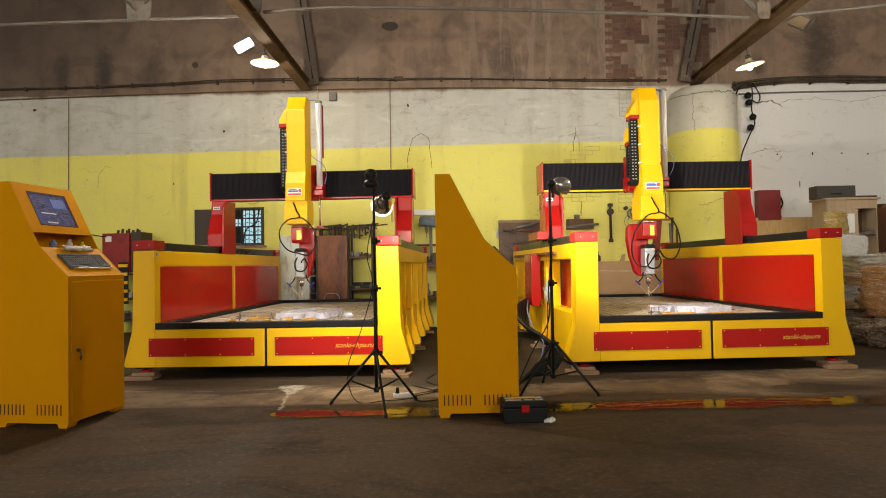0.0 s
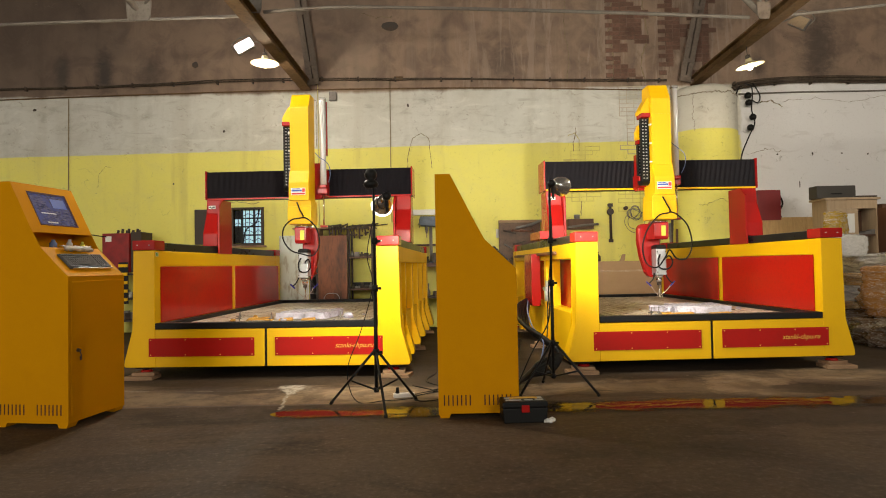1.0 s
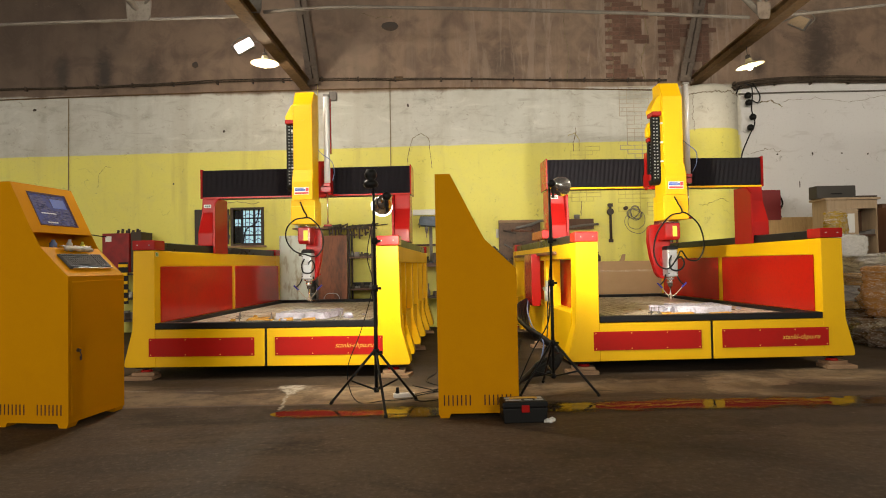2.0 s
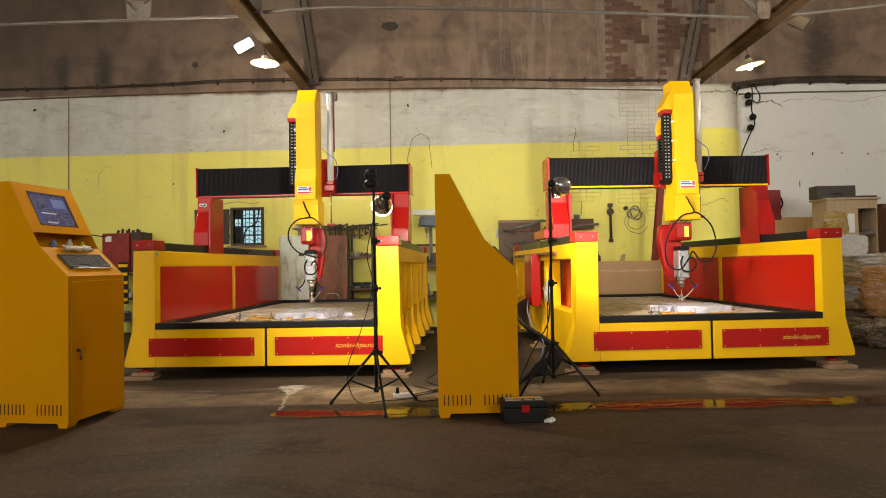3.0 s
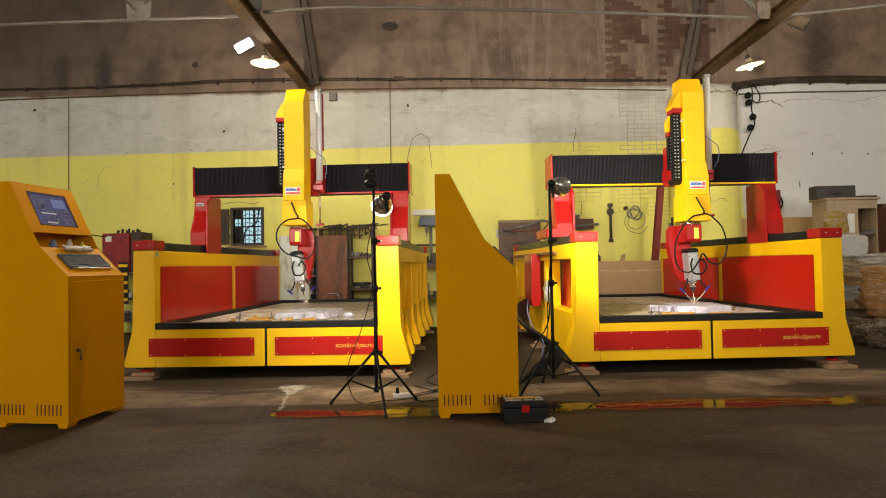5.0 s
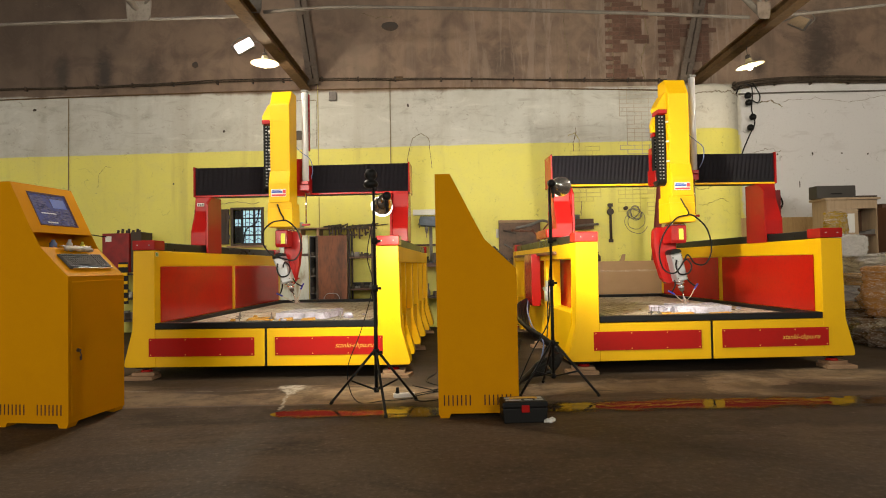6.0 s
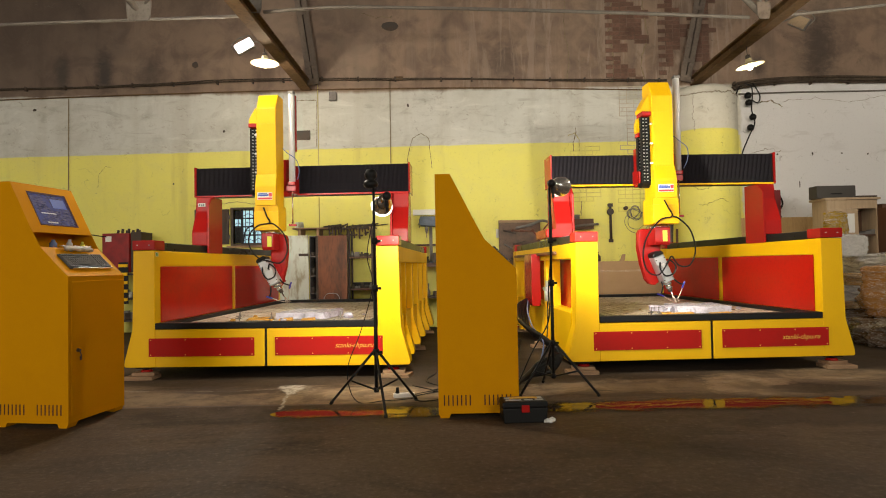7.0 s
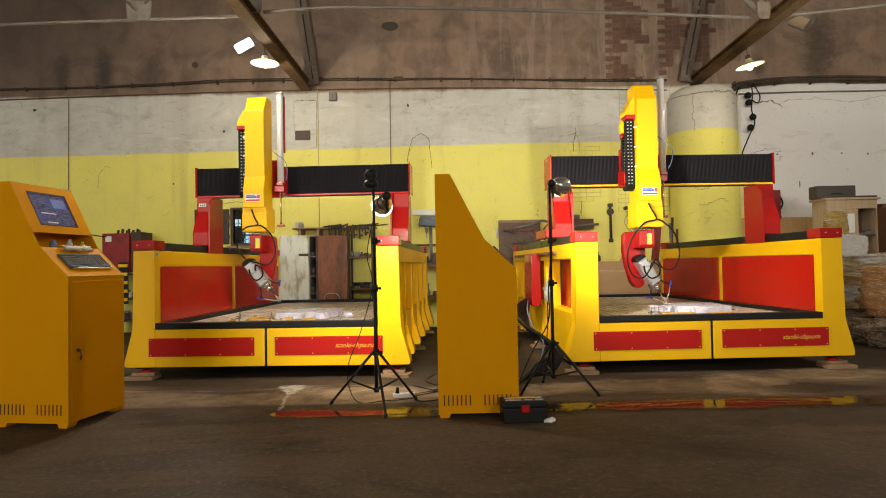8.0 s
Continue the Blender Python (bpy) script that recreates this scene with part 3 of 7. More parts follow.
def roof_strut(label, p0, p1, w):
    """Two steel angles back to back with a gap, tied by small plates."""
    p0, p1 = Vector(p0), Vector(p1)
    ln = (p1 - p0).length
    d = (p1 - p0).normalized()
    xax = Vector((0, -1, 0)).cross(d).normalized()
    root = thing("roof_strut", label, "strut", m=Matrix.Translation(p0) @ Matrix((xax, d.cross(xax), d)).transposed().to_4x4())
    for sd in (-1, 1):
        bm = B()
        box(bm, min(sd * 0.010, sd * w / 2), max(sd * 0.010, sd * w / 2), -0.006, 0.006, 0, ln, 0.002)
        box(bm, min(sd * 0.010, sd * 0.021), max(sd * 0.010, sd * 0.021), -0.075, -0.006, 0, ln)
        part("angle_bar", bm, M_STRUT, root)
    for i in range(4):
        bm = B()
        box(bm, -0.06, 0.06, 0.0065, 0.016, 0.25 + i * ln / 4, 0.33 + i * ln / 4, 0.002)
        part("tie_plate", bm, M_STRUT, root)
    bm = B()
    box(bm, -0.10, 0.10, -0.01, 0.02, -0.10, 0.02, 0.004)
    part("foot_plate", bm, M_STRUT, root, "rusted foot plate")
    return root


roof_strut("dusty steel strut of two angles rising against the wall", (-2.28, 10.88, 4.48), (-2.82, 10.88, 8.2), 0.22)
roof_strut("dusty steel strut of two angles rising against the wall", (4.42, 10.88, 4.42), (5.24, 10.88, 8.2), 0.20)


def tie(p0, p1, r, label):
    bm = B()
    rod(bm, p0, p1, r, seg=10)
    return thing("tie_rod", label, "tie rod", bm, M_TIE)


tie((-12, 8.0, 4.28), (-2.52, 8.0, 4.455), 0.021, "thin grey steel pipe under the roof")
bm = B()
tube(bm, [(-2.32, 8.0, 4.497), (-1.77, 8.0, 4.532), (-1.17, 8.0, 4.544), (0.06, 8.0, 4.506), (1.30, 8.0, 4.453), (2.42, 8.0, 4.402), (4.11, 8.0, 4.310)], 0.024, 10, 3)
thing("tie_rod", "long slightly bowed grey steel pipe between two roof beams", "tie rod", bm, M_TIE)
tie((4.62, 8.0, 4.33), (12, 8.0, 4.98), 0.020, "thin grey steel pipe under the roof")
tie((4.26, 8.0, 4.36), (3.35, 8.0, 5.30), 0.040, "dark steel brace of the roof bracing")
tie((4.27, 8.02, 4.38), (4.25, 8.02, 5.30), 0.026, "grey steel hanger rod over the roof beam")
tie((4.34, 8.02, 4.38), (4.46, 8.02, 5.30), 0.020, "grey steel hanger rod over the roof beam")
tie((-2.44, 8.02, 4.45), (-2.50, 8.02, 5.30), 0.040, "grey steel hanger rod over the roof beam")
tie((-3.98, 8.0, 4.55), (-4.45, 7.6, 5.2), 0.045, "dark steel brace of the roof bracing")
tie((-3.9, 8.0, 4.6), (-3.3, 7.7, 5.3), 0.028, "grey steel brace of the roof bracing")


def gusset(x, y, z, w, h, label):
    bm = B()
    prism(bm, [(-w / 2, h / 2), (w / 2, h / 2), (w / 2 * 0.9, -h / 2 + 0.05), (w * 0.35, -h / 2), (-w * 0.35, -h / 2), (-w / 2 * 0.9, -h / 2 + 0.05)], "y", -0.006, 0.006)
    for i in (-0.3, 0.0, 0.3):
        rod(bm, (i * w, -0.014, -h * 0.2), (i * w, 0.014, -h * 0.2), 0.012, seg=6)
    return thing("gusset_plate", label, "gusset plate", bm, M_STRUT if x > 0 else M_TIE, pose(x, y, z))


gusset(-3.96, 7.97, 4.53, 0.34, 0.26, "pale grey steel gusset plate on the roof pipe")
gusset(-2.38, 7.86, 4.53, 0.16, 0.20, "grey steel gusset plate at the roof beam")
gusset(4.27, 7.93, 4.37, 0.18, 0.22, "grey steel gusset plate at the roof beam")


# pendants and floods
def pendant_lamp(x, y, z, tilt, arm, label):
    root = thing("pendant_lamp", label, "lamp", m=pose(x, y, z, 0, tilt, 0), group="enamel pendant lamps")
    bm = B()
    lathe(bm, [(0.045, 0.10), (0.05, 0.065), (0.08, 0.040), (0.196, -0.002), (0.203, -0.012), (0.194, -0.008), (0.075, 0.030), (0.0, 0.036)], seg=32)
    part("shade", bm, M_ENAMEL, root)
    bm = B()
    lathe(bm, [(0.0, 0.16), (0.03, 0.155), (0.036, 0.13), (0.036, 0.08), (0.0, 0.078)], seg=16)
    part("lamp_holder", bm, M_DARK, root, "dark lamp holder")
    bm = B()
    lathe(bm, [(0.0, -0.07), (0.026, -0.062), (0.04, -0.035), (0.036, -0.005), (0.018, 0.03), (0.0, 0.04)], seg=16)
    part("bulb", bm, M_BULB, root, "lit warm bulb")
    bm = B()
    tube(bm, [(0, 0, 0.15), (0.003, 0, 0.22), (arm * 0.4, 0, 0.27), (arm, 0, 0.31)], 0.0045, 6)
    part("cord", bm, M_RUBBER, root, "black cord")
    return root


# from the third on, unseen lamps modelled round the added fill lights
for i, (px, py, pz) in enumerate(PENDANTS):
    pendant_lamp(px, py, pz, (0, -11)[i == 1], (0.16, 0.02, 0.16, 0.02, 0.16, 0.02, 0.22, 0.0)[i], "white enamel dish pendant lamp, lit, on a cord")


def flood_lamp(m, face, hold, label):
    root = thing("flood_lamp", label, "lamp", m=m)
    bm = B()
    box(bm, -0.145, 0.145, 0.012, 0.06, -0.09, 0.09, 0.01)
    for i in range(6):
        box(bm, -0.12 + i * 0.045, -0.105 + i * 0.045, 0.06, 0.085, -0.07, 0.07)
    part("housing", bm, M_TIE, root)
    bm = B()
    box(bm, -0.13, 0.13, 0.0, 0.012, -0.075, 0.075, 0.004)
    part("diffuser", bm, face, root, "flat light panel")
    bm = B()
    tube(bm, [(-0.15, 0.04, 0), (-0.16, 0.05, 0.12), (0, 0.05, 0.17), (0.16, 0.05, 0.12), (0.15, 0.04, 0)], 0.008, 6)
    rod(bm, (0, 0.05, 0.17), m.inverted() @ Vector(hold), 0.009, seg=6)
    part("bracket", bm, M_TIE, root)
    return root


flood_lamp(pose(-2.91, 9.0, 4.43, -12, -31, 8), M_FLOOD, (-2.47, 9.0, 4.42), "lit white floodlight tilted on its bracket")
flood_lamp(pose(5.30, 8.9, 4.60, -8, 38, -55), M_DIMGLASS, (4.66, 8.9, 4.44), "unlit pale floodlight tilted on its bracket")

# ---------------------------------------------------------------- the two routers
def bolt(bm, x, z, y=-0.012, r=0.009):
    rod(bm, (x, y, z), (x, y + 0.012, z), r, seg=6)


def bellows(bm, x0, x1, z0, z1, y, depth, pitch):
    """A pleated cover: zigzag folds running upright."""
    n = int((x1 - x0) / pitch)
    prev = None
    for i in range(2 * n + 1):
        x = x0 + (x1 - x0) * i / (2 * n)
        yy = y - (depth if i % 2 else 0)
        cur = (bm.verts.new((x, yy, z0)), bm.verts.new((x, yy, z1)))
        if prev:
            bm.faces.new((prev[0], cur[0], cur[1], prev[1]))
        prev = cur
    box(bm, x0, x1, y + 0.003, y + 0.012, z0, z1)



def cnc_router(m, label, loop, strip, block, arm, swing):
    """A gantry router: still frame, and the moving gantry, carriage, column, head and spindle."""
    root = thing("cnc_router", label, "milling machine", m=m, group="gantry routers")
    for s in (-1, 1):
        for y0, y1 in ((0.0, 0.20), (3.90, 4.10)):
            bm = B()
            prism(bm, [(s * x, z) for x, z in ((1.13, 0.125), (1.13, 1.305), (1.35, 1.305), (1.355, 0.50), (1.445, 0.19), (1.45, 0.14), (1.435, 0.125))], "y", y0, y1, 0.006)
            post = part("post", bm, M_YEL, root)
            bm = B()
            box(bm, min(s * 1.125, s * 1.357), max(s * 1.125, s * 1.357), y0 - 0.006, y1 + 0.006, 1.31, 1.408, 0.008)
            cap = part("cap", bm, M_RED, post, "red end cap")
            bm = B()
            for i in (1.18, 1.30):
                bolt(bm, s * i, 1.36, y0 - 0.016, 0.006)
            tagged(part("bolt", bm, M_GREYPIN, root), kind="stuff")
        bm = B()
        box(bm, min(s * 1.135, s * 1.345), max(s * 1.135, s * 1.345), 0.20, 3.90, 1.145, 1.303, 0.006)
        part("top_beam", bm, M_YEL, root)
        bm = B()
        box(bm, min(s * 1.155, s * 1.325), max(s * 1.155, s * 1.325), 0.21, 3.89, 1.304, 1.392, 0.01)
        part("rail_cover", bm, M_RAIL, root, "black rail cover")
        bm = B()
        box(bm, min(s * 1.135, s * 1.325), max(s * 1.135, s * 1.325), 0.20, 3.90, 0.13, 0.58, 0.006)
        part("lower_beam", bm, M_YEL, root)
        for y in (0.14, 2.03, 3.95):
            bm = B()
            box(bm, min(s * 1.134, s * 1.16), max(s * 1.134, s * 1.16), y - (0.04 if y > 0.2 else 0.0) + (0.06 if y < 0.2 else 0), y + 0.09, 0.58, 1.145)
            if y > 0.2:
                part("mullion", bm, M_YEL, root)
            else:
                bm.free()
        for y0, y1 in ((0.112, 2.005), (2.12, 3.99)):
            bm = B()
            box(bm, min(s * 1.118, s * 1.129), max(s * 1.118, s * 1.129), y0, y1, 0.567, 1.142, 0.004)
            pan = part("side_panel", bm, M_PANEL, root, "glossy red sheet panel")
            bm = B()
            for i in range(7):
                yy = y0 + 0.06 + (y1 - y0 - 0.12) * i / 6
                rod(bm, (s * 1.112, yy, 1.118), (s * 1.12, yy, 1.118), 0.0055, seg=6)
            for zz in (0.86,):
                rod(bm, (s * 1.112, y0 + 0.03, zz), (s * 1.12, y0 + 0.03, zz), 0.0055, seg=6)
            tagged(part("screw", bm, M_RED, pan), kind="stuff")
        for y in (0.66, 1.48, 2.30, 3.12) if s > 0 else (1.50, 3.0):
            bm = B()
            prism(bm, [(s * x, z) for x, z in ((1.165, 0.135), (1.165, 1.14), (1.343, 1.14), (1.345, 0.48), (1.435, 0.18), (1.43, 0.135))], "y", y, y + 0.12, 0.004)
            part("rib", bm, M_YEL, root)
    for x0, x1 in ((-1.128, -0.014), (0.014, 1.128)):
        bm = B()
        box(bm, x0, x1, 0.002, 0.06, 0.126, 0.503, 0.004)
        front = part("front_panel", bm, M_YEL, root)
        pl = (-1.192, -0.112) if x0 < 0 else (0.098, 1.180)
        bm = B()
        box(bm, pl[0], pl[1], -0.008, 0.0, 0.232, 0.417, 0.003)
        plate = part("cover_plate", bm, M_PLATE, front, "dark red cover plate")
        bm = B()
        for fx in (0.02, 0.35, 0.68, 0.98):
            for zz in (0.25, 0.40):
                bolt(bm, pl[0] + (pl[1] - pl[0]) * fx, zz, -0.014, 0.006)
        tagged(part("screw", bm, M_GOLD, front), kind="stuff")
    lettering("stanki-chpu.ru", 0.067, 0.001, M_GOLD, root, "lettering", pose(0.894, -0.0105, 0.325, 90, 0, 0), "slanted gold lettering", 0.28)
    bm = B()
    box(bm, -0.0135, 0.0135, 0.02, 0.05, 0.13, 0.50)
    part("joint_strip", bm, M_BLACK, root, "dark red-black joint")
    bm = B()
    box(bm, -1.128, 1.128, -0.006, 0.10, 0.505, 0.568, 0.008)
    part("front_rim", bm, M_BLACK, root, "black rim of the table")
    bm = B()
    box(bm, -1.11, 1.11, 3.90, 4.02, 0.45, 0.575, 0.008)
    part("rear_rim", bm, M_BLACK, root, "black rim of the table")
    for s in (-1, 1):
        bm = B()
        box(bm, min(s * 1.03, s * 1.117), max(s * 1.03, s * 1.117), 0.10, 3.90, 0.48, 0.566, 0.008)
        part("side_rim", bm, M_BLACK, root, "black rim of the table")
    # black block fills the underside where only shade is; cross beams below it
    bm = B()
    box(bm, -1.13, 1.13, 0.12, 3.95, 0.20, 0.495)
    box(bm, -1.13, 1.13, 0.30, 0.45, 0.13, 0.22)
    box(bm, -1.13, 1.13, 3.6, 3.75, 0.13, 0.22)
    part("shade_block", bm, M_BLACK, root, "black block and cross beams for the shade under the table")
    slat_me = None
    for i in range(20):
        if slat_me is None:
            bm = B()
            prism(bm, [(-0.045, 0.496), (0.045, 0.496), (0.045, 0.524), (0.041, 0.530), (-0.041, 0.530), (-0.045, 0.524)], "y", 0.10, 3.90)
            slat_me = mesh_of("slat", bm, M_BED)
        sl = new("slat", slat_me)
        sl.parent = root
        sl.location = (-0.975 + i * 0.1026, 0, 0)
    for s in (-1, 1):
        for y in (0.10, 2.05, 4.0):
            bm = B()
            rod(bm, (s * 1.27, y, 0.07), (s * 1.27, y, 0.14), 0.022, seg=10)
            box(bm, s * 1.27 - 0.09, s * 1.27 + 0.09, y - 0.05, y + 0.05, 0.105, 0.127, 0.004)
            foot = part("foot", bm, M_BLACK, root, "black levelling foot")
            bm = B()
            rod(bm, (s * 1.27, y, 0.070), (s * 1.27, y, 0.092), 0.062, 0.045, seg=16)
            part("pad", bm, M_RED, foot, "red foot pad")
    bm = B()
    box(bm, -1.1295, -1.127, 0.02, 0.075, 1.245, 1.285)
    part("label", bm, M_WHITE, root, "small green and white label")
    bm = B()
    box(bm, -1.1268, -1.1255, 0.028, 0.042, 1.25, 1.28)
    box(bm, -1.1268, -1.1255, 0.053, 0.067, 1.25, 1.28)
    part("print", bm, M_GREEN, root, "green print")
    # --- gantry
    gantry = new("gantry")
    gantry.parent = root
    bm = B()
    box(bm, -1.325, 1.325, 0.02, 0.34, 2.02, 2.365, 0.006)
    part("beam", bm, M_BLACK, gantry, "black gantry beam")
    bm = B()
    bellows(bm, -1.325, 1.325, 2.025, 2.362, 0.006, 0.005, 0.016)
    part("bellows", bm, M_BELLOW, gantry, "black pleated bellows")
    for s in (-1, 1):
        bm = B()
        box(bm, min(s * 1.328, s * 1.345), max(s * 1.328, s * 1.345), -0.02, 0.345, 2.0, 2.375, 0.004)
        part("end_plate", bm, M_RED, gantry, "red end plate")
        bm = B()
        prism(bm, [(-0.01, 2.0), (-0.01, 1.82), (-0.14, 1.56), (-0.14, 1.396), (0.27, 1.396), (0.30, 1.6), (0.30, 2.0)], "x", s * 1.135, s * 1.325, 0.010)
        leg = part("leg", bm, M_RED, gantry)
        bm = B()
        prism(bm, [(-0.02, 1.997), (-0.135, 1.90), (-0.145, 1.30), (0.26, 1.30), (0.26, 1.997)], "x", s * 1.108, s * 1.133, 0.004)
        part("bracket", bm, M_RED, leg, "red bracket over the rail")
        if s < 0:
            bm = B()
            box(bm, -1.300, -1.210, -0.014, -0.011, 1.885, 1.925)
            part("label", bm, M_WHITE, leg, "small white warning label")
            bm = B()
            box(bm, -1.290, -1.270, -0.016, -0.014, 1.895, 1.915)
            box(bm, -1.240, -1.220, -0.016, -0.014, 1.895, 1.915)
            prism(bm, [(-1.267, 1.89), (-1.243, 1.89), (-1.255, 1.918)], "y", -0.016, -0.014)
            part("print", bm, M_BLACK, leg, "dark print")
    bm = B()
    box(bm, -1.325, 1.325, -0.014, 0.03, 1.998, 2.019, 0.003)
    part("lower_edge", bm, strip, gantry)
    # --- carriage across the gantry
    car = new("carriage")
    car.parent = root
    bm = B()
    box(bm, -0.19, 0.20, 0.30, 0.43, 1.97, 2.42, 0.008)
    box(bm, 0.13, 0.265, 0.30, 0.43, 2.0, 2.34, 0.006)
    box(bm, -0.205, -0.12, 0.20, 0.43, 2.0, 2.16, 0.006)
    part("saddle", bm, M_RED, car, "red saddle on the beam")
    bm = B()
    rod(bm, (0.245, 0.20, 2.13), (0.245, 0.20, 3.19), 0.037, seg=18)
    part("cylinder", bm, M_CYL, car, "long silver air cylinder")
    bm = B()
    box(bm, 0.205, 0.285, 0.16, 0.24, 2.09, 2.13, 0.004)
    part("cylinder_bracket", bm, M_RED, car, "red cylinder bracket")
    bm = B()
    box(bm, 0.272, 0.286, 0.225, 0.275, 2.5, 3.18)
    part("guide_strip", bm, M_RED, car, "red guide strip")
    bm = B()
    box(bm, 0.17, 0.29, 0.18, 0.30, 2.02, 2.085, 0.004)
    part("cylinder_mount", bm, M_RED, car, "red cylinder mount")
    bm = B()
    box(bm, 0.208, 0.282, 0.163, 0.237, 3.19, 3.222, 0.006)
    part("cylinder_cap", bm, M_GREY, car, "grey cylinder cap")
    bm = B()
    rod(bm, (0.245, 0.20, 2.09), (0.245, 0.20, 1.63), 0.009, seg=8)
    part("piston_rod", bm, M_CHROME, car, "thin bright piston rod")
    bm = B()
    box(bm, 0.20, 0.29, 0.18, 0.22, 1.60, 1.625, 0.004)
    part("rod_clip", bm, M_RED, car, "red rod clip")
    bm = B()
    box(bm, -0.232, -0.122, 0.155, 0.245, 2.515, 2.56, 0.004)
    part("chain_clamp", bm, M_RED, car, "red chain clamp")
    bm = B()
    prism(bm, [(-0.238, 2.57), (-0.242, 2.66), (-0.215, 2.74), (-0.122, 2.78), (-0.122, 2.57)], "y", 0.16, 0.245, 0.006)
    part("chain_guide", bm, M_YEL, car)
    bm = B()
    tube(bm, [(0.16, 0.12, 2.52), (0.22, 0.10, 2.46), (0.32, 0.12, 2.38), (0.34, 0.16, 2.26), (0.31, 0.2, 2.16)], 0.005, 6)
    part("air_hose", bm, M_HOSE, car, "thin pale blue air hose")
    # --- column that slides up and down
    col = new("column_slide")
    col.parent = root
    bm = B()
    prism(bm, [(0.0, 2.20), (0.0, 3.03), (0.10, 3.21), (0.29, 3.21), (0.29, 1.80), (0.02, 1.80), (0.02, 2.20)], "x", -0.116, 0.116, 0.008)
    box(bm, -0.1175, 0.1175, -0.003, 0.10, 2.845, 2.851)
    part("column_cover", bm, M_YEL, col)
    bm = B()
    prism(bm, [(-0.002, 2.25), (-0.05, 2.10), (-0.05, 1.885), (0.10, 1.885), (0.10, 2.25)], "x", -0.122, 0.122, 0.006)
    cover = part("lower_cover", bm, M_YEL, col)
    bm = B()
    box(bm, -0.145, 0.145, -0.03, 0.28, 1.60, 1.815, 0.008)
    box(bm, -0.14, 0.14, -0.02, 0.28, 1.815, 1.885)
    part("lower_housing", bm, M_YEL, col)
    bm = B()
    prism(bm, [(-0.215, 2.86), (-0.225, 2.90), (-0.20, 2.95), (-0.15, 3.04), (-0.117, 3.06), (-0.117, 2.86)], "y", 0.05, 0.24, 0.004)
    part("chain_bracket", bm, M_YEL, col)
    bm = B()
    box(bm, -0.222, -0.118, 0.03, 0.20, 2.815, 2.862, 0.004)
    part("chain_clamp", bm, M_RED, col, "red chain clamp")
    lk = pn = None
    for ch, (cx, cy, z1, n) in enumerate(((-0.170, 0.10, 2.81, 19), (-0.178, 0.20, 2.52, 10))):
        for i in range(n):
            if lk is None:
                bm = B()
                box(bm, -0.048, -0.032, -0.03, 0.03, -0.0192, 0.0192, 0.003)
                box(bm, 0.032, 0.048, -0.03, 0.03, -0.0192, 0.0192, 0.003)
                box(bm, -0.032, 0.032, -0.008, 0.026, -0.0192, 0.0192)
                box(bm, -0.006, 0.006, -0.02, 0.012, -0.017, 0.017)
                lk = mesh_of("link", bm, M_RUBBER)
                bm = B()
                box(bm, -0.026, -0.010, -0.018, -0.0075, -0.006, 0.006)
                box(bm, 0.010, 0.026, -0.018, -0.0075, -0.006, 0.006)
                pn = mesh_of("pin", bm, M_GREYPIN)
            for nm, me in (("link", lk), ("pin", pn)):
                ob = new(nm, me)
                ob.parent = col if ch == 0 else car
                ob.location = (cx, cy, z1 - 0.02 - i * 0.0385)
    bm = B()
    bend = [(0.15 - 0.082 * math.cos(math.pi * i / 12), 2.078 - 0.062 * math.sin(math.pi * i / 12)) for i in range(13)]
    prism(bm, bend, "x", -0.217, -0.123, 0.003)
    part("chain_bend", bm, M_RUBBER, col, "rounded lower bend of the cable chain")
    for zz in (2.72, 2.50, 2.28):
        bm = B()
        box(bm, -0.14, -0.114, 0.005, 0.04, zz - 0.008, zz + 0.008)
        part("chain_clip", bm, M_WHITE, col, "white cable clip")
    # name plate: a white film with plain coloured marks
    bm = B()
    box(bm, -0.092, 0.082, -0.0535, -0.051, 1.95, 2.035)
    part("name_plate", bm, M_WHITE, cover, "white name plate with coloured marks")
    bm = B()
    box(bm, -0.085, 0.04, -0.0555, -0.0537, 1.992, 2.012)
    box(bm, -0.08, 0.02, -0.0555, -0.0537, 2.018, 2.028)
    part("print", bm, M_BLABEL, cover, "blue print bar")
    bm = B()
    box(bm, 0.045, 0.078, -0.0555, -0.0537, 1.985, 2.028)
    box(bm, -0.085, 0.078, -0.0555, -0.0537, 1.955, 1.975)
    part("print", bm, M_RLABEL, cover, "red print bar")
    # --- head under the column
    head = new("head")
    head.parent = root
    bm = B()
    rod(bm, (0, 0.18, 1.565), (0, 0.18, 1.60), 0.095, seg=24)
    part("flange", bm, M_CHROME, head, "bright steel flange")
    bm = B()
    for i in range(10):
        a = 2 * math.pi * i / 10
        rod(bm, (0.105 * math.cos(a), 0.18 + 0.105 * math.sin(a), 1.563), (0.105 * math.cos(a), 0.18 + 0.105 * math.sin(a), 1.585), 0.012, seg=6)
    tagged(part("flange_bolt", bm, M_CHROME, head), kind="stuff")
    bm = B()
    prism(bm, [(0.05, 1.40), (0.05, 1.565), (0.285, 1.565), (0.285, 1.37), (0.08, 1.37)], "x", block[0], block[1], 0.010)
    xo, xi = arm
    prism(bm, [(xo + (xi - xo) * u, z) for u, z in ((0.12, 1.565), (1.0, 1.565), (1.0, 1.03), (0.90, 0.955), (0.72, 0.915), (0.50, 0.92), (0.30, 0.98), (0.12, 1.16), (0.0, 1.36), (0.0, 1.52))], "y", 0.286, 0.385, 0.016)
    yoke = part("yoke", bm, M_RED, head, "red swivel yoke")
    bm = B()
    box(bm, -0.015, 0.035, 0.044, 0.048, 1.41, 1.53)
    part("label", bm, M_YLABEL, yoke, "bright yellow label")
    bm = B()
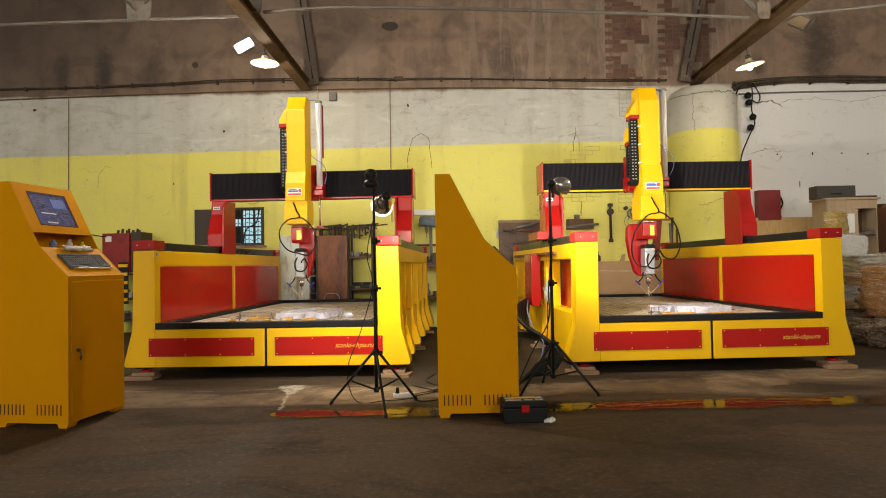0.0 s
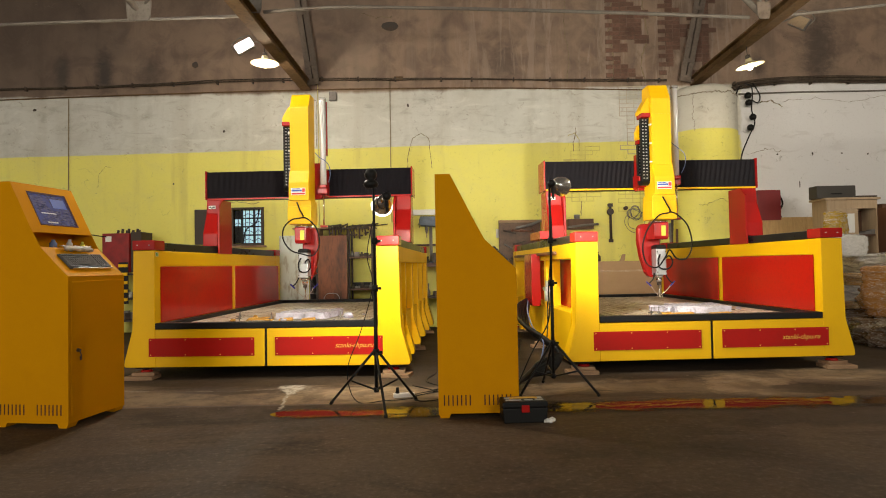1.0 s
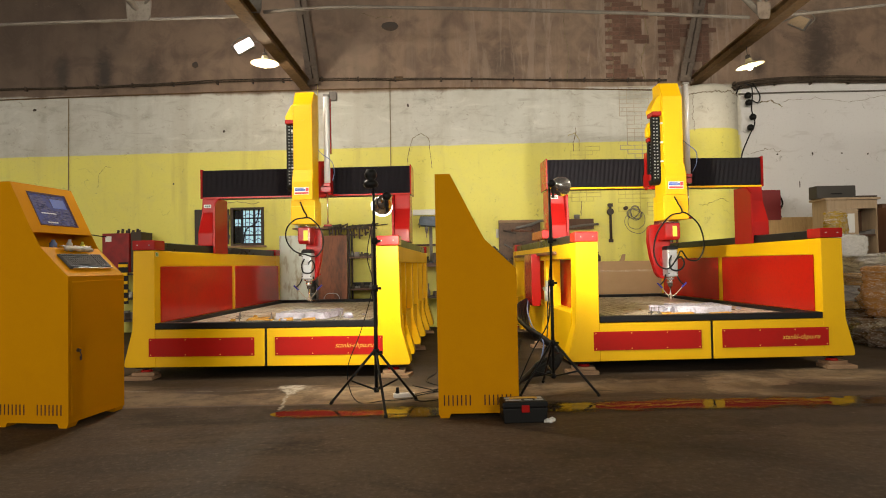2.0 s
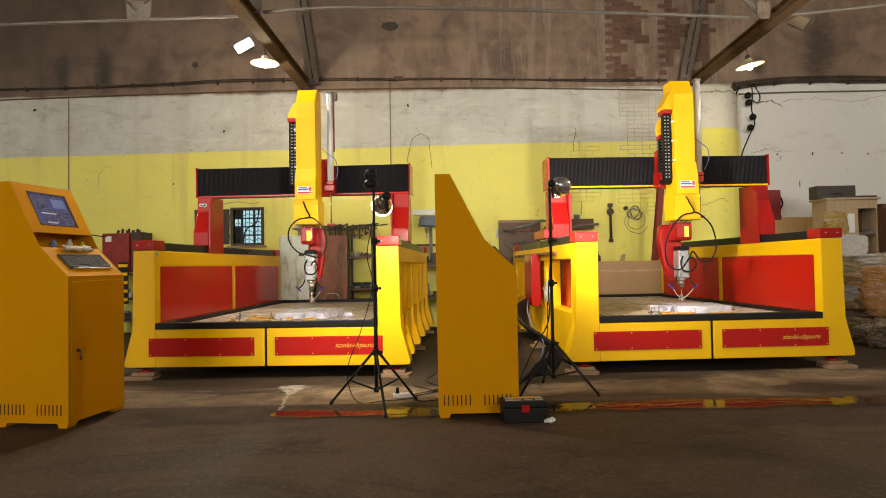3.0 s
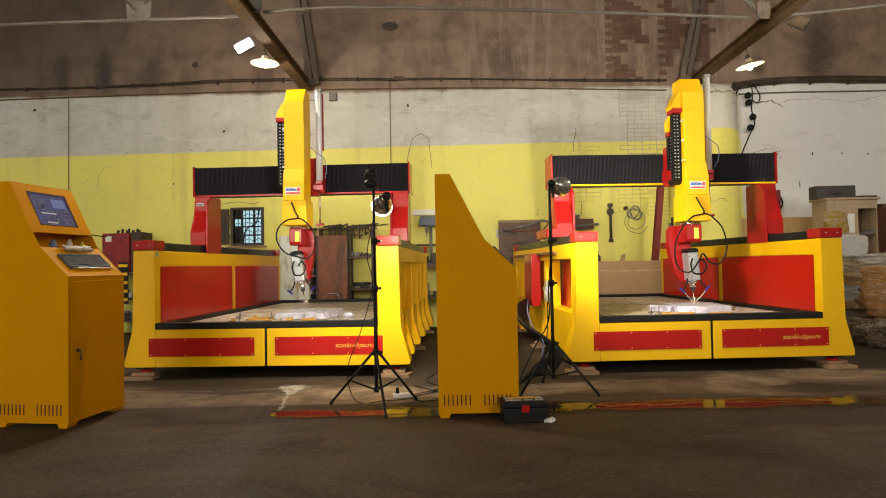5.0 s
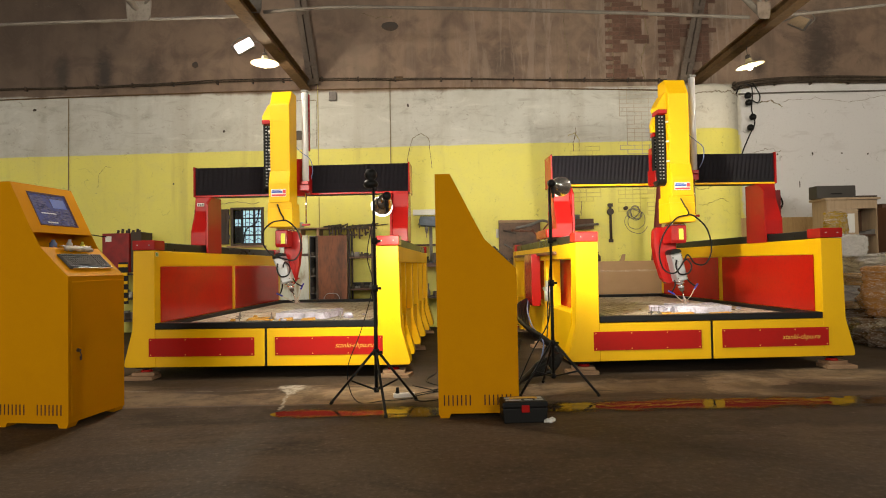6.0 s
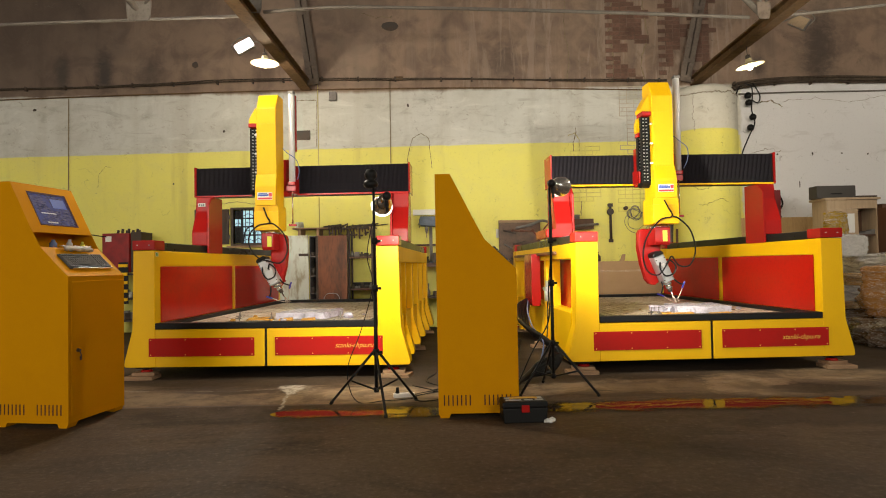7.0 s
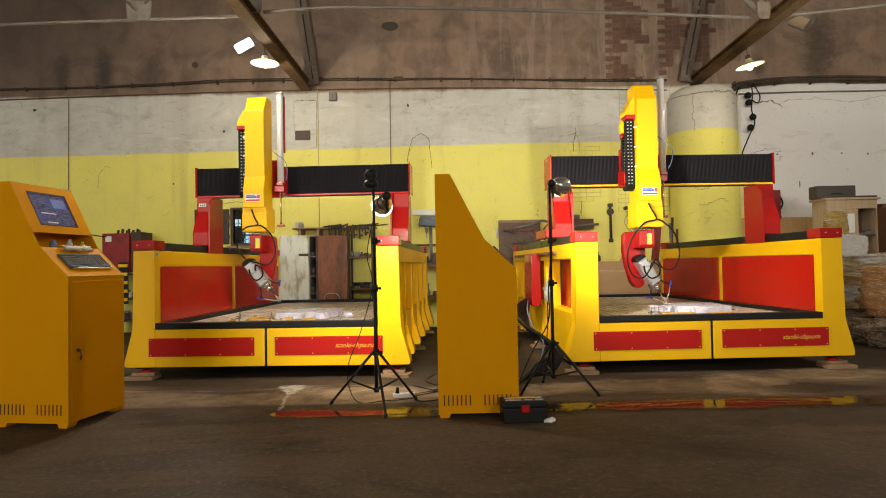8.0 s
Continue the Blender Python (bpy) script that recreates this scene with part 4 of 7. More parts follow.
    for zz in (1.0, 1.08, 1.16, 1.24):
        for sx in (-1, 1):
            rod(bm, ((arm[0] + arm[1]) / 2 + sx * 0.075, 0.275, zz), ((arm[0] + arm[1]) / 2 + sx * 0.075, 0.30, zz), 0.010, seg=6)
    rod(bm, (0, 0.26, 1.14), (0, 0.30, 1.14), 0.085, seg=20)
    tagged(part("pivot_bolt", bm, M_RED, yoke), kind="stuff")
    bm = B()
    tube(bm, loop, 0.0085, 8, 8)
    part("cable_loop", bm, M_RUBBER, head, "black cable in a wide loop")
    # --- tilting spindle, its origin on the pivot
    spin = new("spindle")
    spin.parent = root
    bm = B()
    box(bm, -0.062, 0.062, -0.095, 0.065, -0.195, 0.118, 0.012)
    box(bm, -0.048, 0.048, -0.101, -0.088, -0.185, 0.105, 0.004)
    body = part("spindle_body", bm, M_ALU, spin, "silver square spindle motor")
    for zz in (-0.16, 0.08):
        for xx in (-0.05, 0.05):
            bm = B()
            rod(bm, (xx, -0.104, zz), (xx, -0.094, zz), 0.007, seg=8)
            part("screw", bm, M_DARK, body)
    bm = B()
    box(bm, -0.024, 0.024, -0.125, -0.1015, -0.02, 0.03, 0.005)
    part("terminal_box", bm, M_GREYPIN, body, "grey terminal box")
    bm = B()
    prism(bm, [(-0.066, 0.120), (0.066, 0.120), (0.058, 0.152), (0.035, 0.165), (-0.035, 0.165), (-0.058, 0.152)], "y", -0.098, 0.066, 0.006)
    part("spindle_cap", bm, M_RUBBER, spin, "black spindle cap")
    bm = B()
    rod(bm, (0, 0, -0.195), (0, 0, -0.225), 0.055, 0.05, seg=18)
    rod(bm, (0, 0, -0.225), (0, 0, -0.275), 0.036, 0.034, seg=18)
    part("nose", bm, M_CHROME, spin, "polished spindle nose")
    bm = B()
    rod(bm, (0, 0, -0.275), (0, 0, -0.315), 0.028, 0.024, seg=12)
    part("collet", bm, M_DARK, spin, "dark collet nut")
    bm = B()
    rod(bm, (0, 0, -0.315), (0, 0, -0.43), 0.008, 0.005, seg=8)
    part("cutter", bm, M_CHROME, spin, "thin steel cutter")
    bm = B()
    rod(bm, (-0.028, -0.108, 0.02), (-0.028, -0.104, 0.02), 0.012, seg=10)
    part("plug", bm, M_RUBBER, spin, "black cable plug")
    bm = B()
    rod(bm, (0.028, -0.108, -0.01), (0.028, -0.104, -0.01), 0.012, seg=10)
    part("plug", bm, M_RUBBER, spin, "black cable plug")
    bm = B()
    tube(bm, [(0.03, -0.11, 0.0), (0.08, -0.14, 0.03), (0.11, -0.15, -0.05), (0.06, -0.14, -0.12), (-0.03, -0.13, -0.11), (-0.05, -0.12, -0.02), (-0.02, -0.11, 0.05)], 0.009, 6)
    part("motor_cable", bm, M_RUBBER, spin, "black motor cable")
    for s in (-1, 1):
        bm = B()
        tube(bm, [(s * 0.066, -0.03, -0.17), (s * 0.085, -0.05, -0.23), (s * 0.12, -0.05, -0.275), (s * 0.14, -0.05, -0.29)], 0.008, 8)
        part("feed_hose", bm, M_RUBBER, spin)
        bm = B()
        tube(bm, [(s * 0.172, -0.05, -0.27), (s * 0.145, -0.05, -0.295), (s * 0.115, -0.05, -0.325)], 0.0095, 8)
        part("coolant_nozzle", bm, M_BLUE, spin, "blue jointed coolant nozzle")
        bm = B()
        tube(bm, [(s * 0.115, -0.05, -0.325), (s * 0.07, -0.03, -0.385), (s * 0.02, -0.01, -0.43)], 0.004, 6)
        part("coolant_jet", bm, M_JET, spin, "thin milky jet of coolant")
    bm = B()
    for i in range(7):
        a = random.uniform(-0.6, 0.6)
        tube(bm, [(0, 0, -0.37), (0.03 * a, 0.01 * (i - 3), -0.41), (0.09 * a, 0.014 * (i - 3), -0.465)], 0.0028, 5, 4)
    tagged(part("coolant_spray", bm, M_JET, spin, "spray of coolant at the cutter"), kind="stuff")
    return dict(root=root, swing=swing, gantry=gantry, carriage=car, column=col, head=head, spindle=spin)


def bed_mat():
    m, nt, b = nodes_of("wet_slotted_table")
    v = coords(nt, (1, 1, 1), True)
    n1, n2, n3 = noise_of(nt, v, 1.3, 5, 0.6, 0.6), noise_of(nt, v, 8.0, 5, 0.65), noise_of(nt, coords(nt, (12, 1.2, 1), True), 2.0, 4)
    col = mixc(nt, ramp(nt, n1, 0.40, 0.62), (0.44, 0.35, 0.25), (0.66, 0.60, 0.51))
    col = mixc(nt, math2(nt, "MULTIPLY", ramp(nt, n3, 0.45, 0.65), 0.65), col, (0.20, 0.13, 0.08))
    col = mixc(nt, math2(nt, "MULTIPLY", ramp(nt, n2, 0.52, 0.66), 0.75), col, (0.82, 0.79, 0.74))
    link(nt, col, b.inputs["Base Color"])
    link(nt, math2(nt, "ADD", math2(nt, "MULTIPLY", n2, 0.5), 0.08), b.inputs["Roughness"])
    bump_to(nt, b, n2, 0.4, 0.006)
    return m


M_BED = bed_mat()
M_HOSE = surf("pale_blue_hose", (0.14, 0.19, 0.36), 0.4)
M_GREYPIN = surf("light_grey_plastic", (0.42, 0.42, 0.42), 0.5)
M_GREEN = surf("green_print", (0.10, 0.35, 0.08), 0.5, bump=0)
M_JET = surf("milky_coolant", (0.62, 0.50, 0.40), 0.15, amount=0.2, bump=0)

ROUTER_W = pose(-1.792, 6.127, 0, 0, 0, math.degrees(-0.0415))
ROUTER_E = pose(2.661, 6.085, 0, 0, 0, math.degrees(0.0355))
LOOP_W2 = [(-0.02, -0.055, 1.86), (0.02, -0.07, 1.76), (0.05, -0.06, 1.68), (-0.08, -0.05, 1.655), (-0.19, -0.03, 1.56), (-0.21, 0.0, 1.42), (-0.13, 0.03, 1.29), (0.0, 0.05, 1.24), (0.14, 0.05, 1.22),
           (0.22, 0.05, 1.36), (0.20, 0.0, 1.54), (0.10, -0.04, 1.66), (0.02, -0.05, 1.675)]
LOOP_E = [(-0.03, -0.055, 1.86), (0.0, -0.08, 1.78), (0.05, -0.06, 1.68), (-0.08, -0.05, 1.64), (-0.22, -0.03, 1.46), (-0.26, 0.0, 1.25), (-0.20, 0.03, 1.08), (-0.08, 0.03, 1.04),
          (0.02, 0.03, 1.16), (0.08, 0.05, 1.24), (0.16, 0.05, 1.14), (0.28, 0.05, 1.14), (0.34, 0.03, 1.30), (0.28, 0.0, 1.52), (0.14, -0.04, 1.65), (0.05, -0.055, 1.685)]
router_w = cnc_router(ROUTER_W, "yellow and red gantry router with a running spindle", LOOP_W2, M_RED, (-0.085, 0.055), (0.145, -0.055), 0.10)
# lower gantry edge painted yellow for the lamp glare on its red
router_e = cnc_router(ROUTER_E, "yellow and red gantry router lit by a tripod lamp", LOOP_E, M_YEL, (-0.100, 0.075), (-0.205, 0.055), 0.0)


# work pieces on the tables
def slab(m, lx, ly, h, seed, label):
    bm = B()
    nx, ny = 14, 8
    def edge(u, v, z):
        j = 0.045 * noise.noise((u * 4, v * 4, z * 9 + seed))
        return ((u - 0.5) * lx + j, (v - 0.5) * ly + 0.05 * noise.noise((u * 3, v * 5, seed + 7 + z * 6)), z + (0.016 if z > 0 else 0.004) * noise.noise((u * 5, v * 5, seed)))
    for z, flip in ((0.0, 1), (h, 0)):
        g = [[bm.verts.new(edge(i / nx, j / ny, z)) for i in range(nx + 1)] for j in range(ny + 1)]
        for j in range(ny):
            for i in range(nx):
                bm.faces.new((g[j][i], g[j][i + 1], g[j + 1][i + 1], g[j + 1][i]))
        if flip:
            low = g
    ring = lambda g: g[0][:] + [r[-1] for r in g[1:]] + g[-1][-2::-1] + [r[0] for r in g[-2:0:-1]]
    a, c = ring(low), ring(g)
    for i in range(len(a)):
        bm.faces.new((a[i], a[(i + 1) % len(a)], c[(i + 1) % len(a)], c[i]))
    return thing("stone_slab", label, "stone slab", bm, M_STONE, m)


def wedge(m, lx, ly, h, label):
    bm = B()
    prism(bm, [(-lx / 2, 0), (lx / 2, 0), (lx / 2 * 0.92, h), (-lx / 2 * 0.8, h * 0.8)], "y", -ly / 2, ly / 2, 0.006)
    return thing("wedge", label, "wedge", bm, M_CLAY, m)


slab(ROUTER_W @ pose(0.22, 0.90, 0.540, 0, 0, -6), 0.58, 0.60, 0.070, 2.0, "rough grey-white marble slab on the router table")
slab(ROUTER_E @ pose(0.17, 0.72, 0.542, 0, 0, -9), 0.54, 0.60, 0.072, 5.0, "rough grey-white marble slab on the router table")
slab(ROUTER_E @ pose(-0.155, 0.80, 0.540, 0, 0, 14), 0.15, 0.34, 0.058, 9.0, "small rough marble chunk on the router table")
for mm, pts in ((ROUTER_W, ((0.05, 0.52, 0.16, 8), (0.30, 0.50, 0.15, -5), (-0.28, 0.66, 0.30, 3))), (ROUTER_E, ((-0.16, 0.34, 0.26, -5), (0.22, 0.28, 0.24, 3), (-0.3, 0.40, 0.10, 12)))):
    for wx, wy, wl, wr in pts:
        wedge(mm @ pose(wx, wy, 0.5305, 0, 0, wr), wl, 0.07, 0.035, "ochre foam wedge beside the slab")
bm = B()
lathe(bm, [(0.05, 0.0), (0.06, 0.02), (0.05, 0.05), (0.03, 0.06), (0.0, 0.062)], seg=14)
thing("stone_offcut", "small pale stone offcut on the router table", "stone", bm, M_STONE, ROUTER_W @ pose(0.68, 0.80, 0.53))


def clamp_bolt(m):
    bm = B()
    rod(bm, (0, 0, 0.0), (0.004, 0, 0.085), 0.006, seg=8)
    rod(bm, (0.001, 0, 0.030), (0.0015, 0, 0.042), 0.013, seg=6)
    box(bm, -0.045, 0.02, -0.015, 0.015, 0.018, 0.029, 0.003)
    return thing("clamp_bolt", "small dark clamp bolt standing on the router table", "clamp", bm, M_GREY, m, group="clamp bolts")


for R, spots in ((ROUTER_E, ((0.475, 0.60, 20), (0.53, 0.66, 160), (-0.42, 0.50, 40), (-0.36, 0.44, 90))), (ROUTER_W, ((-0.50, 0.62, 10), (0.62, 0.66, 170), (-0.14, 0.62, 60), (-0.62, 0.95, 30)))):
    for wx, wy, wr in spots:
        clamp_bolt(R @ pose(wx, wy, 0.5302, 0, 0, wr))
random.seed(41)
for R in (ROUTER_W, ROUTER_E):
    for i in range(9):
        bm = B()
        k = random.uniform(0.014, 0.034)
        bmesh.ops.create_icosphere(bm, subdivisions=2, radius=k)
        for v in bm.verts:
            v.co *= 1 + 0.5 * noise.noise(v.co * 40 + Vector((i, 2, 5)))
            v.co.z = max(v.co.z * 0.6, -0.4 * k) + 0.4 * k
        thing("stone_crumb", "small broken crumb of marble on the table", "stone", bm, random.choice((M_STONE, M_STONE, M_CLAY)), R @ pose(random.uniform(-0.55, 0.80), random.uniform(0.30, 1.25), 0.5305), group="stone crumbs")


# wooden packing under the feet
def plank(m, lx, ly, h, label):
    bm = B()
    box(bm, -lx / 2, lx / 2, -ly / 2, ly / 2, 0, h, 0.004)
    return thing("wooden_block", label, "wood block", bm, M_WOOD, m, group="packing under the routers")


random.seed(5)
for R in (ROUTER_W, ROUTER_E):
    for s in (-1, 1):
        for y in (0.10, 2.05, 4.0):
            plank(R @ pose(s * 1.30, y - 0.03, 0.0, 0, 0, random.uniform(-9, 9)), 0.30, 0.20, 0.035, "rough pine board packed under a router foot")
            plank(R @ pose(s * 1.28, y, 0.0355, 0, 0, random.uniform(-14, 14)), 0.22, 0.15, 0.034, "short pine board packed under a router foot")


# ---------------------------------------------------------------- control cabinets
def screen_mat():
    m, nt, b = nodes_of("blue_lit_screen")
    v = coords(nt)
    ch = nt.nodes.new("ShaderNodeTexBrick")
    ch.inputs["Scale"].default_value = 26.0
    ch.inputs["Color1"].default_value, ch.inputs["Color2"].default_value = (0.03, 0.035, 0.07, 1), (0.20, 0.17, 0.20, 1)
    ch.inputs["Mortar"].default_value = (0.09, 0.10, 0.30, 1)
    link(nt, v, ch.inputs["Vector"])
    col = mixc(nt, ramp(nt, noise_of(nt, v, 9.0, 4), 0.40, 0.52), (0.10, 0.11, 0.26), ch.outputs[0])
    link(nt, col, b.inputs["Emission Color"])
    b.inputs["Emission Strength"].default_value = 0.46
    b.inputs["Base Color"].default_value = (0.02, 0.02, 0.03, 1)
    b.inputs["Roughness"].default_value = 0.15
    return m


M_SCREEN = screen_mat()
M_SLOT = surf("dark_red_brown_slot", (0.060, 0.012, 0.006), 0.7, amount=0.3)
M_KEYB = surf("grey_keys", (0.03, 0.03, 0.032), 0.5, amount=0.2)
M_KEYL = surf("beige_keys", (0.10, 0.095, 0.09), 0.6, amount=0.2, spec=0.05)


def control_cabinet(m, label):
    """Sheet-steel console: its face with door, keyboard ledge, recess and screen looks along +x."""
    root = thing("control_cabinet", label, "control cabinet", m=m, group="control cabinets")
    outline = [(0, 0.032), (0, 1.765), (0.11, 1.765), (0.295, 1.395), (0.352, 1.285), (0.578, 1.07), (0.578, 0.032)]
    for y0, y1 in ((-0.30, -0.294), (0.294, 0.30)):
        bm = B()
        prism(bm, outline, "y", y0, y1, 0.0015)
        side = part("side_panel", bm, M_CAB, root)
        if y0 < 0:
            for x0 in (0.038, 0.33):
                for i in range(7):
                    bm = B()
                    box(bm, x0 + i * 0.031, x0 + 0.009 + i * 0.031, -0.3012, -0.2995, 0.09, 0.165)
                    part("vent_slot", bm, M_SLOT, side, "dark vent slot")
    bm = B()
    box(bm, 0, 0.006, -0.294, 0.294, 0.032, 1.762)
    box(bm, 0, 0.11, -0.294, 0.294, 1.757, 1.765)
    box(bm, 0.006, 0.572, -0.294, 0.294, 0.032, 0.04)
    part("back_and_top", bm, M_CAB, root)
    up = Vector((0.295 - 0.11, 0, 1.395 - 1.765))
    def on_slope(u, v, off, base, run):
        d = run.normalized()
        n = Vector((-d.z, 0, d.x))
        n = n if n.x > 0 else -n
        return Vector((base[0], 0, base[1])) + d * v + n * off + Vector((0, u, 0))
    def slope_box(bm, u0, u1, v0, v1, o0, o1, base, run, bevel=0.0):
        d = run.normalized()
        n = Vector((-d.z, 0, d.x))
        n = n if n.x > 0 else -n
        mm = Matrix((Vector((0, 1, 0)), d, n)).transposed().to_4x4()
        mm.translation = Vector((base[0], 0, base[1]))
        return box(bm, u0, u1, v0, v1, o0, o1, bevel, mm)
    A, low, Cc = (0.11, 1.765), Vector((0.578 - 0.352, 0, 1.07 - 1.285)), (0.352, 1.285)
    ln = up.length
    bm = B()
    slope_box(bm, -0.294, 0.294, 0.0, 0.07, -0.006, 0.0, A, up)
    slope_box(bm, -0.294, 0.294, 0.345, ln, -0.006, 0.0, A, up)
    slope_box(bm, -0.294, -0.185, 0.07, 0.345, -0.006, 0.0, A, up)
    slope_box(bm, 0.185, 0.294, 0.07, 0.345, -0.006, 0.0, A, up)
    part("screen_panel", bm, M_CAB, root)
    bm = B()
    for q in ((-0.19, 0.19, 0.064, 0.074), (-0.19, 0.19, 0.341, 0.351), (-0.19, -0.18, 0.074, 0.341), (0.18, 0.19, 0.074, 0.341)):
        slope_box(bm, *q, -0.012, 0.002, A, up)
    part("screen_frame", bm, M_SLOT, root, "black screen frame")
    bm = B()
    box(bm, -0.18, 0.18, -0.1335, 0.1335, -0.004, 0.0)
    scr = part("screen", bm, M_SCREEN, root, "lit screen with a blue program window")
    d = up.normalized()
    n = Vector((-d.z, 0, d.x))
    mm = Matrix((Vector((0, 1, 0)), -d, n)).transposed().to_4x4()
    mm.translation = Vector((0.11, 0, 1.765)) + d * 0.2075 - n * 0.006
    scr.matrix_basis = mm
    for q, mat in (((-0.12, 0.02, -0.035, -0.028), M_PAPER), ((0.02, 0.16, 0.02, 0.10), M_BLABEL), ((-0.10, 0.0, -0.115, -0.105), M_PAPER)):
        bm = B()
        box(bm, q[0], q[1], q[2], q[3], 0.0005, 0.001)
        ob = part("screen_bar", bm, mat, scr, "bright bar on the screen")
    # recess with a shelf
    bm = B()
    box(bm, 0.12, 0.345, -0.294, 0.294, 1.262, 1.270)
    box(bm, 0.12, 0.126, -0.294, 0.294, 1.27, 1.44)
    box(bm, 0.12, 0.275, -0.294, 0.294, 1.425, 1.431)
    part("recess", bm, M_CAB, root)
    bm = B()
    slope_box(bm, -0.294, 0.294, 0.0, low.length, -0.006, 0.0, Cc, low)
    part("keyboard_ledge", bm, M_CAB, root)
    bm = B()
    slope_box(bm, -0.215, 0.225, 0.085, 0.235, 0.0, 0.014, Cc, low, 0.004)
    kb = part("keyboard", bm, M_KEYB, root, "dark keyboard with pale keys")
    for r in range(6):
        bm = B()
        for k in range(20):
            if (r == 5 and 4 < k < 9) or k == 14:
                continue
            u = -0.208 + k * 0.0213
            slope_box(bm, u, u + 0.0165, 0.092 + r * 0.0235, 0.108 + r * 0.0235, 0.014, 0.021, Cc, low)
        tagged(part("keycap_strip", bm, M_KEYL, kb), kind="stuff")
    bm = B()
    slope_box(bm, -0.2, 0.22, 0.237, 0.246, 0.0, 0.02, Cc, low, 0.003)
    part("keyboard_lip", bm, M_CHROME, root, "bright metal lip")
    # front door
    bm = B()
    box(bm, 0.566, 0.577, -0.294, 0.294, 0.034, 1.066)
    part("front_frame", bm, M_CAB, root)
    bm = B()
    box(bm, 0.5775, 0.584, -0.272, 0.278, 0.085, 1.035, 0.003)
    door = part("door", bm, M_CAB, root)
    bm = B()
    rod(bm, (0.584, -0.215, 0.54), (0.592, -0.215, 0.54), 0.014, seg=12)
    box(bm, 0.592, 0.61, -0.217, -0.213, 0.532, 0.548)
    tube(bm, [(0.60, -0.215, 0.535), (0.604, -0.205, 0.50), (0.60, -0.20, 0.47)], 0.004, 6)
    box(bm, 0.592, 0.597, -0.208, -0.192, 0.465, 0.495, 0.003)
    part("lock_with_keys", bm, M_DARK, door, "lock with hanging keys")
    for x in (0.045, 0.53):
        for y in (-0.25, 0.25):
            bm = B()
            prism(bm, [(x - 0.045, 0.032), (x + 0.045, 0.032), (x + 0.03, 0.0), (x - 0.03, 0.0)], "y", y - 0.045, y + 0.045)
            part("foot", bm, M_CAB, root)
    return root


CAB_W = Matrix.Translation((-2.655, 4.32, 0)) @ pose(0, 0, 0, 0, 0, -8) @ Matrix.Translation((-0.578, 0.30, 0))
control_cabinet(CAB_W, "orange-yellow steel control cabinet with lit screen and keyboard")
control_cabinet(pose(-0.052, 4.72, 0, 0, 0, 0), "orange-yellow steel control cabinet beside a black toolbox")
# small things lying in the recess of the first cabinet
for u, x, r, h, mat, nm, lb, ct in ((-0.10, 0.29, 0.026, 0.075, M_HOSE, "plastic_cup", "pale blue plastic cup in the cabinet recess", "cup"),
                                    (0.10, 0.26, 0.022, 0.085, M_WHITE, "bottle", "small white bottle in the cabinet recess", "bottle"),
                                    (0.20, 0.29, 0.018, 0.07, M_YLABEL, "bottle", "small yellow bottle in the cabinet recess", "bottle")):
    bm = B()
    lathe(bm, [(0.0, 0.0), (r, 0.0), (r, h * 0.65), (r * 0.55, h * 0.8), (r * 0.5, h), (0.0, h)], seg=14)
    thing(nm, lb, ct, bm, mat, CAB_W @ pose(x, u, 1.2705))
bm = B()
for i in range(4):
    rod(bm, (0.0, i * 0.012, 0.006), (0.02 + 0.01 * i, i * 0.014 + 0.12, 0.006 + 0.003 * i), 0.006, seg=6)
thing("pens", "handful of red pens in the cabinet recess", "pens", bm, M_RED, CAB_W @ pose(0.30, -0.22, 1.2705, 0, 0, 20))
bm = B()
g = []
for i in range(19):
    g.append([bm.verts.new((0.055 * (j / 6 - 0.5) + 0.01 * noise.noise((i * 0.6, j, 2)), 0.017 * (i - 9), 0.012 + 0.016 * noise.noise((i * 0.7, j * 0.9, 5)) + (0.012 if 0 < j < 6 else -0.008))) for j in range(7)])
for i in range(18):
    for j in range(6):
        bm.faces.new((g[i][j], g[i + 1][j], g[i + 1][j + 1], g[i][j + 1])).smooth = True
bmesh.ops.solidify(bm, geom=bm.faces[:], thickness=0.004)
thing("plastic_bag", "shiny crumpled plastic bag on the cabinet ledge", "bag", bm, surf("white_plastic_bag", (0.84, 0.83, 0.80), 0.12, dirt=(0.50, 0.40, 0.25), amount=0.5, big=12, fine=40, spec=0.8), CAB_W @ pose(0.372, 0.03, 1.272, 0, 43.6, 0))


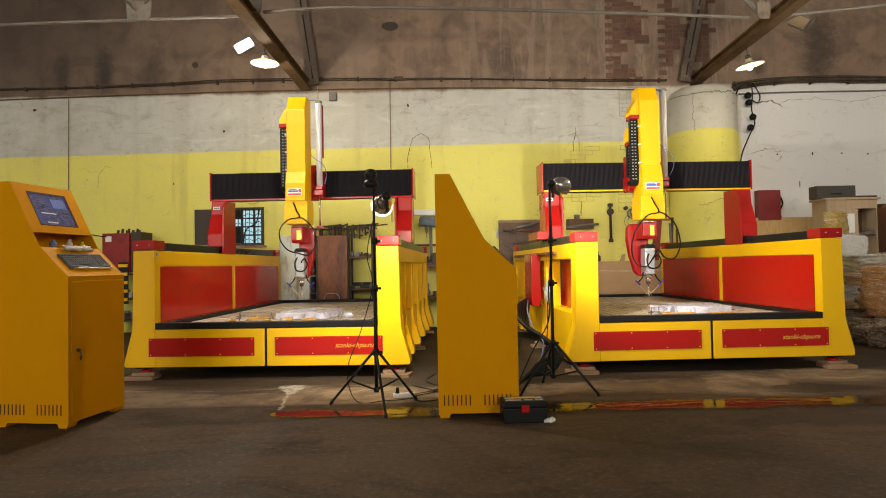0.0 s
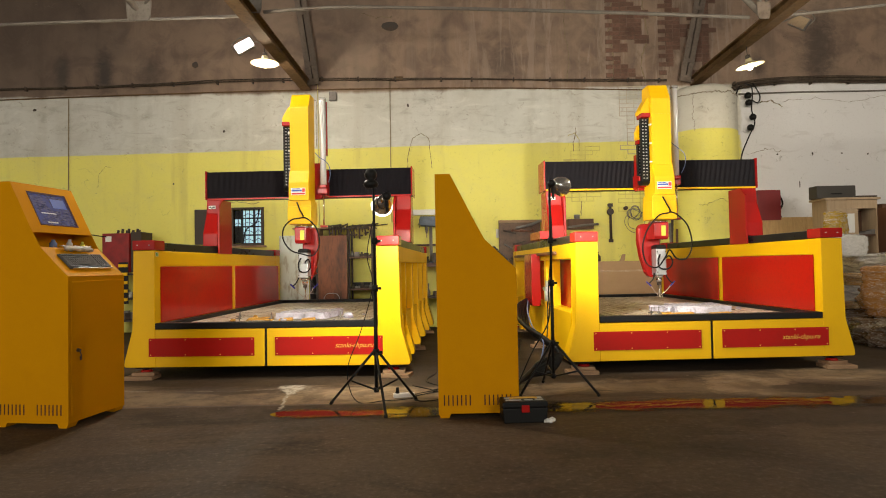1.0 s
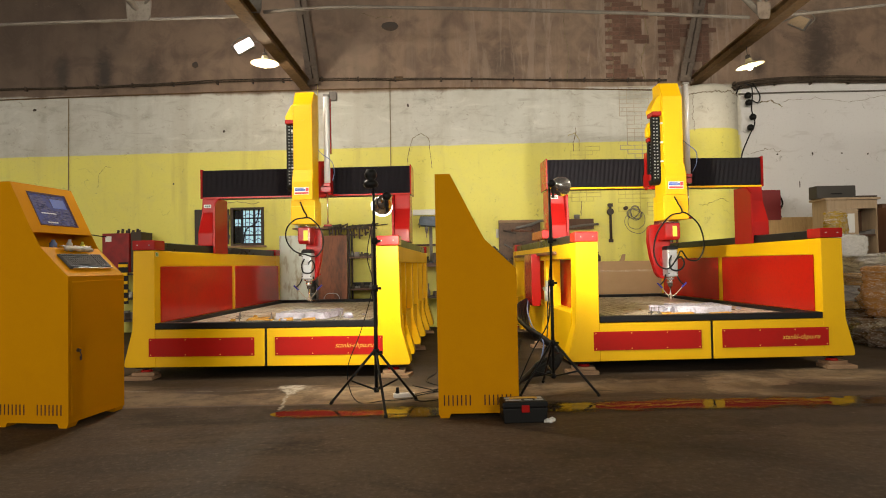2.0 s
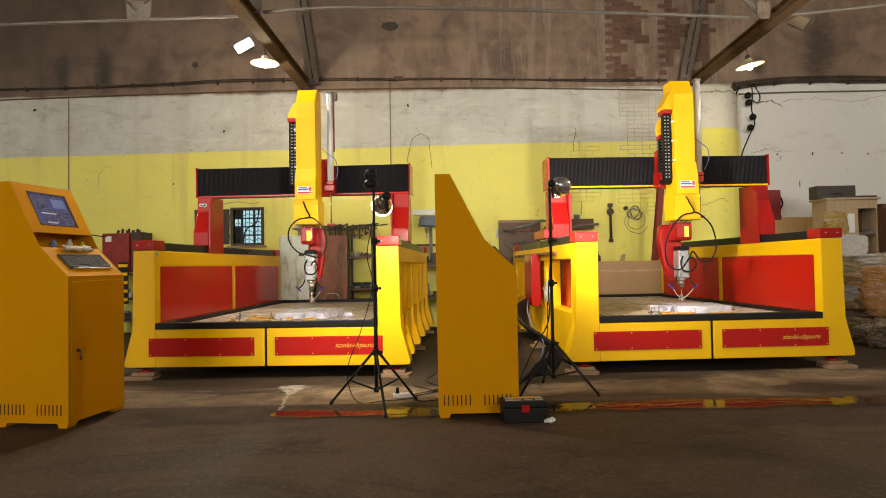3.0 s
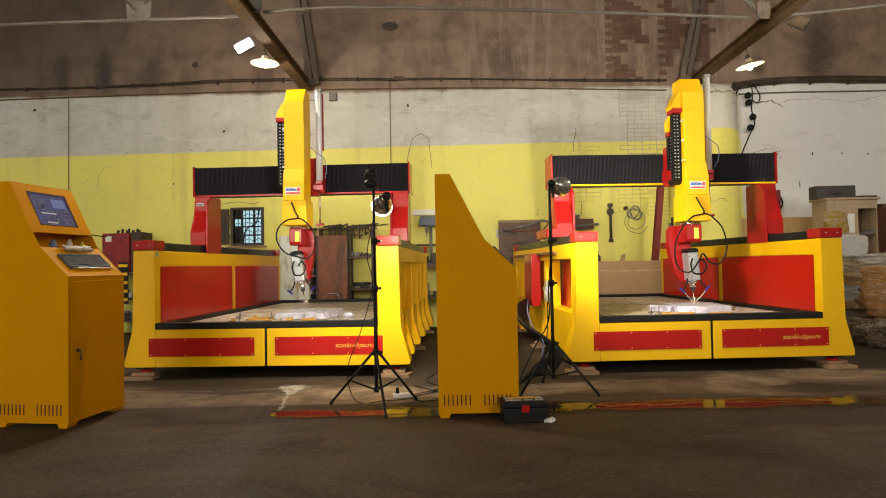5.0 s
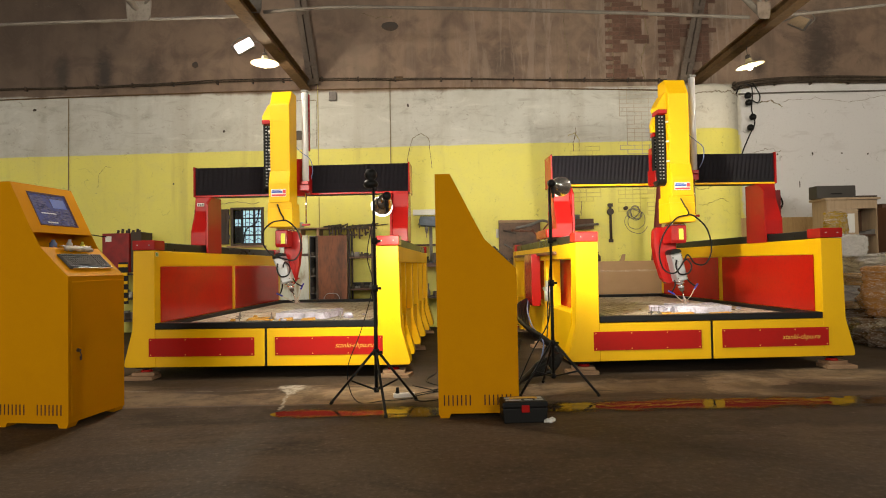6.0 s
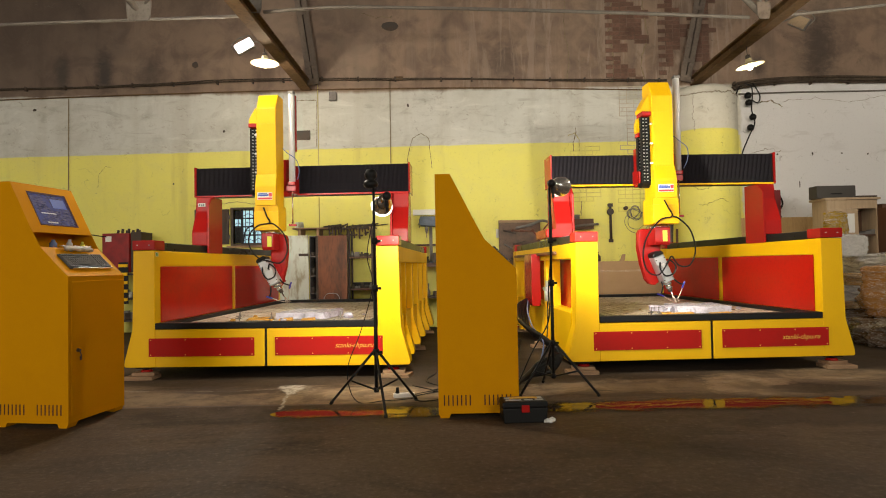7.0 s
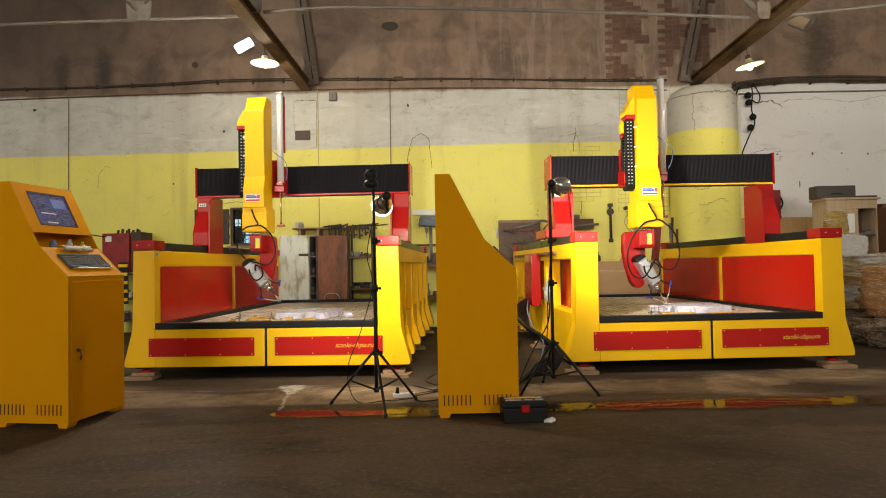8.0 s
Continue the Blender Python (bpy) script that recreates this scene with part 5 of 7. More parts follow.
# ---------------------------------------------------------------- tripod lamps
def light_tripod(cx, cy, feet, z_hub, z_low, z_top, label):
    root = thing("light_tripod", label, "tripod", m=pose(cx, cy, 0), group="light tripods")
    bm = B()
    rod(bm, (0, 0, z_low - 0.02), (0, 0, 0.95), 0.0145, seg=12)
    rod(bm, (0, 0, 0.95), (0, 0, z_top), 0.0105, seg=12)
    pole = part("pole", bm, M_BLACK, root)
    bm = B()
    for zz in (z_hub, 0.93, 1.30):
        rod(bm, (0, 0, zz - 0.025), (0, 0, zz + 0.025), 0.024, seg=12)
        rod(bm, (0.02, 0, zz), (0.05, 0, zz), 0.011, seg=8)
    part("collar", bm, M_BLACK, pole, "black clamp collar")
    bm = B()
    rod(bm, (0, 0, z_low - 0.02), (0, 0, z_low + 0.02), 0.022, seg=12)
    part("brace_collar", bm, M_BLACK, root)
    for fx, fy in feet:
        dx, dy = fx - cx, fy - cy
        bm = B()
        rod(bm, (dx * 0.06, dy * 0.06, z_hub), (dx, dy, 0.012), 0.0105, seg=10)
        leg = part("leg", bm, M_BLACK, root)
        bm = B()
        rod(bm, (dx * 0.97, dy * 0.97, 0.026), (dx * 1.01, dy * 1.01, 0.0), 0.014, seg=10)
        part("rubber_foot", bm, M_RUBBER, leg)
        bm = B()
        t = 0.55
        rod(bm, (dx * 0.04, dy * 0.04, z_low), (dx * t, dy * t, z_hub * (1 - t) + 0.006), 0.008, seg=8)
        part("brace", bm, M_BLACK, root)
    return root


def reflector_head(stand, eye, target, r=0.082, rim=False):
    """A spun metal bowl with its socket, its mouth looking along the target."""
    bm = B()
    lathe(bm, [(0.0, 0.17), (0.026, 0.168), (0.034, 0.15), (0.034, 0.125), (0.024, 0.116), (0.0, 0.114)], seg=18)
    shell = M_CHROME if rim else M_SPUN
    root = part("lamp_head", bm, M_BLACK, stand, "black socket of the lamp head")
    root.matrix_basis = stand.matrix_basis.inverted() @ look(eye, target)
    bm = B()
    lathe(bm, [(0.024, 0.115), (0.036, 0.112), (0.036, 0.096), (0.03, 0.092), (0.038, 0.086), (0.038, 0.070), (0.032, 0.066), (0.042, 0.060), (0.056, 0.045), (r * 0.9, 0.01), (r, -0.05), (r * 1.02, -0.056), (r * 0.98, -0.05), (r * 0.86, 0.008), (0.045, 0.04), (0.0, 0.05)], seg=32)
    part("reflector", bm, shell, root, "spun metal reflector bowl")
    bm = B()
    lathe(bm, [(0.0, -0.035), (0.02, -0.03), (0.03, -0.01), (0.026, 0.01), (0.014, 0.03), (0.0, 0.036)], seg=16)
    part("bulb", bm, M_BULB, root, "lit bulb")
    bm = B()
    box(bm, -0.014, 0.014, -0.08, -0.02, 0.09, 0.13, 0.004)
    box(bm, -0.01, 0.01, -0.12, -0.07, 0.10, 0.12, 0.004)
    part("clamp", bm, M_BLACK, root, "black clamp")
    if not rim:
        return root
    bm = B()
    lathe(bm, [(r * 0.70, -0.060), (r * 1.10, -0.060), (r * 1.14, -0.066), (r * 1.10, -0.072), (r * 0.70, -0.070), (r * 0.70, -0.060)], seg=32)
    part("diffuser_ring", bm, M_DIFF, root, "glowing frosted rim of the lamp")
    return root


stand_w = light_tripod(-0.54, 4.80, ((-0.922, 4.936), (-0.437, 4.465), (-0.24, 5.024)), 0.43, 0.14, 1.72, "black folding light stand with a chrome reflector lamp")
stand_e = light_tripod(0.935, 5.30, ((0.613, 5.06), (1.26, 5.05), (0.90, 5.66)), 0.41, 0.13, 1.80, "black folding light stand with a chrome reflector lamp")
reflector_head(stand_w, (-0.470, 4.86, 1.605), (-0.70, 5.6, 1.36), 0.078, True)
reflector_head(stand_e, (1.02, 5.30, 1.775), (1.60, 6.05, 1.73), 0.085)
bm = B()
lathe(bm, [(0.0, 0.0), (0.045, 0.006), (0.062, 0.035), (0.045, 0.062), (0.03, 0.07), (0.046, 0.09), (0.05, 0.12), (0.035, 0.15), (0.0, 0.158)], seg=16)
thing("mount_knob", "round black mount on top of the light stand", "mount", bm, M_RUBBER, pose(-0.56, 4.80, 1.715))
bm = B()
tube(bm, [(-0.54, 4.80, 1.50), (-0.60, 4.82, 1.2), (-0.56, 4.80, 0.95), (-0.66, 4.85, 0.6), (-0.78, 4.9, 0.28), (-0.72, 4.95, 0.02), (-0.5, 4.98, 0.012), (-0.28, 5.05, 0.012), (-0.26, 5.2, 0.012), (-0.1, 5.35, 0.012), (0.1, 5.5, 0.012)], 0.004, 6)
thing("lamp_cable", "thin black cable trailing from the light stand", "cable", bm, M_RUBBER)
bm = B()
tube(bm, [(0.935, 5.30, 1.68), (0.95, 5.32, 1.3), (0.91, 5.3, 0.9), (0.90, 5.3, 0.6), (0.75, 5.25, 0.35), (0.62, 5.2, 0.10), (0.55, 5.15, 0.012), (0.45, 5.3, 0.012)], 0.006, 6)
thing("lamp_cable", "thin black cable trailing from the light stand", "cable", bm, M_RUBBER)


# toolbox
def toolbox(m):
    root = thing("toolbox", "black plastic toolbox with a red latch", "toolbox", m=m)
    bm = B()
    prism(bm, [(-0.148, 0.0), (0.148, 0.0), (0.158, 0.105), (-0.158, 0.105)], "y", -0.085, 0.085, 0.008)
    part("body", bm, M_RUBBER, root)
    bm = B()
    prism(bm, [(-0.162, 0.107), (0.162, 0.107), (0.155, 0.15), (-0.155, 0.15)], "y", -0.09, 0.09, 0.008)
    lid = part("lid", bm, M_RUBBER, root)
    bm = B()
    for x0, x1 in ((-0.13, -0.02), (0.0, 0.06), (0.075, 0.135)):
        box(bm, x0, x1, -0.05, -0.02, 0.148, 0.153, 0.002)
        box(bm, x0, x1, 0.01, 0.05, 0.148, 0.153, 0.002)
    part("organizer", bm, M_GREYPIN, lid, "grey organizer windows")
    bm = B()
    tube(bm, [(-0.09, 0, 0.15), (-0.085, 0, 0.157), (0, 0, 0.159), (0.085, 0, 0.157), (0.09, 0, 0.15)], 0.007, 8)
    part("handle", bm, M_CLAY, lid, "dull yellow handle")
    bm = B()
    box(bm, -0.028, 0.028, -0.098, -0.088, 0.075, 0.125, 0.005)
    part("latch", bm, M_RED, root, "red latch")
    return root


# socket strip on the floor
bm = B()
box(bm, -0.09, 0.09, -0.025, 0.025, 0, 0.035, 0.006)
ps = thing("socket_strip", "white socket strip lying on the concrete", "socket strip", bm, M_WHITE, pose(-0.35, 5.16, 0, 0, 0, 12))
for i in range(3):
    bm = B()
    rod(bm, (-0.055 + i * 0.055, 0, 0.035), (-0.055 + i * 0.055, 0, 0.0365), 0.017, seg=12)
    part("socket", bm, M_GREYPIN, ps)
bm = B()
rod(bm, (-0.055, 0, 0.0366), (-0.055, 0, 0.085), 0.018, 0.012, seg=10)
part("plug", bm, M_RUBBER, ps, "black plug")
toolbox(pose(0.545, 4.33, 0, 0, 0, 3))
bm = B()
for i in range(9):
    a = i * 0.7
    bmesh.ops.create_icosphere(bm, subdivisions=1, radius=0.016 + 0.006 * math.sin(i * 2.1), matrix=Matrix.Translation((0.03 * math.cos(a), 0.02 * math.sin(a), 0.014 + 0.004 * math.cos(i))))
thing("crumpled_rag", "small crumpled white rag on the floor", "rag", bm, M_PAPER, pose(0.715, 4.26, 0))

# ---------------------------------------------------------------- along the wall
def wire(name, label, pts, r, mat, cat="cable", seg=6, n=6, kind=""):
    bm = B()
    tube(bm, pts, r, seg, n)
    return thing(name, label, cat, bm, mat, kind=kind)


random.seed(11)
M_CONDUIT = surf("dusty_tan_conduit", (0.25, 0.19, 0.11), 0.75, dirt=(0.13, 0.095, 0.06), amount=0.8, big=4, world_space=True)
M_YWALL = surf("yellowed_paint", (0.56, 0.47, 0.16), 0.6, dirt=(0.40, 0.34, 0.18), amount=0.5, world_space=True)
# the cable run under the upper wall, with its hooks
for k in range(2):
    wire("wall_cable", "sagging dusty brown cable run along the wall", [(x, 10.955 - 0.012 * k, z + 0.022 * k + random.uniform(-0.012, 0.012)) for x, z in
         ((-12, 4.28), (-9.4, 4.36), (-7.99, 4.405), (-6.4, 4.43), (-4.9, 4.45), (-3.9, 4.49), (-2.35, 4.50), (-0.9, 4.47), (0.4, 4.46), (1.6, 4.42), (2.8, 4.39), (4.1, 4.37))], 0.010, M_DUSTY)
for k in range(4):
    wire("wall_cable", "thick dusty brown cable bundle along the wall", [(x, 10.93 - 0.015 * k, z + 0.026 * k + random.uniform(-0.012, 0.012)) for x, z in
         ((5.25, 4.16), (5.5, 4.22), (6.1, 4.29), (6.9, 4.30), (7.6, 4.27), (8.6, 4.25), (10.0, 4.24), (12, 4.3))], 0.016, M_DUSTY)
wire("wall_conduit", "thin rusty conduit along the wall", [(-12, 10.975, 4.16), (-7.97, 10.975, 4.24), (-5.4, 10.975, 4.29), (-2.85, 10.975, 4.32), (-0.8, 10.975, 4.32), (1.24, 10.975, 4.29), (4.1, 10.975, 4.20)], 0.011, M_BEAM, "conduit")
wire("wall_conduit", "thin grey conduit along the wall", [(5.4, 10.97, 4.10), (6.5, 10.97, 4.12), (8, 10.97, 4.12), (12, 10.97, 4.16)], 0.013, M_TIE, "conduit")
hook_me = None
for i in range(26):
    x = -8.2 + i * 0.68 + random.uniform(-0.1, 0.1)
    if 4.0 < x < 5.3:
        continue
    z = (4.40 + 0.016 * (x + 8)) if x < -2.3 else (4.50 - 0.022 * (x + 2.3)) if x < 4.2 else 4.27
    if hook_me is None:
        bm = B()
        box(bm, -0.014, 0.014, -0.07, 0.0, -0.02, 0.055, 0.004)
        hook_me = mesh_of("cable_hook", bm, M_DARK)
    ob = new("cable_hook", hook_me)
    ob.location = (x, 11.0, z)
    tagged(ob, "small dark steel hook holding the wall cables", "hook", "cable hooks")
wire("wall_conduit", "thin upright conduit painted with the wall", [(-6.74, 10.985, 0.5), (-6.745, 10.985, 2.0), (-6.735, 10.985, 4.24)], 0.009, M_CONDUIT, "conduit", n=2)
wire("wall_conduit", "thin upright rusty conduit down the wall", [(-0.91, 10.985, 1.9), (-0.915, 10.985, 3.0), (-0.91, 10.985, 4.46)], 0.007, M_CONDUIT, "conduit", n=2)
wire("wall_conduit", "upright conduit painted over with wall paint", [(-2.22, 10.985, 1.6), (-2.22, 10.985, 4.42)], 0.008, M_YWALL, "conduit", n=2)


def small_box(name, label, cat, x, z, w, h, d, mat, y=11.0):
    bm = B()
    box(bm, -w / 2, w / 2, -d, 0, -h / 2, h / 2, 0.006)
    ob = thing(name, label, cat, bm, mat, pose(x, y, z))
    return ob


small_box("junction_box", "small grey junction box high on the wall", "junction box", -1.94, 4.19, 0.13, 0.16, 0.08, M_GREY)
small_box("socket_box", "soot-stained dark socket plate on the white wall", "socket", -2.50, 3.50, 0.27, 0.17, 0.03, M_DARK)
small_box("junction_box", "small brown junction box on the wall cable", "junction box", -0.75, 4.50, 0.16, 0.06, 0.06, M_BEAM)


def crack(label, pts, w, seed, centre=None, mat=None, jag=0.09):
    """A ragged chipped line in the plaster: a thin strip that wanders and changes width; round a column where centre is given."""
    line = []
    for k, (a, c) in enumerate(zip(pts, pts[1:])):
        a, c = Vector(a), Vector(c)
        for i in range(9):
            u = i / 9
            q = a.lerp(c, u)
            across = Vector((-(c - a).z, 0, (c - a).x))
            line.append(q + across * jag * (noise.noise((seed, k + u * 1.9, 0)) + 0.6 * noise.noise((seed, (k + u) * 7.3, 4))))
    line.append(Vector(pts[-1]))
    bm = B()
    rows = []
    for i, q in enumerate(line):
        way = (line[min(i + 1, len(line) - 1)] - line[max(i - 1, 0)]).normalized()
        ww = 0.55 * w * max(0.2, 1 + 1.3 * noise.noise((seed, i * 0.55, 8)) + 0.7 * noise.noise((seed, i * 1.7, 2)))
        if centre:
            n = Vector((q.x - centre[0], q.y - centre[1], 0)).normalized()
            q = Vector((centre[0], centre[1], q.z)) + n * centre[2]
        else:
            n = Vector((0, -1, 0))
        side = way.cross(n).normalized() * ww
        rows.append((bm.verts.new(q - side + n * 0.001), bm.verts.new(q + n * 0.0055), bm.verts.new(q + side + n * 0.001)))
    for p, q in zip(rows, rows[1:]):
        bm.faces.new((p[0], q[0], q[1], p[1]))
        bm.faces.new((p[1], q[1], q[2], p[2]))
    return thing("plaster_crack", label, "crack", bm, mat or M_CRACK, kind="structure")


M_CRACK = surf("dirty_broken_plaster", (0.24, 0.19, 0.12), 0.85, dirt=(0.09, 0.065, 0.045), amount=0.8, big=9, fine=60, bump=0.4, spec=0.05, world_space=True)
M_CHIP = surf("shaded_yellow_plaster", (0.42, 0.36, 0.10), 0.8, dirt=(0.20, 0.15, 0.06), amount=0.8, big=7, world_space=True)
M_SCUFF = surf("scuffed_grey_limewash", (0.37, 0.33, 0.28), 0.85, dirt=(0.20, 0.165, 0.13), amount=0.8, big=9, fine=60, bump=0.3, spec=0.05, world_space=True)
WY = 10.999
crack("chipped upper outline of a walled-up niche", [(-2.66, WY, 4.13), (-2.45, WY, 4.145), (-2.25, WY, 4.135)], 0.012, 1.0, jag=0.04)
crack("faint side outline of a walled-up niche", [(-2.25, WY, 4.13), (-2.255, WY, 3.7), (-2.26, WY, 3.28)], 0.006, 2.0, jag=0.02)
crack("faint side outline of a walled-up niche", [(-2.655, WY, 4.13), (-2.66, WY, 3.8), (-2.655, WY, 3.55)], 0.004, 3.0, jag=0.02)
crack("arched crack in the painted plaster", [(-0.62, WY, 2.80), (-0.60, WY, 3.1), (-0.52, WY, 3.41), (-0.36, WY, 3.505), (-0.23, WY, 3.41), (-0.19, WY, 3.1), (-0.17, WY, 2.85)], 0.008, 4.0)
crack("long upright crack in the yellow plaster", [(2.44, WY, 3.55), (2.40, WY, 3.2), (2.46, WY, 2.7), (2.52, WY, 2.2), (2.50, WY, 1.95)], 0.012, 5.0)
crack("short branching crack in the yellow plaster", [(2.30, WY, 3.40), (2.42, WY, 3.46), (2.50, WY, 3.34), (2.50, WY, 3.10)], 0.010, 6.0, mat=M_CHIP)
crack("long crack in the brown upper plaster", [(2.32, WY, 4.42), (2.34, WY, 4.8), (2.28, WY, 5.4), (2.30, WY, 6.2)], 0.012, 7.0)
crack("chipped edge of fallen plaster beside the bricks", [(3.12, WY, 4.35), (3.18, WY, 4.8), (3.08, WY, 5.3), (3.16, WY, 5.9)], 0.022, 8.0)
crack("chipped edge of fallen plaster beside the bricks", [(3.72, WY, 4.35), (3.66, WY, 4.7), (3.78, WY, 5.2), (3.70, WY, 5.9)], 0.018, 9.0)
crack("fine crack in the yellow plaster", [(-6.22, WY, 2.62), (-6.20, WY, 2.86), (-6.08, WY, 3.0), (-5.98, WY, 2.98)], 0.006, 10.0, mat=M_CHIP)
crack("crack above the small window", [(-4.0, WY, 2.28), (-3.7, WY, 2.32), (-3.42, WY, 2.27), (-3.3, WY, 2.30)], 0.008, 12.0)
crack("long crack in the white plaster", [(5.75, WY, 3.92), (6.0, WY, 4.0), (6.2, WY, 3.86)], 0.016, 13.0, jag=0.14)
crack("jagged crack in the white plaster", [(6.2, WY, 3.95), (6.8, WY, 4.03), (7.4, WY, 3.93), (8.1, WY, 4.02)], 0.006, 14.0, mat=M_SCUFF, jag=0.07)
crack("row of chips across the white plaster", [(5.6, WY, 3.02), (5.9, WY, 3.10), (6.15, WY, 3.07)], 0.008, 15.0, mat=M_SCUFF, jag=0.2)
crack("chipped crack in the brown upper plaster", [(-1.40, WY, 5.72), (-1.15, WY, 5.62), (-0.85, WY, 5.66)], 0.012, 19.0, jag=0.2)

# holes and knocked-off plaster, as shallow dark hollows
for x, z, w, h, lb in ((-3.93, 3.60, 0.023, 0.023, "round bolt hole in the white wall"), (-0.885, 5.47, 0.15, 0.09, "dark hole where plaster has come off"), (-7.36, 4.05, 0.033, 0.023, "chipped hole in the white wall"),
                       (-0.59, 4.01, 0.019, 0.033, "chipped hole in the white wall"), (-4.44, 4.83, 0.058, 0.058, "rusty bolt hole in the upper wall"), (-4.85, 2.66, 0.014, 0.019, "chipped spot in the yellow wall"),
                       (6.08, 3.0, 0.016, 0.016, "chipped spot in the white wall"), (6.72, 3.0, 0.013, 0.033, "chipped spot in the white wall"), (7.25, 3.0, 0.016, 0.014, "chipped spot in the white wall"),
                       (7.72, 2.98, 0.014, 0.019, "chipped spot in the white wall"), (6.47, 2.45, 0.008, 0.065, "chipped streak in the white wall"), (0.50, 2.0, 0.016, 0.026, "chipped spot in the yellow wall")):
    bm = B()
    n = 12
    ring = [((w * (1 + 0.35 * noise.noise((math.cos(6.283 * i / n) * 2, x, z + i * 0.3)))) * math.cos(6.283 * i / n), (h * (1 + 0.35 * noise.noise((math.sin(6.283 * i / n) * 2, z, x)))) * math.sin(6.283 * i / n)) for i in range(n)]
    prism(bm, ring, "y", -0.004, 0.0)
    thing("plaster_hole", lb, "hole", bm, M_DARK, pose(x, 11.0, z), kind="structure")
# cracked plaster on the round column
COLUMN = (4.695, 10.93, 0.593)


def on_column(a, z):
    return (COLUMN[0] + 0.593 * math.cos(radians(a)), COLUMN[1] + 0.593 * math.sin(radians(a)), z)


for z0, a0, a1, w, sd, mt in ((3.985, -172, -8, 0.012, 1, M_CRACK), (2.50, -112, -55, 0.010, 2, M_CHIP), (2.36, -130, -80, 0.009, 3, M_CHIP), (2.42, -75, -40, 0.008, 4, M_CHIP), (2.10, -120, -60, 0.007, 7, M_CHIP)):
    crack("ragged crack round the plastered column", [on_column(a, z0 + (0.07 if z0 > 3 else 0.10) * noise.noise((a * 0.04, sd, 0))) for a in range(a0, a1, 12)], w, sd + 30.0, COLUMN, mt, 0.22)
crack("upright crack down the plastered column", [on_column(-125 + 5 * noise.noise((i * 0.6, 3, 1)), 3.98 - 0.13 * i) for i in range(6)], 0.009, 36.0, COLUMN, M_SCUFF, 0.25)
# cable drop with hanging sockets beside the column
wire("socket_cable", "black cable hanging in loops beside the column", [(5.30, 10.90, 4.05), (5.42, 10.90, 4.25), (5.58, 10.88, 4.22), (5.60, 10.88, 4.02), (5.58, 10.88, 3.80), (5.63, 10.88, 3.55), (5.56, 10.90, 3.38), (5.42, 10.92, 3.05), (5.36, 10.95, 2.75)], 0.011, M_RUBBER)
wire("socket_cable", "black cable hanging in loops beside the column", [(5.62, 10.89, 4.28), (5.74, 10.89, 4.05), (5.70, 10.89, 3.92), (5.58, 10.88, 3.97)], 0.011, M_RUBBER)
for z in (4.05, 3.92, 3.66, 3.47):
    bm = B()
    lathe(bm, [(0.0, -0.055), (0.045, -0.05), (0.058, -0.02), (0.058, 0.02), (0.03, 0.05), (0.0, 0.055)], seg=14)
    thing("cable_socket", "round black socket hanging on a cable", "socket", bm, M_RUBBER, pose(5.555 + 0.04 * math.sin(z * 9), 10.87, z), group="hanging sockets")

# ---------------------------------------------------------------- window with its shutter
M_DAY = glow("pale_daylight", (0.42, 0.66, 0.76), 0.60)
WX0, WX1, WZ0, WZ1 = -3.77, -3.27, 1.56, 2.17
win = thing("window_1", "small dark-framed window with bright panes", "window", kind="structure")
for nm, q in (("window_frame", (WX0 - 0.05, WX0, WZ0 - 0.04, WZ1 + 0.04)), ("window_frame", (WX1, WX1 + 0.05, WZ0 - 0.04, WZ1 + 0.04)), ("window_frame", (WX0, WX1, WZ0 - 0.04, WZ0)), ("window_frame", (WX0, WX1, WZ1, WZ1 + 0.04))):
    bm = B()
    box(bm, q[0], q[1], 10.97, 11.12, q[2], q[3], 0.005)
    part(nm, bm, M_DARK, win, "dark steel window frame")
for x in (WX0 + 0.14, WX0 + 0.36):
    bm = B()
    box(bm, x - 0.015, x + 0.015, 11.02, 11.06, WZ0, WZ1)
    part("glazing_bar", bm, M_BLACK, win)
for i in range(1, 4):
    bm = B()
    z = WZ0 + (WZ1 - WZ0) * i / 4
    box(bm, WX0, WX1, 11.022, 11.058, z - 0.012, z + 0.012)
    part("glazing_bar", bm, M_BLACK, win)
for i in range(4):
    for j, (xa, xb) in enumerate(((WX0, WX0 + 0.128), (WX0 + 0.152, WX0 + 0.348), (WX0 + 0.372, WX1))):
        if j == 0 and i != 2:
            mat = M_BLACK
        else:
            mat = M_DAY
        bm = B()
        za = WZ0 + (WZ1 - WZ0) * i / 4 + 0.012
        box(bm, xa + 0.004, xb - 0.004, 11.062, 11.068, za, za + (WZ1 - WZ0) / 4 - 0.024)
        part("pane", bm, mat, win)
        bm = B()
        tube(bm, [(xa, 11.03, za + 0.02), ((xa + xb) / 2, 11.03, za + 0.06 + 0.01 * j), (xb, 11.03, za + 0.03)], 0.006, 5, 4)
        part("grille_bar", bm, M_BLACK, win)
for x in (0.07, 0.20, 0.27, 0.43):
    bm = B()
    rod(bm, (WX0 + x, 11.012, WZ0), (WX0 + x + 0.012, 11.012, WZ1), 0.0065, seg=6)
    part("grille_bar", bm, M_BLACK, win)
bm = B()
tube(bm, [(WX0 + 0.16, 11.016, WZ0), (WX0 + 0.22, 11.016, WZ0 + 0.25), (WX0 + 0.40, 11.016, WZ0 + 0.38), (WX0 + 0.46, 11.016, WZ1)], 0.012, 6)
part("outer_bar", bm, M_BLACK, win)
bm = B()
box(bm, WX0 - 0.1, WX1 + 0.1, 10.90, 10.97, WZ0 - 0.075, WZ0 - 0.042, 0.006)
part("window_sill", bm, M_WOOD, win)
bm = B()
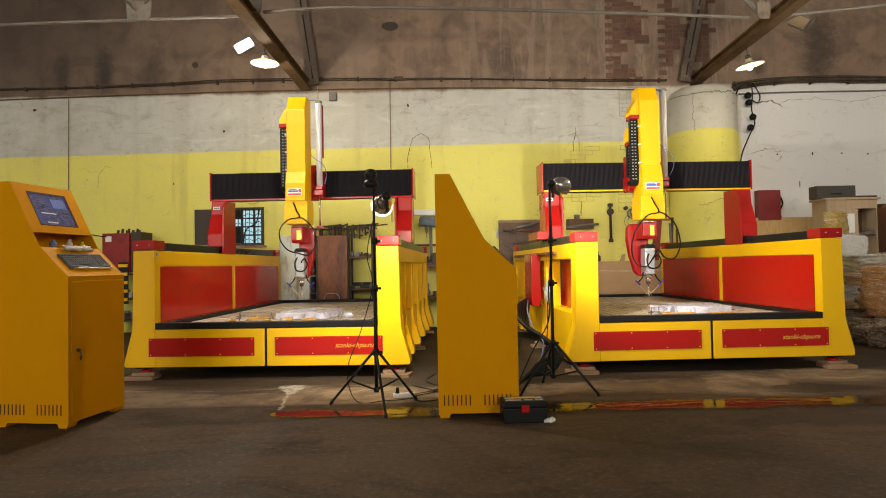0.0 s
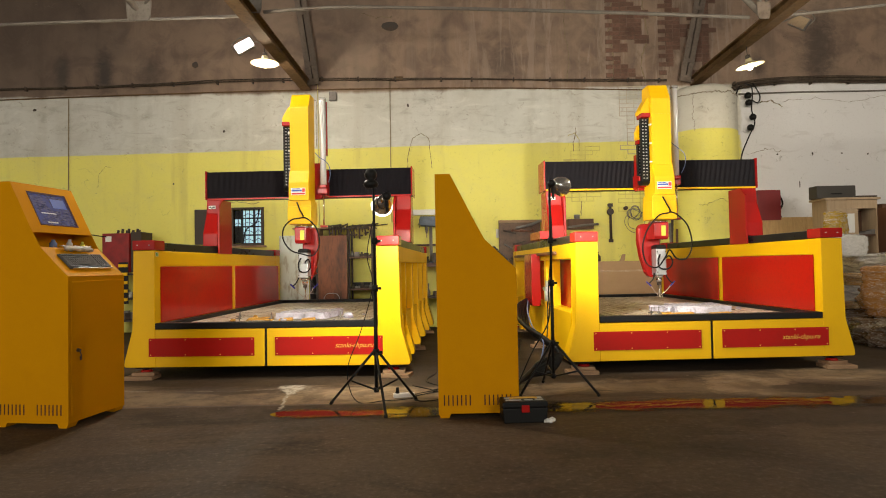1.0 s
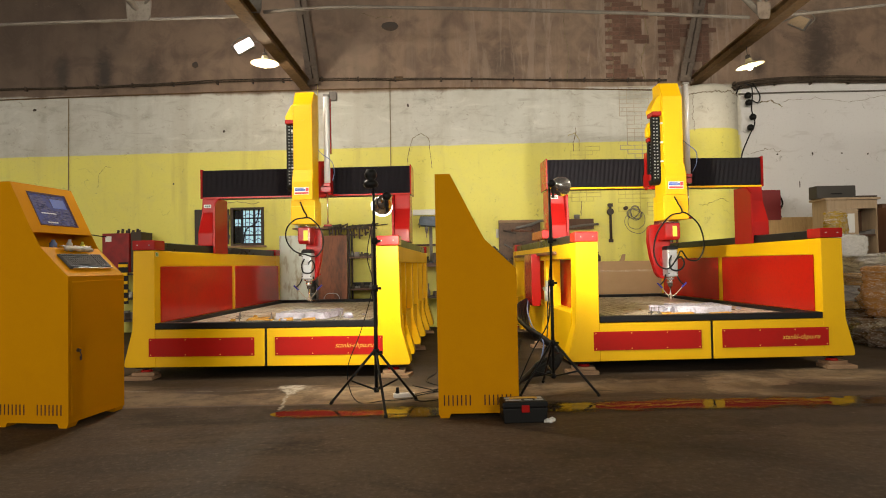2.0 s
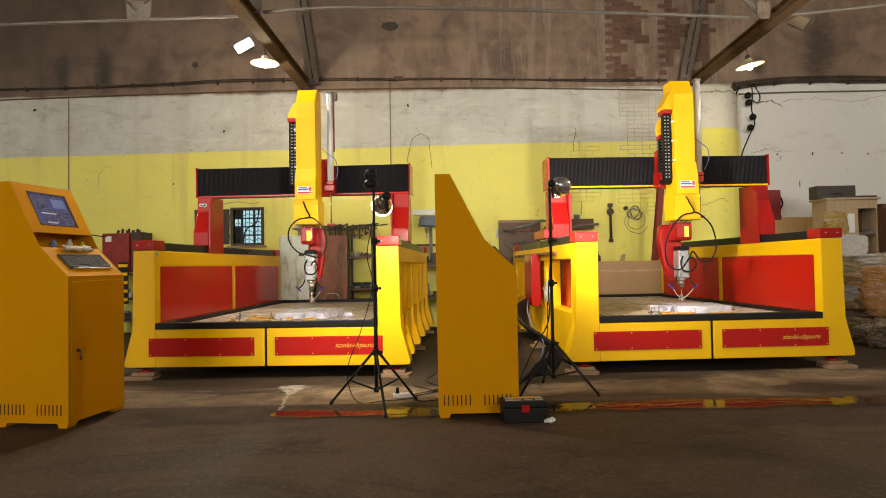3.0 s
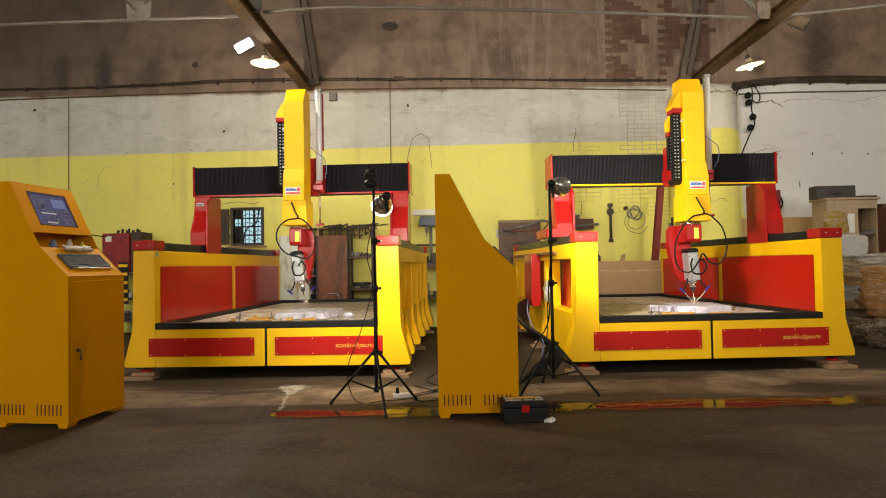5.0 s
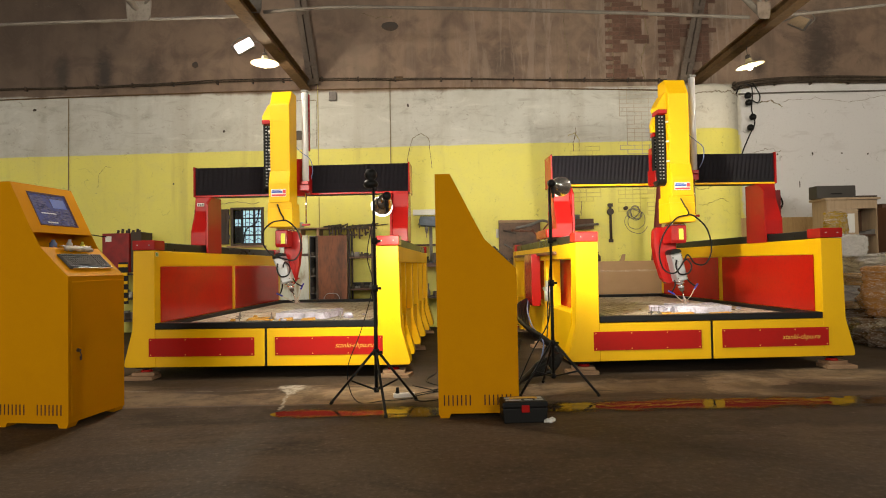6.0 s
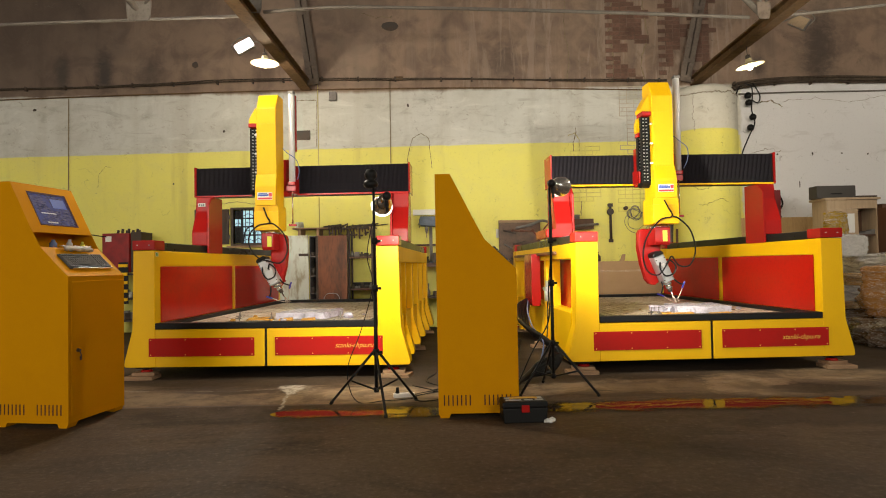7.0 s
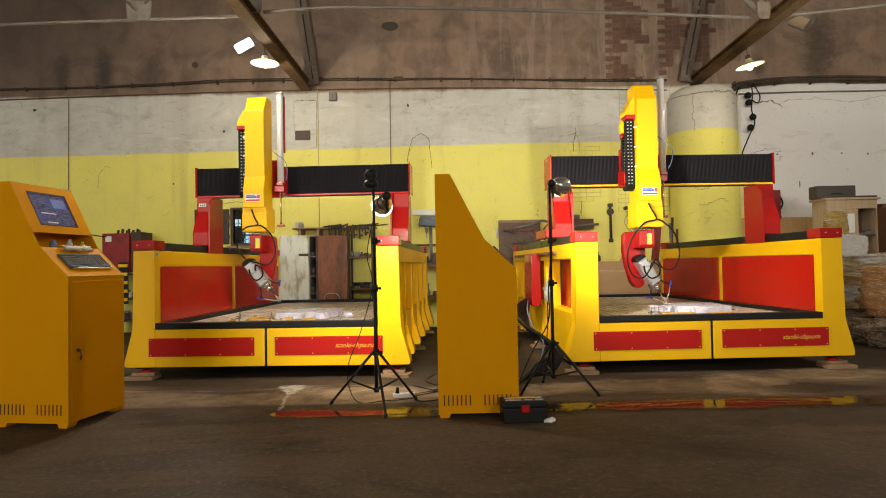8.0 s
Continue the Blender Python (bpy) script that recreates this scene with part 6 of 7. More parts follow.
box(bm, -4.45, -3.84, 10.93, 10.965, 1.55, 2.18, 0.006)
box(bm, -4.40, -4.17, 10.922, 10.93, 1.6, 2.13, 0.004)
box(bm, -4.12, -3.89, 10.922, 10.93, 1.6, 2.13, 0.004)
shut = thing("shutter", "open dark steel window shutter against the wall", "shutter", bm, M_DARK)
bm = B()
for z in (1.68, 2.04):
    rod(bm, (-3.835, 10.955, z - 0.04), (-3.835, 10.955, z + 0.04), 0.014, seg=8)
part("hinge", bm, M_GREY, shut)

# ---------------------------------------------------------------- workshop furniture by the wall
cab = thing("steel_cabinet", "rusty steel cabinet with one white and one brown open door", "cabinet", m=pose(0, 0, 0))
bm = B()
box(bm, -2.28, -2.27, 10.42, 10.85, 0.05, 1.64)
box(bm, -1.66, -1.65, 10.42, 10.85, 0.05, 1.64)
box(bm, -2.28, -1.65, 10.84, 10.85, 0.05, 1.64)
box(bm, -2.28, -1.65, 10.42, 10.85, 1.63, 1.645)
box(bm, -2.28, -1.65, 10.42, 10.85, 0.0, 0.05)
part("body", bm, M_GREY, cab)
for z in (0.35, 0.65, 0.95, 1.28):
    bm = B()
    box(bm, -2.268, -1.662, 10.43, 10.835, z, z + 0.02)
    part("shelf", bm, M_GREY, cab)
bm = B()
box(bm, -2.79, -2.295, 10.395, 10.42, 0.06, 1.655, 0.006)
door = part("door", bm, M_LOCK, cab, "chipped white steel door")
bm = B()
box(bm, -2.46, -2.295, 10.388, 10.394, 1.30, 1.345)
part("bar", bm, M_DARK, door, "dark latch bar")
bm = B()
box(bm, -2.13, -1.635, 10.385, 10.41, 0.05, 1.645, 0.006)
door2 = part("door", bm, M_RUST, cab, "rusty brown steel door")
bm = B()
box(bm, -2.165, -2.132, 10.385, 10.42, 0.05, 1.645)
part("door_edge", bm, M_DARK, door2)
random.seed(3)
for z in (0.37, 0.67, 0.97, 1.30):
    for i in range(2):
        bm = B()
        h = random.uniform(0.06, 0.16)
        lathe(bm, [(0, 0), (0.04, 0), (0.04, h), (0.02, h + 0.01), (0, h + 0.01)], seg=10)
        thing("tin", "grimy dark tin standing in the steel cabinet", "tin", bm, M_DARK, pose(-2.24 + 0.085 * i, 10.5, z + 0.0005), group="tins in the cabinet")
bm = B()
tube(bm, [(-2.05, 10.365, 0.10), (-2.03, 10.365, 0.58), (-1.9, 10.365, 0.66), (-1.77, 10.365, 0.58), (-1.75, 10.365, 0.1)], 0.006, 6)
thing("wire_hoop", "thin bright wire hoop leaning on the rusty door", "wire", bm, M_ALU)
# shelf above with clamps
sh = thing("wall_shelf", "timber wall shelf hung with steel clamps", "shelf")
bm = B()
box(bm, -2.62, -1.18, 10.62, 10.99, 1.775, 1.80, 0.003)
part("board", bm, M_WOOD, sh)
for x in (-2.5, -2.18, -1.25):
    bm = B()
    box(bm, x - 0.025, x + 0.025, 10.64, 10.99, 1.63, 1.774)
    part("bracket", bm, M_WOOD, sh)


def clamp_tool(x, ln, r):
    bm = B()
    rod(bm, (0, 0, 0.04), (0.01, 0, -ln), 0.013, seg=8)
    box(bm, -0.015, 0.075, -0.014, 0.014, -0.03, 0.0, 0.004)
    box(bm, -0.012, 0.065, -0.012, 0.012, -ln * 0.8, -ln * 0.8 + 0.028, 0.004)
    rod(bm, (0.06, 0, -0.01), (0.06, 0, -ln * 0.45), 0.008, seg=6)
    return thing("bar_clamp", "dark steel bar clamp hanging from the shelf", "clamp", bm, M_DARK, pose(x, 10.605, 1.80, 0, r, 0), group="bar clamps")


for i, x in enumerate((-1.98, -1.92, -1.87, -1.82, -1.77, -1.66, -1.56, -1.45, -1.36)):
    clamp_tool(x, random.uniform(0.12, 0.24), random.uniform(-6, 6))
for i in range(9):
    x0 = -2.1 + i * 0.1
    bm = B()
    rod(bm, (0, 0, 0), (random.uniform(0.1, 0.35), random.uniform(-0.05, 0.1), random.uniform(0.0, 0.05)), random.uniform(0.008, 0.016), seg=6)
    thing("steel_bar", "loose steel bar lying on the wall shelf", "bar", bm, M_DARK, pose(x0, 10.74 + 0.02 * (i % 3), 1.815), group="loose bars")
bm = B()
lathe(bm, [(0, 0), (0.075, 0), (0.078, 0.07), (0.07, 0.085), (0.072, 0.10), (0, 0.10)], seg=18)
thing("glass_jar", "cloudy glass jar on the wall shelf", "jar", bm, M_LOCK, pose(-2.52, 10.72, 1.8005))
# open rack
rk = thing("shelf_rack", "dark angle-iron rack with parts on its shelves", "rack")
for x in (-1.62, -1.22):
    for y in (10.5, 10.85):
        bm = B()
        box(bm, x - 0.016, x + 0.016, y - 0.016, y + 0.016, 0, 1.74)
        part("post", bm, M_DARK, rk)
for z in (0.30, 0.70, 1.25):
    bm = B()
    box(bm, -1.62, -1.20, 10.48, 10.87, z, z + 0.03, 0.003)
    part("shelf", bm, M_DKWOOD, rk)
for z in (0.331, 0.731, 1.281):
    for i in range(5):
        bm = B()
        h = random.uniform(0.04, 0.11)
        if i % 2:
            box(bm, -0.04, 0.04, -0.05, 0.05, 0, h, 0.006)
        else:
            lathe(bm, [(0, 0), (0.035, 0), (0.04, h * 0.4), (0.022, h * 0.7), (0.022, h), (0, h)], seg=10)
        thing("machine_part", "small grimy steel machine part on the rack", "machine part", bm, random.choice((M_DARK, M_GREY, M_DARK)), pose(-1.57 + i * 0.08, 10.58, z), group="parts on the rack")
bm = B()
box(bm, -0.2, 0.2, -0.1, 0.1, 0, 0.20, 0.006)
thing("carton", "pale carton on the low rack shelf", "carton", bm, M_PAPER, pose(-1.41, 10.72, 0.331))
bm = B()
box(bm, -0.18, 0.18, -0.08, 0.08, 0, 0.1, 0.006)
thing("tool_case", "black tool case on the rack shelf", "case", bm, M_BLACK, pose(-1.41, 10.74, 0.7305))

# welding set on its trolley
ws = thing("welding_set", "grimy red welding set on a dark trolley", "welding set", m=pose(-5.42, 10.45, 0))
bm = B()
box(bm, -0.31, 0.14, -0.2, 0.25, 1.08, 1.74, 0.012)
part("case", bm, surf("grimy_red_enamel", (0.27, 0.012, 0.012), 0.4, dirt=(0.10, 0.012, 0.01), amount=0.7, big=4), ws)
bm = B()
box(bm, 0.145, 0.33, -0.15, 0.25, 1.08, 1.76, 0.012)
part("side_case", bm, M_DARK, ws, "dark grimy side case")
bm = B()
for i in range(7):
    x = -0.12 + i * 0.06
    rod(bm, (x, -0.05 + 0.03 * (i % 3), 1.74), (x + 0.01, -0.05 + 0.03 * (i % 3), 1.80 + 0.025 * (i % 2)), 0.022, seg=8)
tagged(part("terminals", bm, M_DARK, ws), kind="stuff")
bm = B()
box(bm, -0.25, -0.15, -0.206, -0.2, 1.60, 1.69)
part("label", bm, M_PAPER, ws, "white label")
for x in (-0.29, 0.29):
    for y in (-0.18, 0.2):
        bm = B()
        box(bm, x - 0.02, x + 0.02, y - 0.02, y + 0.02, 0, 1.08)
        part("leg", bm, M_DARK, ws)
for z in (0.25, 0.62, 1.03):
    bm = B()
    box(bm, -0.31, 0.31, -0.2, 0.22, z, z + 0.03)
    part("shelf", bm, M_DARK, ws)
for i in range(5):
    bm = B()
    box(bm, -0.02, 0.13, -0.235, -0.222, 0.60 + i * 0.142, 0.65 + i * 0.142)
    part("hazard_stripe", bm, M_YEL, ws, "yellow hazard stripe")
bm = B()
box(bm, -0.022, 0.135, -0.221, -0.202, 0.55, 1.25)
part("hazard_plate", bm, M_BLACK, ws)
wire("welding_cable", "thin cable drooping from the welding set", [(-5.65, 10.24, 1.68), (-5.9, 10.25, 1.72), (-6.3, 10.5, 1.78), (-6.7, 10.9, 1.80)], 0.009, M_RUBBER)
for i in range(8):
    bm = B()
    s = random.uniform(0.05, 0.11)
    box(bm, -s, s, -s, s, 0, s * 1.3, 0.01)
    thing("scrap_part", "grimy scrap part on the welding trolley", "scrap", bm, random.choice((M_DARK, M_GREY, M_PAPER)), pose(-5.62 + 0.12 * (i % 4), 10.46, (0.2805, 0.6505)[i // 4], 0, 0, i * 20), group="scrap on the trolley")

# bench with vice behind the aisle
wb = thing("workbench", "steel workbench with grimy parts behind the aisle", "workbench", m=pose(0, 0, 0))
bm = B()
box(bm, -0.75, 0.75, 10.25, 10.9, 1.08, 1.14, 0.006)
part("top", bm, M_DKWOOD, wb)
for x in (-0.7, 0.7):
    for y in (10.3, 10.85):
        bm = B()
        box(bm, x - 0.03, x + 0.03, y - 0.03, y + 0.03, 0, 1.08)
        part("leg", bm, M_DARK, wb)
bm = B()
box(bm, -0.72, 0.72, 10.28, 10.88, 0.55, 0.58)
part("shelf", bm, M_DARK, wb)
small_box("cable_trunking", "white cable trunking along the wall", "trunking", -0.08, 2.06, 0.9, 0.10, 0.07, M_WHITE)
dp = thing("drill_press", "blue-grey bench drill press by the wall", "drill press", m=pose(-0.26, 10.72, 0))
M_BLUEGREY = surf("blue_grey_enamel", (0.075, 0.105, 0.15), 0.4, dirt=(0.03, 0.035, 0.04), amount=0.7, big=8)
bm = B()
prism(bm, [(-0.13, 1.80), (0.15, 1.78), (0.17, 1.93), (0.12, 1.96), (-0.12, 1.96), (-0.15, 1.90)], "y", -0.14, 0.14, 0.012)
drill_head = part("drill_head", bm, M_BLUEGREY, dp)
bm = B()
rod(bm, (-0.02, -0.08, 1.80), (-0.02, -0.08, 1.72), 0.035, 0.028, seg=14)
rod(bm, (-0.02, -0.08, 1.72), (-0.02, -0.08, 1.665), 0.026, 0.014, seg=14)
rod(bm, (-0.02, -0.08, 1.665), (-0.02, -0.08, 1.58), 0.006, seg=8)
part("chuck", bm, M_GREY, drill_head, "grey steel chuck with a drill bit")
bm = B()
for i in range(3):
    a = radians(200 + 120 * i)
    rod(bm, (-0.15, -0.03, 1.85), (-0.17 + 0.02 * i, -0.03 + 0.12 * math.cos(a), 1.85 + 0.12 * math.sin(a)), 0.007, seg=6)
part("feed_handle", bm, M_BLACK, drill_head, "black feed handle")
bm = B()
rod(bm, (0.05, 0.05, 1.17), (0.05, 0.05, 1.80), 0.028, seg=14)
part("pillar", bm, M_GREY, dp, "grey steel pillar")
bm = B()
box(bm, -0.12, 0.14, -0.16, 0.14, 1.1405, 1.172, 0.006)
part("base_plate", bm, M_BLUEGREY, dp)
small_box("shelf_bar", "narrow dark steel ledge on the wall", "ledge", -0.30, 1.47, 0.42, 0.03, 0.16, M_DARK)
for i in range(12):
    bm = B()
    h = random.uniform(0.08, 0.22)
    if i % 3 == 0:
        box(bm, -0.07, 0.07, -0.06, 0.06, 0, h, 0.01)
    else:
        lathe(bm, [(0, 0), (0.05, 0), (0.055, h * 0.3), (0.03, h * 0.6), (0.035, h), (0, h)], seg=12)
    thing("machine_part", "grimy steel part lying about the workbench", "machine part", bm, random.choice((M_DARK, M_GREY, M_DARK)), pose(-0.6 + (i % 6) * 0.16, 10.42 + 0.05 * (i % 2), (1.1405, 0.5805)[i // 6], 0, 0, i * 31), group="parts on the bench")

# tool board and bench left of the second router
tb = thing("tool_board", "dark oily tool board leaning on the wall", "tool board")
bm = B()
box(bm, 1.00, 1.74, 10.86, 10.90, 1.0, 1.885, 0.006)
part("board", bm, surf("oily_brown_board", (0.125, 0.070, 0.042), 0.55, dirt=(0.028, 0.017, 0.013), amount=0.8, big=4, bump=0.3), tb)
bm = B()
box(bm, 1.0, 1.74, 10.84, 10.858, 1.84, 1.885)
part("rail", bm, M_WOOD, tb, "worn timber rail")
bench = thing("workbench", "low dark workbench crowded with tools", "workbench", m=pose(0, 0, 0))
bm = B()
box(bm, 0.85, 2.9, 10.35, 10.85, 0.95, 1.02, 0.006)
part("top", bm, M_DKWOOD, bench)
for x in (0.95, 2.8):
    for y in (10.4, 10.8):
        bm = B()
        box(bm, x - 0.035, x + 0.035, y - 0.035, y + 0.035, 0, 0.95)
        part("leg", bm, M_DARK, bench)
for i in range(15):
    bm = B()
    a = random.uniform(-0.9, 0.9)
    rod(bm, (0, 0, 0), (0.22 * math.cos(a), 0, 0.22 * math.sin(a)), random.uniform(0.006, 0.015), seg=8)
    bmesh.ops.create_icosphere(bm, subdivisions=1, radius=random.uniform(0.015, 0.034), matrix=Matrix.Translation((0, 0, 0)))
    thing("hand_tool", "oily hand tool hanging on the tool board", "tool", bm, random.choice((M_DARK, M_GREY, M_DARK, M_RUST)), pose(1.08 + (i % 5) * 0.17 + random.uniform(-0.04, 0.04), 10.83, 1.20 + (i // 5) * 0.25), group="tools on the board")
wire("air_pipe", "grey hose lying over the tool board", [(1.3, 10.8, 1.74), (1.55, 10.8, 1.79), (1.75, 10.8, 1.86), (1.9, 10.8, 1.82), (2.05, 10.8, 1.68)], 0.024, M_GREY, "hose", 8)
for i in range(6):
    bm = B()
    h = random.uniform(0.12, 0.3)
    lathe(bm, [(0, 0), (0.06, 0), (0.06, h * 0.7), (0.025, h * 0.85), (0.025, h), (0, h)], seg=12)
    thing("canister", "oily canister on the crowded workbench", "canister", bm, random.choice((M_DARK, M_RUST, M_LOCK)), pose(1.0 + i * 0.33, 10.5, 1.0205), group="canisters on the bench")
small_box("wall_box", "dark wooden box fixed to the yellow wall", "box", 2.45, 1.79, 0.45, 0.18, 0.22, M_DKWOOD)
wire("air_pipe", "grey pipe stub lying across the wall box", [(2.2, 10.76, 1.73), (2.45, 10.76, 1.76), (2.75, 10.76, 1.78)], 0.022, M_GREY, "pipe", 8)
bm = B()
lathe(bm, [(0, 0), (0.05, 0), (0.055, 0.08), (0, 0.08)], seg=12)
thing("tin", "grey tin on the wooden wall box", "tin", bm, M_GREY, pose(2.40, 10.88, 1.8805))
small_box("paper_tag", "white paper tag beside the tool board", "tag", 0.985, 1.66, 0.05, 0.16, 0.02, M_PAPER)

# hanging on the wall
bm = B()
rod(bm, (0, 0, 0.28), (0, 0, -0.35), 0.020, 0.026, seg=8)
rod(bm, (0, -0.03, 0.16), (0, 0.03, 0.16), 0.058, seg=14)
box(bm, -0.045, 0.045, -0.02, 0.02, 0.25, 0.31, 0.006)
box(bm, -0.04, 0.04, -0.02, 0.02, -0.39, -0.33, 0.006)
thing("pipe_wrench", "large dark pipe wrench hanging on the wall", "wrench", bm, M_DARK, pose(3.02, 10.95, 1.85))
bm = B()
rod(bm, (0, -0.05, 0), (0, 0.03, 0), 0.035, seg=10)
thing("steel_stub", "dark round steel stub sticking from the wall", "stub", bm, M_DARK, pose(3.30, 10.97, 2.07))
bm = B()
pts = []
for i in range(150):
    a = i * 0.25
    r = 0.098 + 0.030 * math.sin(i * 0.37)
    pts.append((r * math.cos(a) + 0.010 * math.sin(i * 0.11), -0.012 - 0.0003 * i, r * math.sin(a) - 0.012 * math.sin(i * 0.07)))
tube(bm, pts, 0.005, 5, 1)
thing("wire_coil", "coil of dark wire hanging on the yellow wall", "wire coil", bm, M_GREY, pose(3.45, 10.97, 1.98))
bm = B()
tube(bm, [(-0.10, -0.02, 0.10), (-0.19, -0.02, 0.0), (-0.20, -0.02, -0.12), (-0.10, -0.02, -0.25), (0.06, -0.02, -0.29), (0.15, -0.02, -0.24), (0.20, -0.02, -0.16)], 0.005, 5)
tube(bm, [(-0.08, -0.03, 0.08), (-0.15, -0.03, -0.05), (-0.12, -0.03, -0.17), (0.02, -0.03, -0.21), (0.14, -0.03, -0.12), (0.15, -0.03, 0.02), (0.10, -0.03, 0.10)], 0.005, 5)
thing("wire_end", "loose wire end hanging under the coil", "wire", bm, M_GREY, pose(3.48, 10.97, 1.90))
# red girder and pipes leaning
bm = B()
box(bm, -0.05, 0.05, -0.05, -0.04, 0, 2.5)
box(bm, -0.05, 0.05, 0.04, 0.05, 0, 2.5)
box(bm, -0.008, 0.008, -0.04, 0.04, 0, 2.5)
thing("red_girder", "dull red steel girder leaning behind the router", "girder", bm, surf("dull_red_primer", (0.22, 0.03, 0.02), 0.6, amount=0.6), pose(3.52, 10.48, 0, 2, 5.2, 0))
for i, (x, mt, a) in enumerate(((3.86, M_DARK, 2.2), (3.93, M_GREY, -1.5), (3.99, M_DKWOOD, 0.5))):
    bm = B()
    rod(bm, (0, 0, 0), (0, 0, 1.85 - 0.1 * i), 0.022, seg=8)
    thing("steel_pipe", "dark steel pipe leaning behind the router", "pipe", bm, mt, pose(x, 10.42, 0, 0, a, 0), group="leaning pipes")
# cardboard sheet behind the table of the second router
bm = B()
box(bm, -0.60, 0.60, -0.006, 0.006, 0.0, 1.12, 0.002)
cd = thing("cardboard_sheet", "large brown cardboard sheet taped across its middle", "cardboard", bm, M_CARD, pose(3.17, 10.30, 0, -2, 0, 1))
bm = B()
rows = []
for i in range(61):
    x = -0.57 + i * 0.0185
    w = 0.016 + 0.008 * noise.noise((x * 9, 1, 2))
    z = 0.955 + 0.012 * noise.noise((x * 3, 2, 2))
    rows.append([bm.verts.new((x, -0.0075 - 0.010 * abs(noise.noise((x * 25, k * 1.7, 6))), z + (k - 1) * w)) for k in range(3)])
for p, q in zip(rows, rows[1:]):
    for k in range(2):
        bm.faces.new((p[k], q[k], q[k + 1], p[k + 1]))
M_TAPE = surf("clear_packing_tape", (0.46, 0.33, 0.21), 0.10, dirt=(0.62, 0.52, 0.40), amount=0.8, big=12, fine=60, bump=0.3, spec=0.9)
part("tape", bm, M_TAPE, cd, "shiny packing tape")
bm = B()
prism(bm, [(-0.19, 1.09), (-0.14, 1.23), (-0.08, 1.24), (-0.10, 1.10)], "y", -0.004, 0.004)
part("flap", bm, M_CARD, cd, "bent cardboard flap")

# east side: panels, cupboards and wrapped bundles
bm = B()
box(bm, -0.9, 0.9, -0.012, 0.012, 0, 1.85, 0.002)
thing("plywood_sheet", "pale plywood sheet leaning against the white wall", "plywood", bm, surf("pale_plywood", (0.55, 0.36, 0.16), 0.6, dirt=(0.36, 0.21, 0.08), amount=0.6, big=3, fine=16, stretch=(6, 1, 1)), pose(6.18, 10.80, 0, -3, 0, 0))
small_box("fuse_box", "dark red steel fuse box on the white wall", "fuse box", 5.84, 2.07, 0.40, 0.54, 0.14, surf("dark_red_enamel", (0.20, 0.02, 0.022), 0.45))
wire("fuse_cable", "dark cables beside the red fuse box", [(6.07, 10.95, 2.25), (6.12, 10.95, 2.1), (6.06, 10.95, 1.95), (6.12, 10.95, 1.75)], 0.016, M_RUBBER)

cup = thing("cupboard", "pale veneer cupboard with one open compartment", "cupboard", m=pose(6.47, 9.62, 0))
bm = B()
box(bm, -0.40, -0.38, 0, 0.38, 0, 2.02)
box(bm, 0.38, 0.40, 0, 0.38, 0, 2.02)
box(bm, -0.38, 0.38, 0.36, 0.38, 0, 2.02)
box(bm, 0.08, 0.10, 0.02, 0.36, 0.08, 2.0)
part("body", bm, M_CABWOOD, cup)
bm = B()
box(bm, -0.44, 0.44, -0.03, 0.40, 2.02, 2.055, 0.004)
part("top", bm, M_CABWOOD, cup)
bm = B()
box(bm, -0.38, 0.38, 0.0, 0.03, 1.88, 2.018)
part("header", bm, M_CABWOOD, cup)
bm = B()
box(bm, -0.40, 0.08, -0.02, -0.002, 0.08, 1.876, 0.003)
dr = part("door", bm, M_CABWOOD, cup)
bm = B()
box(bm, -0.20, 0.02, -0.024, -0.021, 1.50, 1.80)
part("paper", bm, M_PAPER, dr, "white paper sheet")
bm = B()
box(bm, 0.39, 0.408, -0.42, -0.005, 0.08, 1.876, 0.003)
part("open_door", bm, M_DKWOOD, cup, "dark open door")
for z in (0.08, 0.75, 1.45):
    bm = B()
    box(bm, 0.10, 0.38, 0.03, 0.335, z, z + 0.02)
    part("shelf", bm, M_DKWOOD, cup)
bm = B()
box(bm, 0.102, 0.378, 0.34, 0.358, 0.1, 1.87)
part("lining", bm, M_DKWOOD, cup)
for i in range(5):
    bm = B()
    box(bm, -0.05, 0.05, -0.06, 0.06, 0, 0.03 + 0.012 * i, 0.005)
    thing("parts_box", "small grey parts box inside the cupboard", "box", bm, (M_GREY, M_DARK)[i % 2], pose(6.64 + 0.05 * i, 9.72 + 0.03 * (i % 2), (1.4705, 0.7705)[i % 2]), group="boxes in the cupboard")
bm = B()
box(bm, -0.31, 0.31, -0.11, 0.11, 0, 0.20, 0.008)
bx = thing("storage_box", "dark grey storage box on top of the cupboard", "box", bm, surf("dark_grey_board", (0.055, 0.050, 0.045), 0.6), pose(6.27, 9.79, 2.0555))
bm = B()
box(bm, -0.09, 0.09, -0.113, -0.11, 0.06, 0.08)
part("slot", bm, M_BLACK, bx)
bm = B()
box(bm, -0.18, 0.18, -0.1, 0.1, 0, 0.035, 0.004)
thing("flat_box", "flat dark box on the cupboard", "box", bm, M_DARK, pose(6.74, 9.78, 2.0555))
wc = thing("wardrobe", "dark brown wardrobe beside the pale cupboard", "wardrobe", m=pose(7.75, 9.62, 0))
bm = B()
box(bm, -0.80, 0.8, 0, 0.6, 0, 1.95, 0.006)
part("body", bm, M_DKWOOD, wc)
for x in (-0.4, 0.4):
    bm = B()
    box(bm, x - 0.385, x + 0.385, -0.02, -0.002, 0.06, 1.9, 0.004)
    part("door", bm, surf("red_brown_veneer", (0.16, 0.065, 0.028), 0.5, dirt=(0.09, 0.035, 0.016), amount=0.5, fine=20, stretch=(6, 6, 1)), wc)


